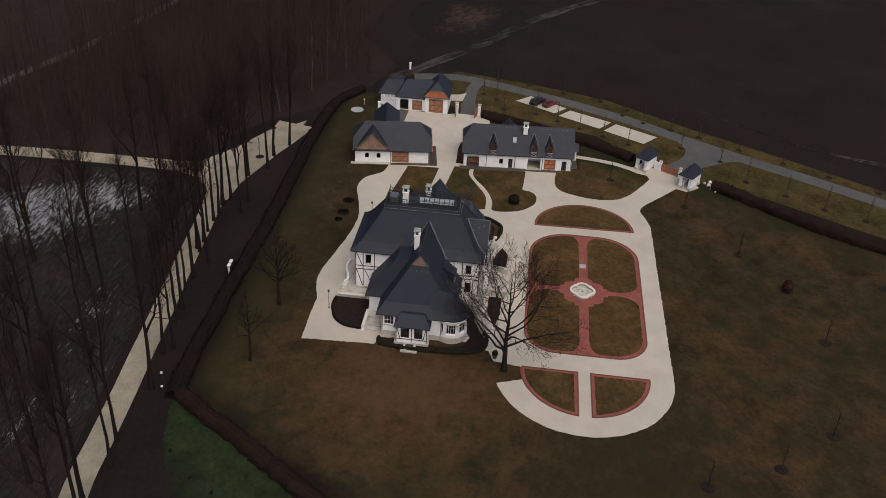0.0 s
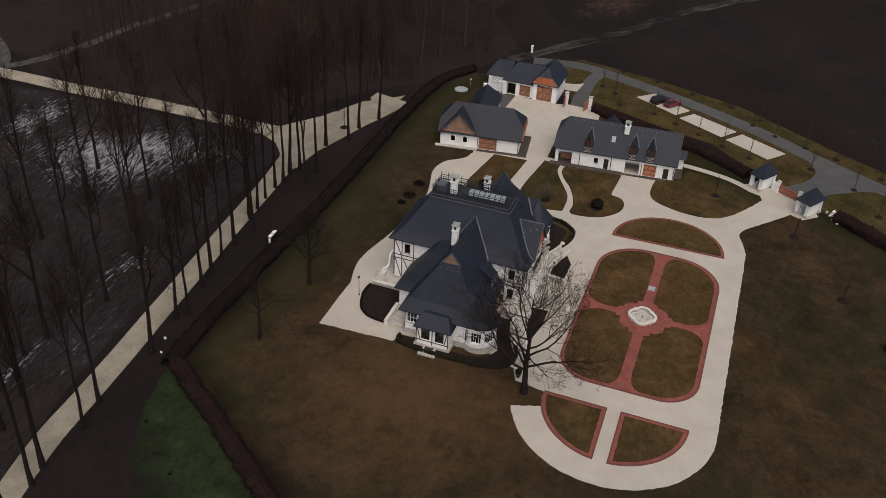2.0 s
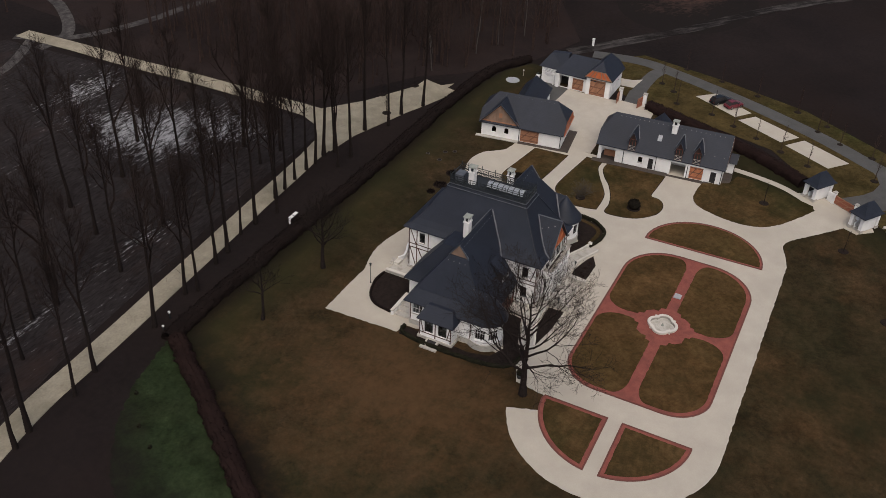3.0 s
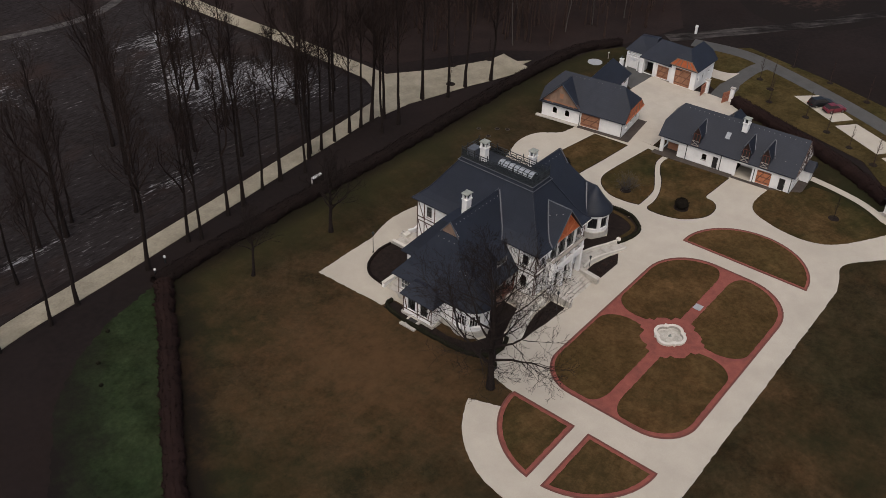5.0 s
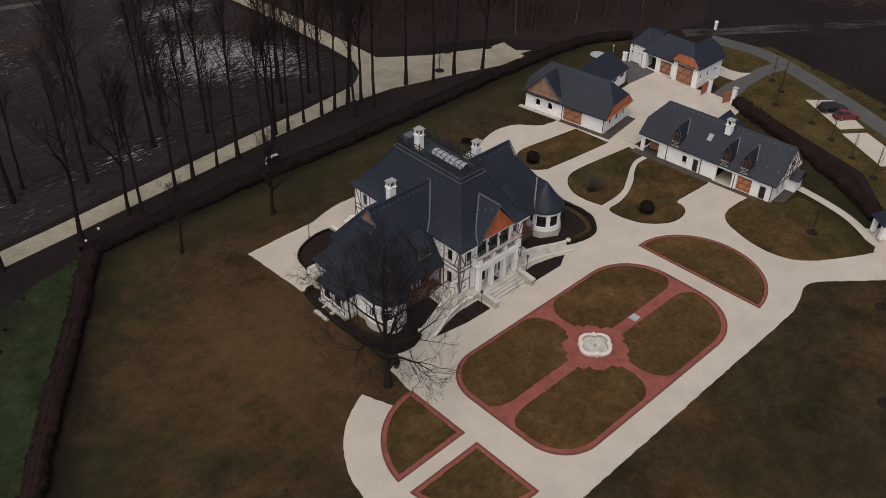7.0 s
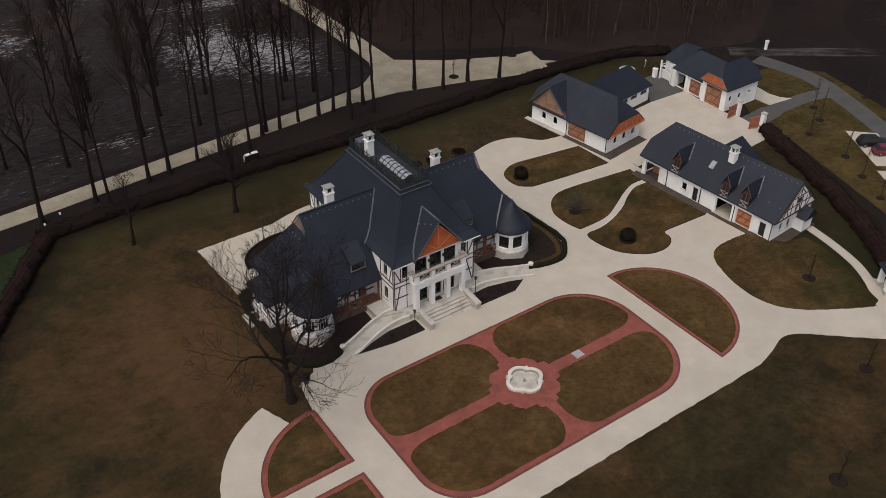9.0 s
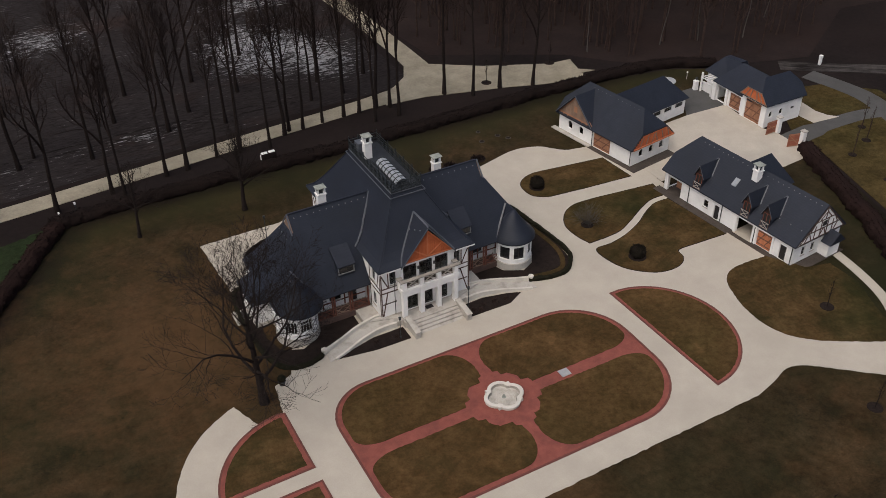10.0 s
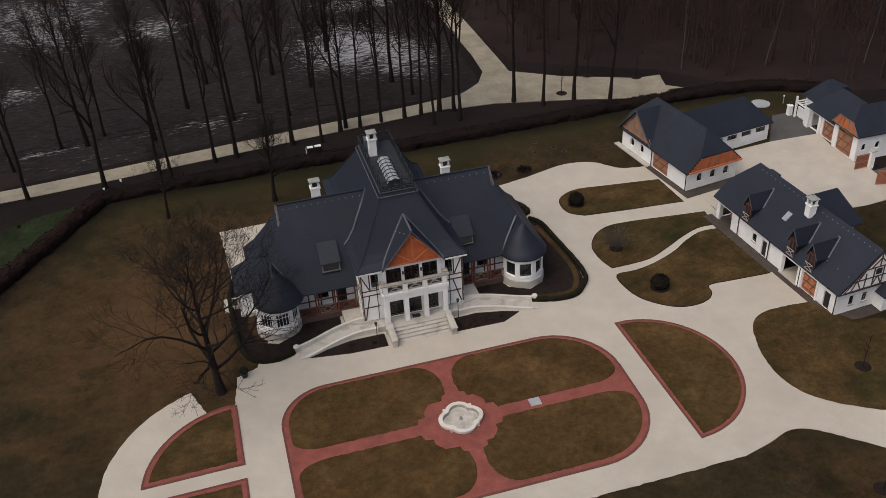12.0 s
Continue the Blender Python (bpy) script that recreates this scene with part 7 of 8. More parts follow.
put_walls(garage, (w1, w2, w3, gp.wall((11.3, 7.4), (11.3, 0.5), 0, 3.1), gp.wall((0, 7.4), (11.3, 7.4), 0, 3.1), gp.wall((5.0, 0.8), (5.0, 0.0), 2.0, 3.9)))
part("back_wall", gp.block(Geo(), 8.3, 2.5, 0, 11.1, 2.7, 2.9), INTERIOR, garage)
# right block: ridge runs back from the yard with a half hip at either end
HX, HT, HR = 2.5, 5.4, 7.0
g = Geo()
gp.faces(g, [[(-0.4, -0.4, 3.85), (-0.4, 7.8, 3.85), (1.0, 7.8, HT), (HX, 6.3, HR), (HX, 1.4, HR), (1.0, -0.4, HT)], [(5.4, -0.4, 3.85), (4.0, -0.4, HT), (HX, 1.4, HR), (HX, 6.3, HR), (4.0, 7.8, HT), (5.4, 7.8, 3.85)], [(1.0, -0.4, HT), (HX, 1.4, HR), (4.0, -0.4, HT)], [(1.0, 7.8, HT), (4.0, 7.8, HT), (HX, 6.3, HR)], [(-0.4, 7.8, 3.85), (5.4, 7.8, 3.85), (4.0, 7.8, HT), (1.0, 7.8, HT)], [(-0.4, -0.4, 3.7), (5.4, -0.4, 3.7), (5.4, 7.8, 3.7), (-0.4, 7.8, 3.7)], [(-0.4, -0.4, 3.7), (-0.4, 7.8, 3.7), (-0.4, 7.8, 3.85), (-0.4, -0.4, 3.85)]])
part("roof", g, SLATE, garage, "dark slate half-hipped roof")
part("gable_wall", Geo().loft([[gp.p(-0.2, -0.30, 3.85), gp.p(5.2, -0.30, 3.85), gp.p(4.0, -0.30, HT - 0.06), gp.p(1.0, -0.30, HT - 0.06)], [gp.p(-0.2, 0.2, 3.85), gp.p(5.2, 0.2, 3.85), gp.p(4.0, 0.2, HT - 0.06), gp.p(1.0, 0.2, HT - 0.06)]]), ORANGE, garage, "orange boarded half gable")
for a, b in (((-0.3, 3.88), (5.3, 3.88)), ((-0.2, 3.85), (1.05, 5.35)), ((5.2, 3.85), (3.95, 5.35)), ((0.95, 5.35), (4.05, 5.35)), ((1.8, 3.95), (2.1, 5.3)), ((3.2, 3.95), (2.9, 5.3)), ((0.8, 3.95), (1.6, 5.2)), ((4.2, 3.95), (3.4, 5.2))):
    part("gable_beam", Geo().beam(gp.p(a[0], -0.35, a[1]), gp.p(b[0], -0.35, b[1]), 0.10, 0.14), PALEBOARD, garage)
g = Geo()
gp.faces(g, [[(3.0, 0.1, 3.1), (3.0, 4.0, 6.0), (9.6, 4.0, 6.0), (11.7, 0.1, 3.1)], [(3.0, 7.9, 3.1), (11.7, 7.9, 3.1), (9.6, 4.0, 6.0), (3.0, 4.0, 6.0)], [(11.7, 0.1, 3.1), (9.6, 4.0, 6.0), (11.7, 7.9, 3.1)], [(3.0, 0.1, 2.95), (11.7, 0.1, 2.95), (11.7, 7.9, 2.95), (3.0, 7.9, 2.95)], [(3.0, 0.1, 2.95), (11.7, 0.1, 2.95), (11.7, 0.1, 3.1), (3.0, 0.1, 3.1)]])
part("side_roof", g, SLATE, garage, "slate roof over the smaller bays")
part("shed_roof", Geo().loft([[gp.p(10.5, 2.2, 2.6), gp.p(16.0, 2.2, 2.6), gp.p(16.0, 7.8, 2.6), gp.p(10.5, 7.8, 2.6)], [gp.p(10.5, 4.6, 5.6), gp.p(14.2, 4.6, 5.2), gp.p(14.2, 5.6, 5.2), gp.p(10.5, 5.6, 5.6)]]), SLATE, garage, "slate roof of the rear shed")
part("wall", gp.block(Geo(), 11.3, 2.6, 0, 15.4, 7.4, 2.65), WHITE, garage)
part("pilaster", gp.block(Geo(), 10.75, 0.0, 0, 11.5, 0.5, 2.95), WHITE, garage)
part("pilaster", gp.block(Geo(), 8.3, 0.2, 0, 8.75, 0.5, 2.95), WHITE, garage)
per = thing("pergola", gp.p(14.2, 1.4, 0), "white posts and beams of a small pergola", "pergola")
for u, v in ((12.0, 0.4), (14.4, 0.4)):
    part("post", gp.block(Geo(), u - 0.12, v - 0.12, 0, u + 0.12, v + 0.12, 2.5 if u < 14 else 3.3), WHITE, per)
part("low_wall", gp.block(Geo(), 11.6, 0.9, 0, 14.6, 1.15, 1.5), WHITE, per)
for k in range(5):
    part("rafter", gp.block(Geo(), 11.7 + k * 0.65, 0.2, 2.45, 11.82 + k * 0.65, 2.6, 2.6), WHITE, per)
part("beam", gp.block(Geo(), 11.6, 0.3, 2.33, 14.6, 0.45, 2.45), WHITE, per)
snow_guards(garage, gp.p(2.1, 1.9, 6.4), gp.p(2.1, 6.0, 6.4), 0.8, 0.042)

# yard gate: open orange leaves on stone posts
yg = thing("yard_gate", (64.8, 26.5, 0), "open orange wooden yard gate between white posts", "gate")
for (x, y), h in (((65.3, 27.7), 2.5), ((65.0, 22.7), 2.6)):
    part("post", Geo().box(x - 0.32, y - 0.32, 0, x + 0.32, y + 0.32, h), WHITE, yg, "white rendered gate post")
    part("cap", Geo().box(x - 0.40, y - 0.40, h, x + 0.40, y + 0.40, h + 0.14), STONE, yg)
for (xa, ya), (xb, yb) in (((65.0, 27.85), (63.0, 27.75)), ((64.9, 23.1), (63.1, 23.6))):
    lf = part("gate_leaf", Geo().beam((xa, ya, 1.15), (xb, yb, 1.15), 0.07, 2.0), GATEWOOD, yg, "red-brown boarded gate leaf")
    for z in (0.25, 1.15, 2.05):
        part("rail", Geo().beam((xa, ya, z), (xb, yb, z), 0.13, 0.13), DOORWOOD, lf)
    part("brace", Geo().beam((xa, ya, 0.3), (xb, yb, 2.0), 0.13, 0.10), DOORWOOD, lf)


def pavilion(cx, cy, name_label):
    p = Plan(cx, cy, -0.55, -0.835, 0.835, -0.55)
    o = thing("gate_pavilion", (cx, cy, 0), name_label, "gatehouse", "gate pavilions")
    A, B, H = 0.95, 1.75, 2.75
    part("floor", p.block(Geo(), -A - 0.1, -B - 0.1, 0, A + 0.1, B + 0.1, 0.14), STONE, o)
    for su in (-1, 1):
        for sv in (-1, 1):
            part("pillar", p.block(Geo(), su * A - 0.28, sv * B - 0.28, 0.1, su * A + 0.28, sv * B + 0.28, H), WHITE, o, "white square pillar")
            part("pillar_base", p.block(Geo(), su * A - 0.36, sv * B - 0.36, 0.05, su * A + 0.36, sv * B + 0.36, 0.5), STONE, o)
    part("back_wall", p.block(Geo(), -A, 0.3, 0.1, A, 0.5, H), WHITE, o)
    part("side_wall", p.block(Geo(), -A + 0.3, -B + 0.4, 0.1, -A + 0.5, B, 1.0), WHITE, o)
    part("side_wall", p.block(Geo(), A - 0.1, -B + 0.3, 0.1, A + 0.1, B, H), WHITE, o)
    part("inner_door", p.block(Geo(), -0.45, 0.22, 0.15, 0.45, 0.3, 2.2), DARKDOOR, o)
    part("beam", p.block(Geo(), -A - 0.3, -B - 0.3, H - 0.3, A + 0.3, B + 0.3, H), WHITE, o)
    e = lambda a, b, z: [p.p(-a, -b, z), p.p(-a, b, z), p.p(a, b, z), p.p(a, -b, z)]
    part("roof", Geo().loft([e(A + 0.62, B + 0.62, H - 0.02), e(A + 0.62, B + 0.62, H + 0.12), e(A + 0.25, B + 0.25, H + 0.45), e(0.04, 0.75, 4.85)]), SLATE, o, "steep slate hip roof")
    return p


pavilion(47.0, -12.8, "white gate pavilion with a steep dark slate hip roof")
pavilion(40.9, -20.9, "white gate pavilion with a slate roof beside the rubble heap")
eg = thing("entrance_gate", (44.6, -17.8, 0), "closed reddish wooden entrance gate between white walls", "gate")
ga_, gb_ = np.array((46.1, -15.6)), np.array((43.7, -19.3))
gd = (gb_ - ga_) / np.linalg.norm(gb_ - ga_)
for q in (ga_, gb_):
    part("post", Geo().beam((*q, 0), (*q, 2.1), 0.5, 0.5, (gd[0], gd[1], 0)), WHITE, eg, "white gate post")
    part("cap", Geo().beam((*q, 2.1), (*q, 2.25), 0.62, 0.62, (gd[0], gd[1], 0)), STONE, eg)
for a, b in ((ga_ + gd * 0.25, (ga_ + gb_) / 2 - gd * 0.02), ((ga_ + gb_) / 2 + gd * 0.02, gb_ - gd * 0.25)):
    lf = part("gate_leaf", Geo().beam((*a, 0.95), (*b, 0.95), 0.06, 1.5), GATEWOOD, eg, "reddish boarded gate leaf")
    for z in (0.3, 1.0, 1.62):
        part("rail", Geo().beam((*a, z), (*b, z), 0.12, 0.12), DOORWOOD, lf)
    part("brace", Geo().beam((*a, 0.35), (*b, 1.6), 0.12, 0.12), DOORWOOD, lf)
part("side_wall", Geo().beam((46.9, -14.6, 0.85), (*ga_, 0.85), 0.3, 1.7), WHITE, eg)
part("side_wall", Geo().beam((*gb_, 0.85), (42.4, -20.3, 0.85), 0.3, 1.7), WHITE, eg)


# ---- hedges and bushes ----
def lumpy_strip(pts, width, height, seed, step=0.4, spikes=90, z0=0.0):
    """A hedge along a line: an uneven swept body with many small twigs and leaves standing out of it."""
    rng = np.random.default_rng(seed)
    line, out = np.array(pts, float), []
    for a, b in zip(line, line[1:]):
        n = max(1, int(np.linalg.norm(b - a) / step))
        out += [a + (b - a) * i / n for i in range(n)]
    out.append(line[-1])
    line = np.array(out)
    g, prof = Geo(), [(-0.5, 0.0), (-0.54, 0.35), (-0.50, 0.75), (-0.30, 0.98), (0.0, 1.03), (0.30, 0.98), (0.50, 0.75), (0.54, 0.35), (0.5, 0.0)]
    verts, faces = [], []
    for i, p in enumerate(line):
        d = line[min(i + 1, len(line) - 1)] - line[max(i - 1, 0)]
        d = d / (np.linalg.norm(d) + 1e-9)
        nrm = np.array((-d[1], d[0]))
        sway = 0.10 * width * noise.noise(Vector((p[0] * 0.35, p[1] * 0.35, seed)))
        for u, v in prof:
            k = 0.86 + 0.22 * noise.noise(Vector((p[0] * 1.1 + u * 3, p[1] * 1.1, v * 2.5 + seed))) + 0.10 * rng.normal()
            q = p + nrm * (u * width * k + sway)
            verts.append((q[0], q[1], z0 + max(0.0, v * height * (1 + 0.16 * noise.noise(Vector((p[0] * 0.6, p[1] * 0.6, seed + 9))) + 0.05 * rng.normal()))))
    m = len(prof)
    for i in range(len(line) - 1):
        for j in range(m - 1):
            a = i * m + j
            faces.append((a, a + 1, a + m + 1, a + m))
    faces += [tuple(range(m)), tuple(range((len(line) - 1) * m, len(line) * m))[::-1]]
    g.add(verts, faces)
    n = int(len(line) * spikes)
    idx = rng.integers(0, len(verts), n)
    base = np.array(verts)[idx]
    for b in base:
        if b[2] < z0 + 0.1:
            continue
        t = b + rng.normal(0, min(0.15, 0.09 * width), 3) * (1, 1, 0.8) + (0, 0, min(0.10, 0.06 * width))
        s = rng.normal(0, 0.028, 3)
        g.add([b - s, b + s, t], [(0, 1, 2)])
    return g


solo("beech_hedge", lumpy_strip(smooth_line([(-35.0, 55.6), (-24, 56.0), (-8, 55.9), (8, 55.5), (24, 55.6), (40, 56.0), (50, 55.9), (58, 55.7), (66, 54.4), (73.5, 50.5)], 4), 2.4, 1.15, 3), HEDGE, (0, 55, 0), "long brown beech hedge along the track", "hedge", "estate hedges", "stuff", smooth=True)
solo("beech_hedge", lumpy_strip([(-34.4, 54.7), (-41.6, 44.3), (-48.6, 34.5), (-56, 23.9), (-68, 6.7), (-82, -13.4)], 2.4, 1.35, 5), HEDGERED, (-50, 33, 0), "dark brown hedge closing the lawn", "hedge", "estate hedges", "stuff", smooth=True)
solo("beech_hedge", lumpy_strip(smooth_line([(64.6, 21.8), (60.6, 11), (57.4, 3.0), (52.8, -5.5), (49.4, -10.4)], 4), 2.7, 1.45, 7), HEDGERED, (58, 5, 0), "russet hedge behind the stable range", "hedge", "estate hedges", "stuff", smooth=True)
solo("beech_hedge", lumpy_strip(smooth_line([(40.6, -25.6), (35.0, -33.4), (29.6, -40.4), (25.4, -47.2), (21.2, -55.5), (10, -76), (0, -98)], 4), 2.6, 1.6, 9), HEDGERED, (28, -42, 0), "dark brown hedge beside the road verge", "hedge", "estate hedges", "stuff", smooth=True)
for k, pts in enumerate((
    smooth_line([(-17.3, 30.6), (-18.6, 30.2), (-19.3, 26), (-19.2, 20.5), (-18.7, 17), (-17.4, 15.0), (-15.2, 14.6), (-13.6, 15.2)], 4),
    smooth_line([(13.0, 15.4), (15.6, 14.6), (18.0, 14.7), (19.9, 16.6), (20.4, 18.4), (20.4, 21.0), (20.0, 24.8), (19.5, 29.6), (18.4, 31.1)], 4),
    smooth_line([(17.2, 31.9), (18.9, 32.6), (18.9, 33.8), (17.7, 36.2), (16.7, 37.5)], 4),
    smooth_line([(-8.2, 39.0), (-10.6, 39.1), (-13.4, 38.2), (-15.1, 36.4), (-15.6, 33.8)], 4),
)):
    low = k == 3
    solo("box_hedge", lumpy_strip(pts, 0.4 if low else 0.55, 0.32 if low else 0.5, 20 + k, 0.3, 12, 0.05), HEDGE if low else BOXHEDGE, (*pts[0], 0), "low clipped dark border hedge along a planting bed", "hedge", "border hedges", "stuff")


def bush(x, y, r, seed, label, mat=None, squash=0.85, mulch=0.0):
    o = thing("bush", (x, y, 0.1), label, "bush", "garden bushes")
    rng = np.random.default_rng(seed)
    g, n, m = Geo(), 12, 18
    rings = []
    for i in range(n + 1):
        th = math.pi * (0.02 + 0.96 * i / n)
        ring = []
        for j in range(m):
            ph = 2 * math.pi * j / m
            k = r * (1 + 0.10 * noise.noise(Vector((math.sin(th) * math.cos(ph) * 3, math.sin(th) * math.sin(ph) * 3, math.cos(th) * 3 + seed))) + 0.03 * rng.normal())
            ring.append((x + k * math.sin(th) * math.cos(ph), y + k * math.sin(th) * math.sin(ph), 0.08 + r * squash * 0.95 - k * squash * math.cos(th)))
        rings.append(ring)
    g.loft(rings)
    pts = [p for ring in rings for p in ring]
    for i in rng.integers(0, len(pts), 900):
        b = np.array(pts[i])
        t = b + (b - (x, y, r * 0.8)) * 0.12 + rng.normal(0, 0.08, 3)
        s = rng.normal(0, 0.04, 3)
        g.add([b - s, b + s, t], [(0, 1, 2)])
    part("foliage", g, mat or BUSH, o)
    if mulch:
        part("mulch", Geo().round(x, y, [(0.0, mulch), (0.15, mulch * 0.95), (0.17, mulch * 0.6)], 18), BEDSOIL, o, "ring of dark mulch")
    return o


bush(27.3, 12.9, 0.95, 1, "clipped round dark evergreen bush on the lawn island", mulch=1.15)
bush(25.4, 32.5, 0.95, 2, "clipped round dark evergreen bush beside the drive", mulch=1.1)


def low_shrub(x, y, r, seed, label):
    """A flat mound of thin dark twigs."""
    o = thing("low_shrub", (x, y, 0.0), label, "shrub", "low shrubs")
    rng = np.random.default_rng(seed)
    g = Geo()
    for k in range(420):
        az, d = rng.uniform(0, 6.28), r * math.sqrt(rng.random()) * 0.8
        b = np.array((x + d * math.cos(az), y + d * math.sin(az), 0.0))
        out = np.array((math.cos(az) * d / r, math.sin(az) * d / r, 0.0)) * 0.35
        t = b + out + rng.normal(0, 0.10, 3) * (1, 1, 0) + (0, 0, rng.uniform(0.2, 0.6) * (1.1 - 0.6 * d / r))
        w = rng.normal(0, 0.03, 3) * (1, 1, 0.2)
        g.add([b - w, b + w, t], [(0, 1, 2)])
    part("twigs", g, HEDGE, o)
    part("mulch", Geo().round(x, y, [(0.0, r), (0.04, r * 0.85), (0.06, r * 0.4)], 18), BEDSOIL, o, "flat dark disc under the twigs")
    return o


low_shrub(22.3, 43.3, 1.15, 3, "low dark twiggy shrub behind the house")
low_shrub(17.9, 43.4, 1.2, 4, "low dark twiggy shrub on the rear lawn")
low_shrub(15.2, 43.7, 0.7, 6, "small dark twiggy shrub on the rear lawn")


# ---- trees ----
def limb(g, start, way, length, radius, depth, rng, lift, spread, kids, sides):
    """One branch and, to the given depth, its children."""
    pts, p, d = [Vector(start)], Vector(start), Vector(way).normalized()
    segs = 6 if depth > 1 else (4 if depth == 1 else 2)
    for i in range(segs):
        d = (d + Vector(rng.normal(0, 0.17, 3)) + Vector((0, 0, lift * (4 / segs)))).normalized()
        p = p + d * (length / segs)
        pts.append(p.copy())
    radii = [max(0.012, radius * (1 - 0.82 * i / segs)) for i in range(segs + 1)]
    rings = []
    for i, q in enumerate(pts):
        t = (pts[min(i + 1, segs)] - pts[max(i - 1, 0)]).normalized()
        s = t.cross(Vector((0.31, 0.85, 0.42))).normalized()
        u = s.cross(t)
        rings.append([q + radii[i] * (math.cos(2 * math.pi * j / sides) * s + math.sin(2 * math.pi * j / sides) * u) for j in range(sides)])
    g.loft(rings, False, False)
    if depth <= 0:
        return
    n = kids[depth - 1]
    for k in range(n):
        f = 0.28 + 0.70 * (k + rng.random()) / n
        i = min(segs - 1, int(f * segs))
        q = pts[i].lerp(pts[i + 1], f * segs - i)
        t = (pts[i + 1] - pts[i]).normalized()
        side = Vector(rng.normal(0, 1, 3))
        side = (side - t * side.dot(t)).normalized()
        limb(g, q, t * 0.75 + side * spread, length * (0.62 - 0.25 * f) * (0.8 + 0.4 * rng.random()), max(0.014, radius * (1 - 0.75 * f) * 0.55), depth - 1, rng, lift, spread, kids, 3)


def bare_tree(seed, height, radius, first, branches, reach, rise, kids, depth=2, lean=0.02, lift=0.09, spread=0.75, forks=0):
    """Trunk and crown of a leafless tree at the origin."""
    rng = np.random.default_rng(seed)
    trunk, crown = Geo(), Geo()
    n, pts = 9, []
    x = y = 0.0
    for i in range(n + 1):
        pts.append(Vector((x, y, height * i / n)))
        x += height / n * rng.normal(lean, 0.035)
        y += height / n * rng.normal(0, 0.035)
    trunk.tube(pts, [radius * (1.35 if i == 0 else 1) * (1 - 0.93 * i / n) + 0.012 for i in range(n + 1)], 8)
    for k in range(forks):
        f = first * (0.8 + 0.35 * k)
        i = min(n - 1, int(f * n))
        az = rng.uniform(0, 6.28)
        limb(crown, pts[i].lerp(pts[i + 1], f * n - i), (0.15 * math.cos(az), 0.15 * math.sin(az), 1.0), height * (0.93 - f), radius * 0.62, depth, rng, 0.10, spread, kids[:-1] + (kids[-1] + 5,), 6)
    for k in range(branches):
        f = first + (0.97 - first) * (k + 0.5 * rng.random()) / branches
        i = min(n - 1, int(f * n))
        q = pts[i].lerp(pts[i + 1], f * n - i)
        az = 2.4 * k + rng.normal(0, 0.35)
        el = rise + 0.45 * (f - first) / (1 - first) + rng.normal(0, 0.1)
        way = (math.cos(az) * math.cos(el), math.sin(az) * math.cos(el), math.sin(el))
        limb(crown, q, way, reach * height * (1.05 - 0.72 * f) * (0.8 + 0.4 * rng.random()), radius * (1 - 0.88 * f) * 0.55 + 0.01, depth, rng, lift, spread, kids, 5)
    return trunk, crown


def tree(name, at, seed, label, category, group, mat, **how):
    t, c = bare_tree(seed, **how)
    o = thing(name, at, label, category, group)
    for g in (t, c):
        g.v = [(x + at[0], y + at[1], z + at[2]) for x, y, z in g.v]
    part("trunk", t, mat, o)
    part("crown", c, BARKRED if name == "track_tree" else mat, o, "bare branches and twigs")
    return o


def plant(proto, x, y, turn, scale=1.0, z=0.0):
    m = copy_thing(proto, pose(x, y, z, 0, 0, turn))
    m.scale = (scale, scale, scale)
    return m


tree("old_tree", (-21.5, 11.7, -0.02), 41, "large spreading bare tree beside the house", "tree", "lawn trees", BARKOLD, height=16.0, radius=0.42, first=0.18, branches=20, reach=0.76, rise=0.38, kids=(4, 6, 8), depth=3, lean=-0.01, lift=0.075, spread=0.72)
tree("lawn_tree", (-11.5, 47.3, -0.02), 12, "bare young tree on the rear lawn", "tree", "lawn trees", BARK, height=11.5, radius=0.30, first=0.30, branches=24, reach=0.50, rise=0.6, kids=(6, 6), depth=2, lift=0.10)
tree("lawn_tree", (-25.4, 47.8, -0.02), 13, "slender bare tree on the rear lawn", "tree", "lawn trees", BARK, height=10.2, radius=0.21, first=0.34, branches=18, reach=0.44, rise=0.65, kids=(5, 5), depth=2, lift=0.10)
ALDERS = [tree("track_tree", (px, py, -0.06), 50 + k, "tall bare alder with a dark slender trunk", "tree", "trees along the track", BARK, height=h, radius=r, first=f, branches=b, reach=rc, rise=1.08, kids=(6, 8), depth=2, lift=0.12, spread=0.55, forks=fk) for k, (px, py, h, r, f, b, rc, fk) in enumerate(((-33.6, 59.1, 25.0, 0.30, 0.46, 18, 0.32, 1), (-18.3, 61.2, 23.5, 0.25, 0.52, 17, 0.31, 1), (-6.9, 62.6, 26.0, 0.30, 0.46, 19, 0.32, 0), (3.7, 64.6, 22.5, 0.23, 0.50, 16, 0.30, 0), (18.5, 64.5, 24.5, 0.26, 0.48, 18, 0.31, 1)))]
rt = random.Random(5)
ROW = [(-62, 57.7), (-57.5, 58.1), (-54.9, 58.8), (-48.1, 58.6), (-43.8, 59.6), (-26.1, 60.3), (-24.6, 59.3), (-15.2, 61.5), (-10.5, 62.7), (0.6, 64.2), (1.6, 65.0), (7.1, 65.0), (10.8, 65.2), (13.4, 65.1), (14.4, 61.2), (16.4, 65.4), (18.5, 61.2), (28.2, 64.2), (32.0, 61.4), (37.2, 61.6), (42.5, 59.8), (-2.7, 61.6)]
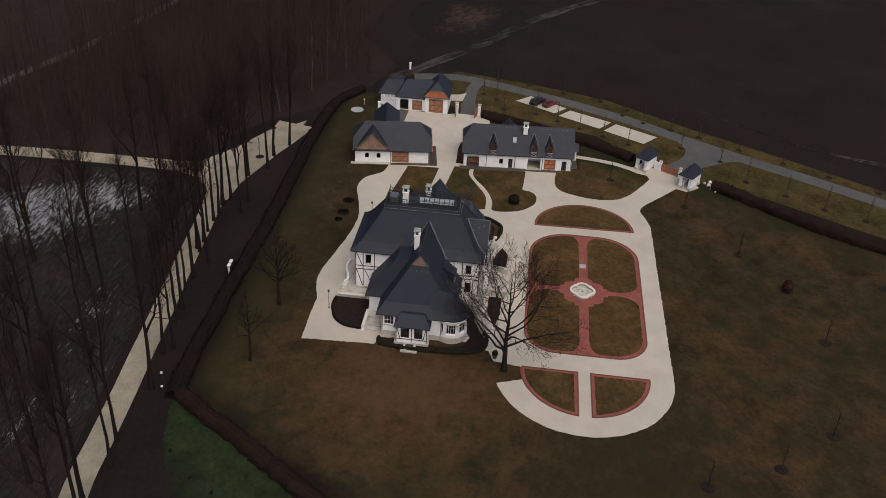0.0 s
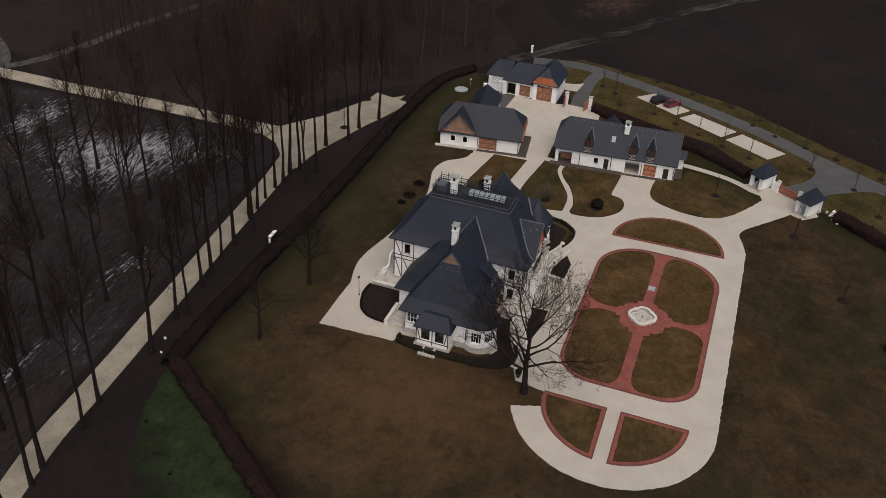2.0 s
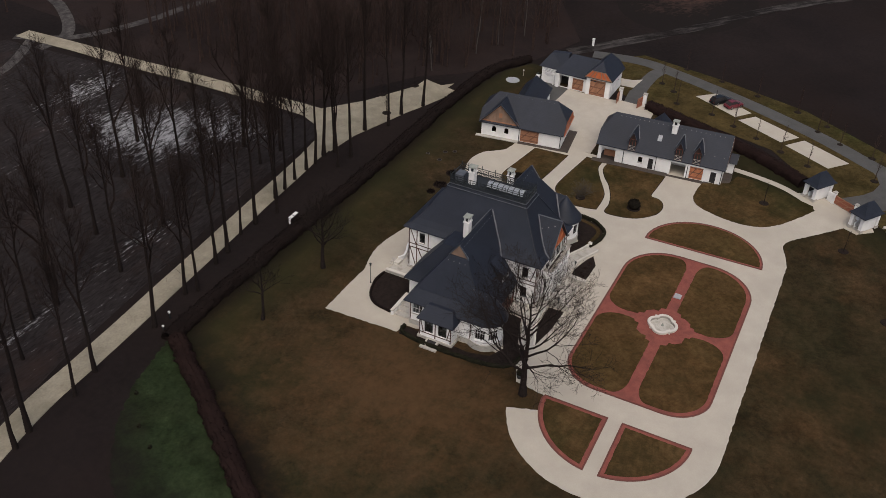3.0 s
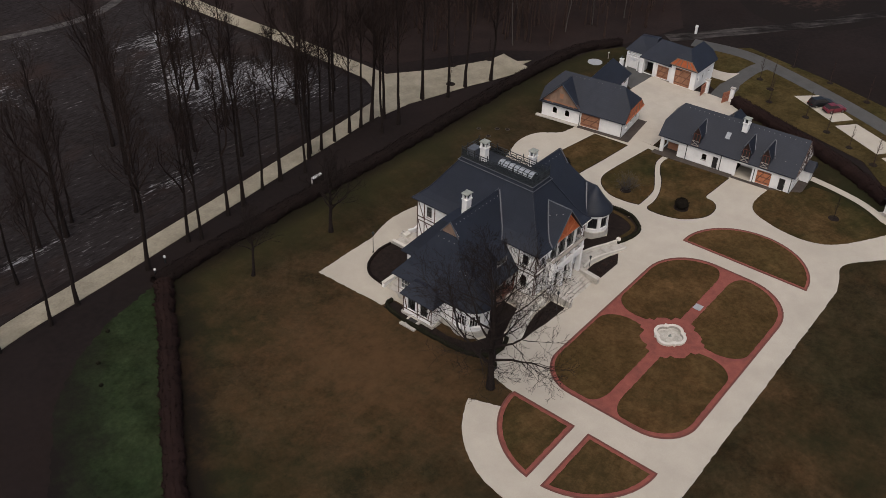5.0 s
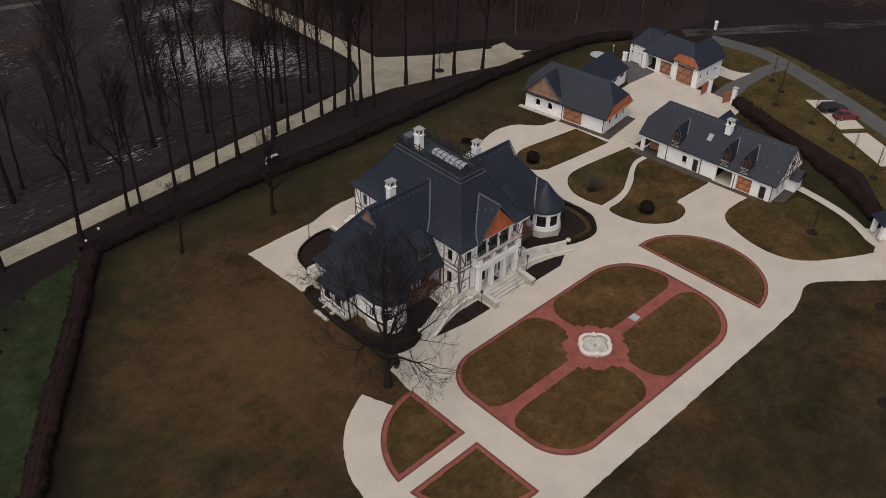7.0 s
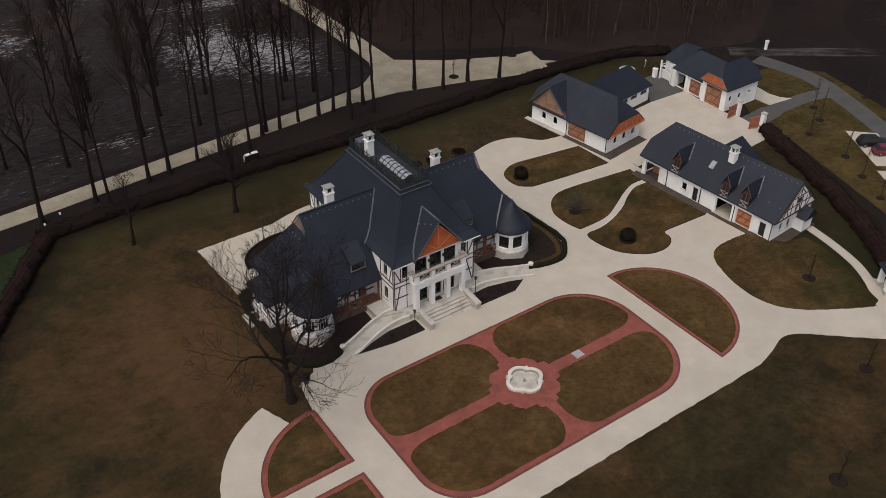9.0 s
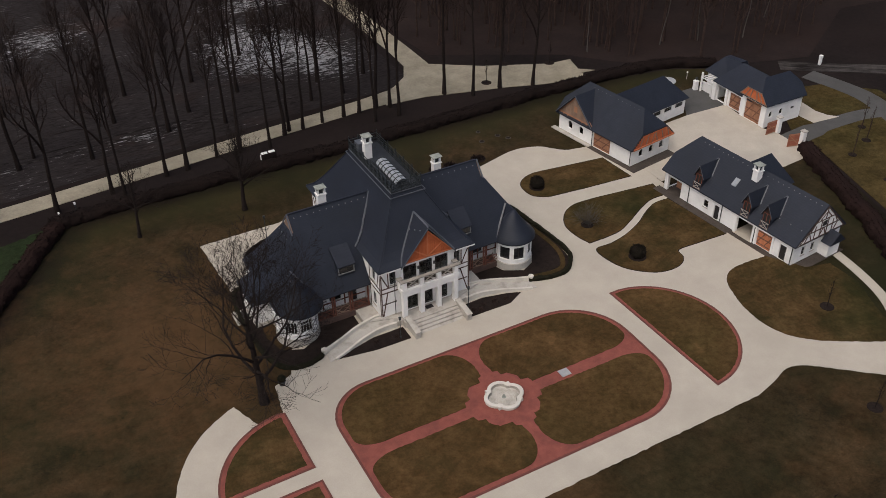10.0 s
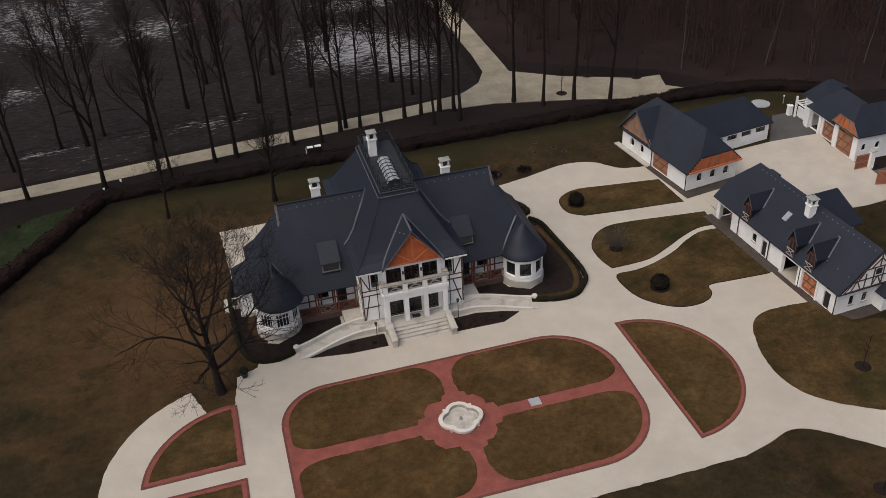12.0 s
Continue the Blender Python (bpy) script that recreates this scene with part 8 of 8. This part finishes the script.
FIELD = [(-6, 72.5), (8.5, 73), (-1, 82), (-10, 79), (14, 72.8), (-52, 67), (-46.5, 68.9), (-40.2, 74.0), (-36.4, 73.5), (-26.5, 71.5), (-14.5, 74.1), (-34.0, 76.0), (-17.6, 90), (-6.5, 89.6), (-21.2, 81.2), (-57, 88), (-36, 92), (-66, 80), (12, 79), (20, 78), (4, 96), (-60, 106), (-60, 70), (-72, 68)]
for k, (x, y) in enumerate(ROW + FIELD):
    plant(ALDERS[k % 5], x, y, rt.uniform(0, 360), rt.uniform(0.82, 1.08), -0.06)

# saplings with mulch rings
sap = tree("sapling", (16.5, -27.0, 0.0), 71, "thin staked sapling in a ring of dark mulch", "sapling", "lawn saplings", BARKOLD, height=4.2, radius=0.05, first=0.32, branches=11, reach=0.30, rise=0.9, kids=(3, 3), depth=1, lift=0.10)
part("mulch", Geo().round(16.5, -27.0, [(0.0, 0.9), (0.05, 0.86), (0.07, 0.5)], 18), BEDSOIL, sap, "dark mulch ring")
for x, y, s in ((-6.8, -36.6, 1.1), (-27.8, -33.0, 1.05), (-35.2, -24.8, 1.0), (-39.8, -15.0, 1.1), (32.0, -19.2, 0.9), (-12, -52, 1.0), (-30, -50, 1.1), (10, -50, 1.0)):
    plant(sap, x, y, rt.uniform(0, 360), s)
plant(sap, 40.0, -5.5, 40, 0.9, 0.1)
rsap = tree("sapling", (68.6, 10.1, 0.0), 72, "young bare roadside tree in the verge", "sapling", "roadside saplings", WOODTWIG, height=5.0, radius=0.06, first=0.35, branches=12, reach=0.24, rise=1.0, kids=(3, 3), depth=1, lift=0.12)
part("mulch", Geo().round(68.6, 10.1, [(0.0, 0.65), (0.05, 0.6), (0.06, 0.3)], 16), BEDSOIL, rsap, "dark mulch ring")
for x, y in ((65.8, 5.3), (63.0, 0.4), (60.0, -4.6), (57.1, -9.8), (74.9, 19.4), (69.8, 17.4), (68.8, -13.8), (66.2, -19.7), (57.6, -21.0), (52.8, -28.6), (44.6, -32.6), (40.2, -39.6), (63.7, -25.4), (59.2, -33.4), (54.5, -41.7), (72.0, -9.3), (75.2, -10.6), (78.7, -4.5), (82, 4), (85.2, 12), (87.4, 20), (50, -50), (45, -58.5), (36, -46), (33, -53), (40, -67), (77.6, 22.6)):
    plant(rsap, x, y, rt.uniform(0, 360), rt.uniform(0.85, 1.1))
bush(6.5, -33.4, 0.85, 12, "young beech shrub with dry russet leaves on the lawn", RUSSET, 1.15, 0.9)
shrub = thing("bare_shrub", (26.0, 21.6, 0.1), "twiggy leafless shrub on the lawn island", "shrub")
gsh = Geo()
rsh = np.random.default_rng(8)
for k in range(34):
    az, el = rsh.uniform(0, 6.28), rsh.uniform(0.75, 1.4)
    limb(gsh, (26.0, 21.6, 0.1), (math.cos(az) * math.cos(el), math.sin(az) * math.cos(el), math.sin(el)), rsh.uniform(1.9, 3.0), 0.03, 1, rsh, 0.03, 0.6, (5,), 3)
part("stems", gsh, BARKPALE, shrub)
part("mulch", Geo().round(26.0, 21.6, [(0.05, 0.85), (0.16, 0.8), (0.2, 0.45)], 18), BEDSOIL, shrub, "dark mulch ring")
for k, (x, y) in enumerate(((42.6, 69.0), (49.6, 65.4), (36.2, 64.2))):
    plant(sap, x, y, 40 * k, 1.0, 0.0)

# woodland behind: many bare trees in one piece
def woodland(name, spots, protos, mat, label, seed):
    rng = np.random.default_rng(seed)
    V, Fc, n0 = [], [], 0
    arrays = []
    for t, c in protos:
        t.add(c.v, c.f)
        arrays.append((np.array(t.v), t.f))
    for x, y in spots:
        v, f = arrays[rng.integers(len(arrays))]
        a, s = rng.uniform(0, 6.28), rng.uniform(0.7, 1.2)
        q = np.stack([s * (v[:, 0] * math.cos(a) - v[:, 1] * math.sin(a)) + x, s * (v[:, 0] * math.sin(a) + v[:, 1] * math.cos(a)) + y, s * v[:, 2] - 0.1], 1)
        V.append(q)
        Fc += [tuple(i + n0 for i in face) for face in f]
        n0 += len(v)
    V = np.concatenate(V)
    me = bpy.data.meshes.new(name)
    me.from_pydata(V.tolist(), [], Fc)
    me.materials.append(mat)
    return tagged(new(name, me), label, "woodland", "", "stuff")


WOOD = [(33.5, 82), (40, 76), (54, 68.5), (60, 62), (74, 53), (88, 48.5), (112, 60), (170, 52), (196, 104), (128, 112), (60, 126), (36, 131)]


def inside(x, y, poly):
    hit = False
    for (xa, ya), (xb, yb) in zip(poly, poly[1:] + poly[:1]):
        if (ya > y) != (yb > y) and x < (xb - xa) * (y - ya) / (yb - ya) + xa:
            hit = not hit
    return hit


rw = random.Random(11)
spots = []
while len(spots) < 620:
    x, y = rw.uniform(30, 200), rw.uniform(46, 135)
    if inside(x, y, WOOD):
        spots.append((x, y))
far = []
while len(far) < 420:
    x, y = rw.uniform(-160, 260), rw.uniform(125, 330)
    if (y > 150 or x > 60) and not (x < 30 and y < 200):
        far.append((x, y))
thin = dict(branches=15, reach=0.34, rise=0.75, kids=(5,), depth=1, lift=0.12, spread=0.7)
woodland("bare_woodland", spots, [bare_tree(90 + k, height=15 + 2 * k, radius=0.15, first=0.25 + 0.04 * k, **thin) for k in range(4)], WOODTWIG, "dense bare russet-brown woodland behind the estate", 4)
woodland("far_woodland", far, [bare_tree(95 + k, height=16 + 2 * k, radius=0.16, first=0.3, **thin) for k in range(3)], WOODTWIG, "far bare woodland beyond the fields", 6)
pale = tree("pale_tree", (71.0, 62.0, -0.05), 120, "leaning pale-barked tree at the wood's edge", "tree", "pale trees", BARKPALE, height=17, radius=0.10, first=0.5, branches=8, reach=0.28, rise=0.9, kids=(3,), depth=1, lean=0.16, lift=0.1)
for x, y, a in ((58, 66, 60), (78, 60, 200), (86, 57, 20), (66, 70, 130), (96, 62, 300)):
    plant(pale, x, y, a, 0.9, -0.05)

# streaky wet furrows of the west field, with paler frost patches
solo("west_field", Geo().prism([(25.5, 70.5), (26.0, 84), (25.5, 120), (24, 150), (-30, 172), (-150, 172), (-150, 70), (-95, 51.5), (-70, 59.4), (-44, 64.6), (-20, 67.2), (0, 69.6)][::-1], -0.3, -0.044), FURROWS, (0, 0, 0), "dark ploughed field with wet furrows and frost patches", "field", kind="structure")
solo("scrub_patch", Geo().add([(130 + 24 * math.cos(2 * math.pi * i / 28), 31 + 17 * math.sin(2 * math.pi * i / 28), -0.03) for i in range(28)], [tuple(range(28))]), SCRUB, (0, 0, 0), "reddish bare scrub ground beside the dirt track", "ground", kind="structure")

# ---- cars ----
def car(cx, cy, heading, paint, label, length=4.5, width=1.8, height=1.5, boxy=0.0):
    o = thing("car", (cx, cy, 0.05), label, "car", "parked cars")
    c, s = math.cos(radians(heading)), math.sin(radians(heading))
    P = lambda x, y, z: (cx + c * x - s * y, cy + s * x + c * y, 0.05 + z)
    L, W2 = length / 2, width / 2

    def section(x, w, z0, z1):
        return [P(x, -w, z0), P(x, w, z0), P(x, w, z0 + (z1 - z0) * 0.7), P(x, w * 0.9, z1), P(x, -w * 0.9, z1), P(x, -w, z0 + (z1 - z0) * 0.7)]

    part("body", Geo().loft([section(-L, W2 * 0.82, 0.38, 0.72), section(-L + 0.18, W2 * 0.95, 0.25, 0.86), section(-L + 0.7, W2, 0.2, 0.93), section(0, W2, 0.2, 0.92), section(L - 1.3, W2, 0.2, 0.90), section(L - 0.35, W2 * 0.94, 0.24, 0.76), section(L, W2 * 0.8, 0.36, 0.62)]), paint, o)
    x0, x1, x2, x3 = -L + 0.25 - boxy * 0.1, -L + 0.75 - boxy * 0.3, L - 2.05, L - 1.25
    lo = [P(x0, -W2 * 0.88, 0.86), P(x3, -W2 * 0.88, 0.86), P(x3, W2 * 0.88, 0.86), P(x0, W2 * 0.88, 0.86)]
    hi = [P(x1, -W2 * 0.68, height - 0.06), P(x2, -W2 * 0.68, height - 0.06), P(x2, W2 * 0.68, height - 0.06), P(x1, W2 * 0.68, height - 0.06)]
    part("windows", Geo().loft([lo, hi]), DARKFRAME, o, "dark glazed cabin")
    part("roof", Geo().loft([[P(x1 - 0.04, -W2 * 0.7, height - 0.07), P(x2 + 0.04, -W2 * 0.7, height - 0.07), P(x2 + 0.04, W2 * 0.7, height - 0.07), P(x1 - 0.04, W2 * 0.7, height - 0.07)], [P(x1 + 0.1, -W2 * 0.6, height), P(x2 - 0.1, -W2 * 0.6, height), P(x2 - 0.1, W2 * 0.6, height), P(x1 + 0.1, W2 * 0.6, height)]]), paint, o)
    for sx in (-1, 1):
        for sy in (-1, 1):
            x, y = sx * (L - 0.85), sy * (W2 - 0.1)
            ring = lambda r, yy: [P(x + r * math.cos(2 * math.pi * k / 14), yy, 0.31 + r * math.sin(2 * math.pi * k / 14)) for k in range(14)]
            wh = part("wheel", Geo().loft([ring(0.31, y - 0.1), ring(0.31, y + 0.1)]), RUBBER, o)
            part("rim", Geo().loft([ring(0.19, y + sy * 0.09), ring(0.19, y + sy * 0.115)]), CHROME, wh)
        part("lamp", Geo().loft([[P(-L - 0.01, sx * W2 * 0.62 - 0.16, 0.58), P(-L - 0.01, sx * W2 * 0.62 + 0.16, 0.58), P(-L - 0.01, sx * W2 * 0.62 + 0.16, 0.7), P(-L - 0.01, sx * W2 * 0.62 - 0.16, 0.7)], [P(-L + 0.15, sx * W2 * 0.62 - 0.16, 0.58), P(-L + 0.15, sx * W2 * 0.62 + 0.16, 0.58), P(-L + 0.15, sx * W2 * 0.62 + 0.16, 0.7), P(-L + 0.15, sx * W2 * 0.62 - 0.16, 0.7)]]), REDLAMP, o, "red tail lamp")
        part("headlamp", Geo().loft([[P(L - 0.1, sx * W2 * 0.6 - 0.18, 0.5), P(L - 0.1, sx * W2 * 0.6 + 0.18, 0.5), P(L - 0.1, sx * W2 * 0.6 + 0.18, 0.62), P(L - 0.1, sx * W2 * 0.6 - 0.18, 0.62)], [P(L + 0.01, sx * W2 * 0.6 - 0.15, 0.5), P(L + 0.01, sx * W2 * 0.6 + 0.15, 0.5), P(L + 0.01, sx * W2 * 0.6 + 0.15, 0.6), P(L + 0.01, sx * W2 * 0.6 - 0.15, 0.6)]]), PLATE, o, "clear headlamp")
    part("bumper", Geo().loft([section(-L - 0.06, W2 * 0.8, 0.26, 0.42), section(-L + 0.15, W2 * 0.9, 0.24, 0.44)]), RUBBER, o)
    return o


car(74.9, 9.9, -35, CARBLACK, "black estate car parked on the pale bay", 4.7, 1.85, 1.52, 1.0)
car(74.2, 7.2, -35, CARRED, "red hatchback parked beside the black car", 4.0, 1.75, 1.48)

# ---- small things ----
for x, y, h in ((4.3, 14.7, 2.6), (-4.9, 13.7, 2.6), (16.8, 37.9, 3.0), (-11.2, 39.5, 3.0)):
    o = thing("lamp_post", (x, y, 0.04), "slim dark garden lamp post", "lamp post", "garden lamps")
    part("post", Geo().tube([(x, y, 0.04), (x, y, h)], [0.05, 0.035], 8), DARKMETAL, o)
    part("foot", Geo().round(x, y, [(0.04, 0.12), (0.14, 0.11), (0.3, 0.06)], 10), DARKMETAL, o)
    part("lantern", Geo().round(x, y, [(h, 0.05), (h + 0.05, 0.13), (h + 0.32, 0.16), (h + 0.36, 0.19), (h + 0.5, 0.03)], 8), DARKMETAL, o, "small dark lantern")
o = thing("planter", (-19.0, 13.2, 0.04), "dark pot with a small clipped shrub at the drive corner", "planter")
part("pot", Geo().round(-19.0, 13.2, [(0.04, 0.28), (0.5, 0.38), (0.56, 0.42), (0.6, 0.36)], 14), DARKMETAL, o)
gp_ = Geo().round(-19.0, 13.2, [(0.56, 0.2), (0.75, 0.42), (1.0, 0.46), (1.2, 0.34), (1.32, 0.08)], 12)
part("shrub", gp_, BOXHEDGE, o)
o = thing("covered_shelter", (-4.4, 57.5, 0), "dark box shelter with two white roof slabs beside the hedge", "shelter")
part("box", Geo().box(-5.5, 56.9, 0, -3.3, 57.65, 1.75), BARK, o)
part("end_panel", Geo().box(-5.6, 57.0, 0.5, -5.52, 57.3, 1.75), WHITE, o, "narrow white end panel")
part("roof_slab", Geo().box(-5.4, 57.0, 1.75, -4.55, 57.5, 1.86), WHITE, o, "white roof slab")
part("roof_slab", Geo().box(-4.3, 57.05, 1.75, -3.4, 57.55, 1.86), WHITE, o, "white roof slab")
for x, y, h, r in ((-31.3, 58.5, 1.2, 0.07), (-33.6, 57.6, 0.8, 0.07), (89.0, 41.7, 1.7, 0.2)):
    o = thing("marker_post", (x, y, 0), "small post with a white head in the grass", "post", "marker posts")
    part("shaft", Geo().box(x - r, y - r, 0, x + r, y + r, h * 0.75), DARKMETAL if r < 0.1 else WHITE, o)
    part("head", Geo().box(x - r - 0.05, y - r - 0.05, h * 0.75, x + r + 0.05, y + r + 0.05, h), WHITE, o, "white head")
o = thing("gate_pier", (64.4, 45.0, 0), "white rendered pier with a dark lantern beside the asphalt yard", "gate pier")
part("shaft", Geo().loft([[(64.4 + q * sx, 45.0 + q * sy, z) for sx, sy in ((-1, -1), (1, -1), (1, 1), (-1, 1))] for q, z in ((0.36, 0.0), (0.32, 0.1), (0.30, 1.45), (0.38, 1.48), (0.38, 1.58), (0.14, 1.68))]), WHITE, o)
part("lantern", Geo().round(64.4, 45.0, [(1.66, 0.05), (1.74, 0.14), (2.02, 0.17), (2.08, 0.2), (2.22, 0.03)], 8), DARKMETAL, o, "dark lantern")
o = thing("path_light", (65.8, 48.7, 0), "slim pale path light in the grass", "path light")
part("post", Geo().round(65.8, 48.7, [(0.0, 0.09), (0.04, 0.06), (1.05, 0.05)], 8), PALERAIL, o)
part("head", Geo().round(65.8, 48.7, [(1.05, 0.06), (1.12, 0.13), (1.3, 0.13), (1.36, 0.03)], 8), WHITE, o, "white lamp head")
solo("tank_cover", Geo().round(62.6, 49.7, [(0, 1.4), (0.07, 1.4), (0.10, 1.32)], 28), COVERGREY, (62.6, 49.7, 0), "round white concrete tank cover on the grass", "cover")
for x, y, r in ((25.4, 47.4, 0.42), (28.4, 47.8, 0.42), (29.4, 46.4, 0.4), (26.4, 50.2, 0.35)):
    o = thing("manhole_cover", (x, y, 0), "small round pale manhole ring in the lawn", "manhole cover", "manhole covers")
    part("ring", Geo().round(x, y, [(0.0, r), (0.05, r), (0.06, r - 0.03)], 16), DIRT, o)
    part("lid", Geo().round(x, y, [(0.05, r - 0.1), (0.07, r - 0.1)], 16), BEDSOIL, o, "dark lid")
rk = np.random.default_rng(3)
for k in range(26):
    f = k / 25
    x, y = 42.0 - 3.2 * f + rk.normal(0, 0.35), -24.4 - 3.0 * f + rk.normal(0, 0.35)
    r = rk.uniform(0.15, 0.38)
    n = 7
    rings = [[(x + r * q * (1 + 0.2 * rk.normal()) * math.cos(2 * math.pi * j / n), y + r * q * (1 + 0.2 * rk.normal()) * math.sin(2 * math.pi * j / n), r * zz + 0.25 * (1 - f) * rk.random()) for j in range(n)] for q, zz in ((0.8, 0.0), (1.0, 0.5), (0.55, 1.1))]
    solo("rubble_stone", Geo().loft(rings), STONE if k % 3 else WHITE, (x, y, 0), "rough pale stone in a heap by the gate", "stone", "rubble heap")


def dry_plant(x, y, r, seed):
    """A loose tuft of thin dry stems."""
    rng, g = np.random.default_rng(seed), Geo()
    for k in range(110):
        az, el = rng.uniform(0, 6.28), rng.uniform(0.35, 1.5)
        b = np.array((x + 0.3 * r * rng.normal(), y + 0.3 * r * rng.normal(), 0.1))
        t = b + r * rng.uniform(0.5, 1.0) * np.array((math.cos(az) * math.cos(el), math.sin(az) * math.cos(el), math.sin(el)))
        w = rng.normal(0, 0.012, 3)
        g.add([b - w, b + w, t], [(0, 1, 2)])
    solo("dry_plant", g, WOODTWIG, (x, y, 0.1), "dry tufted perennial in the bed by the stairs", "plant", "bed plants")


for k, (x, y, r) in enumerate(((4.5, 13.7, 0.5), (5.3, 13.5, 0.55), (5.9, 14.1, 0.5), (7.4, 14.0, 0.6), (8.8, 13.8, 0.45), (-5.2, 14.0, 0.45), (-7.6, 14.3, 0.5))):
    dry_plant(x, y, r, 70 + k)
for x, y in ((-48.4, 48.4), (-50.3, 45.1), (-44.4, 52.4), (-59.8, 31.6)):
    solo("grass_tuft", lumpy_strip([(x - 0.18, y), (x + 0.18, y + 0.1)], 0.42, 0.35, int(abs(x)), 0.12, 20), BOXHEDGE, (x, y, 0), "dark tuft in the green strip outside the hedge", "tuft", "dark tufts", "stuff")
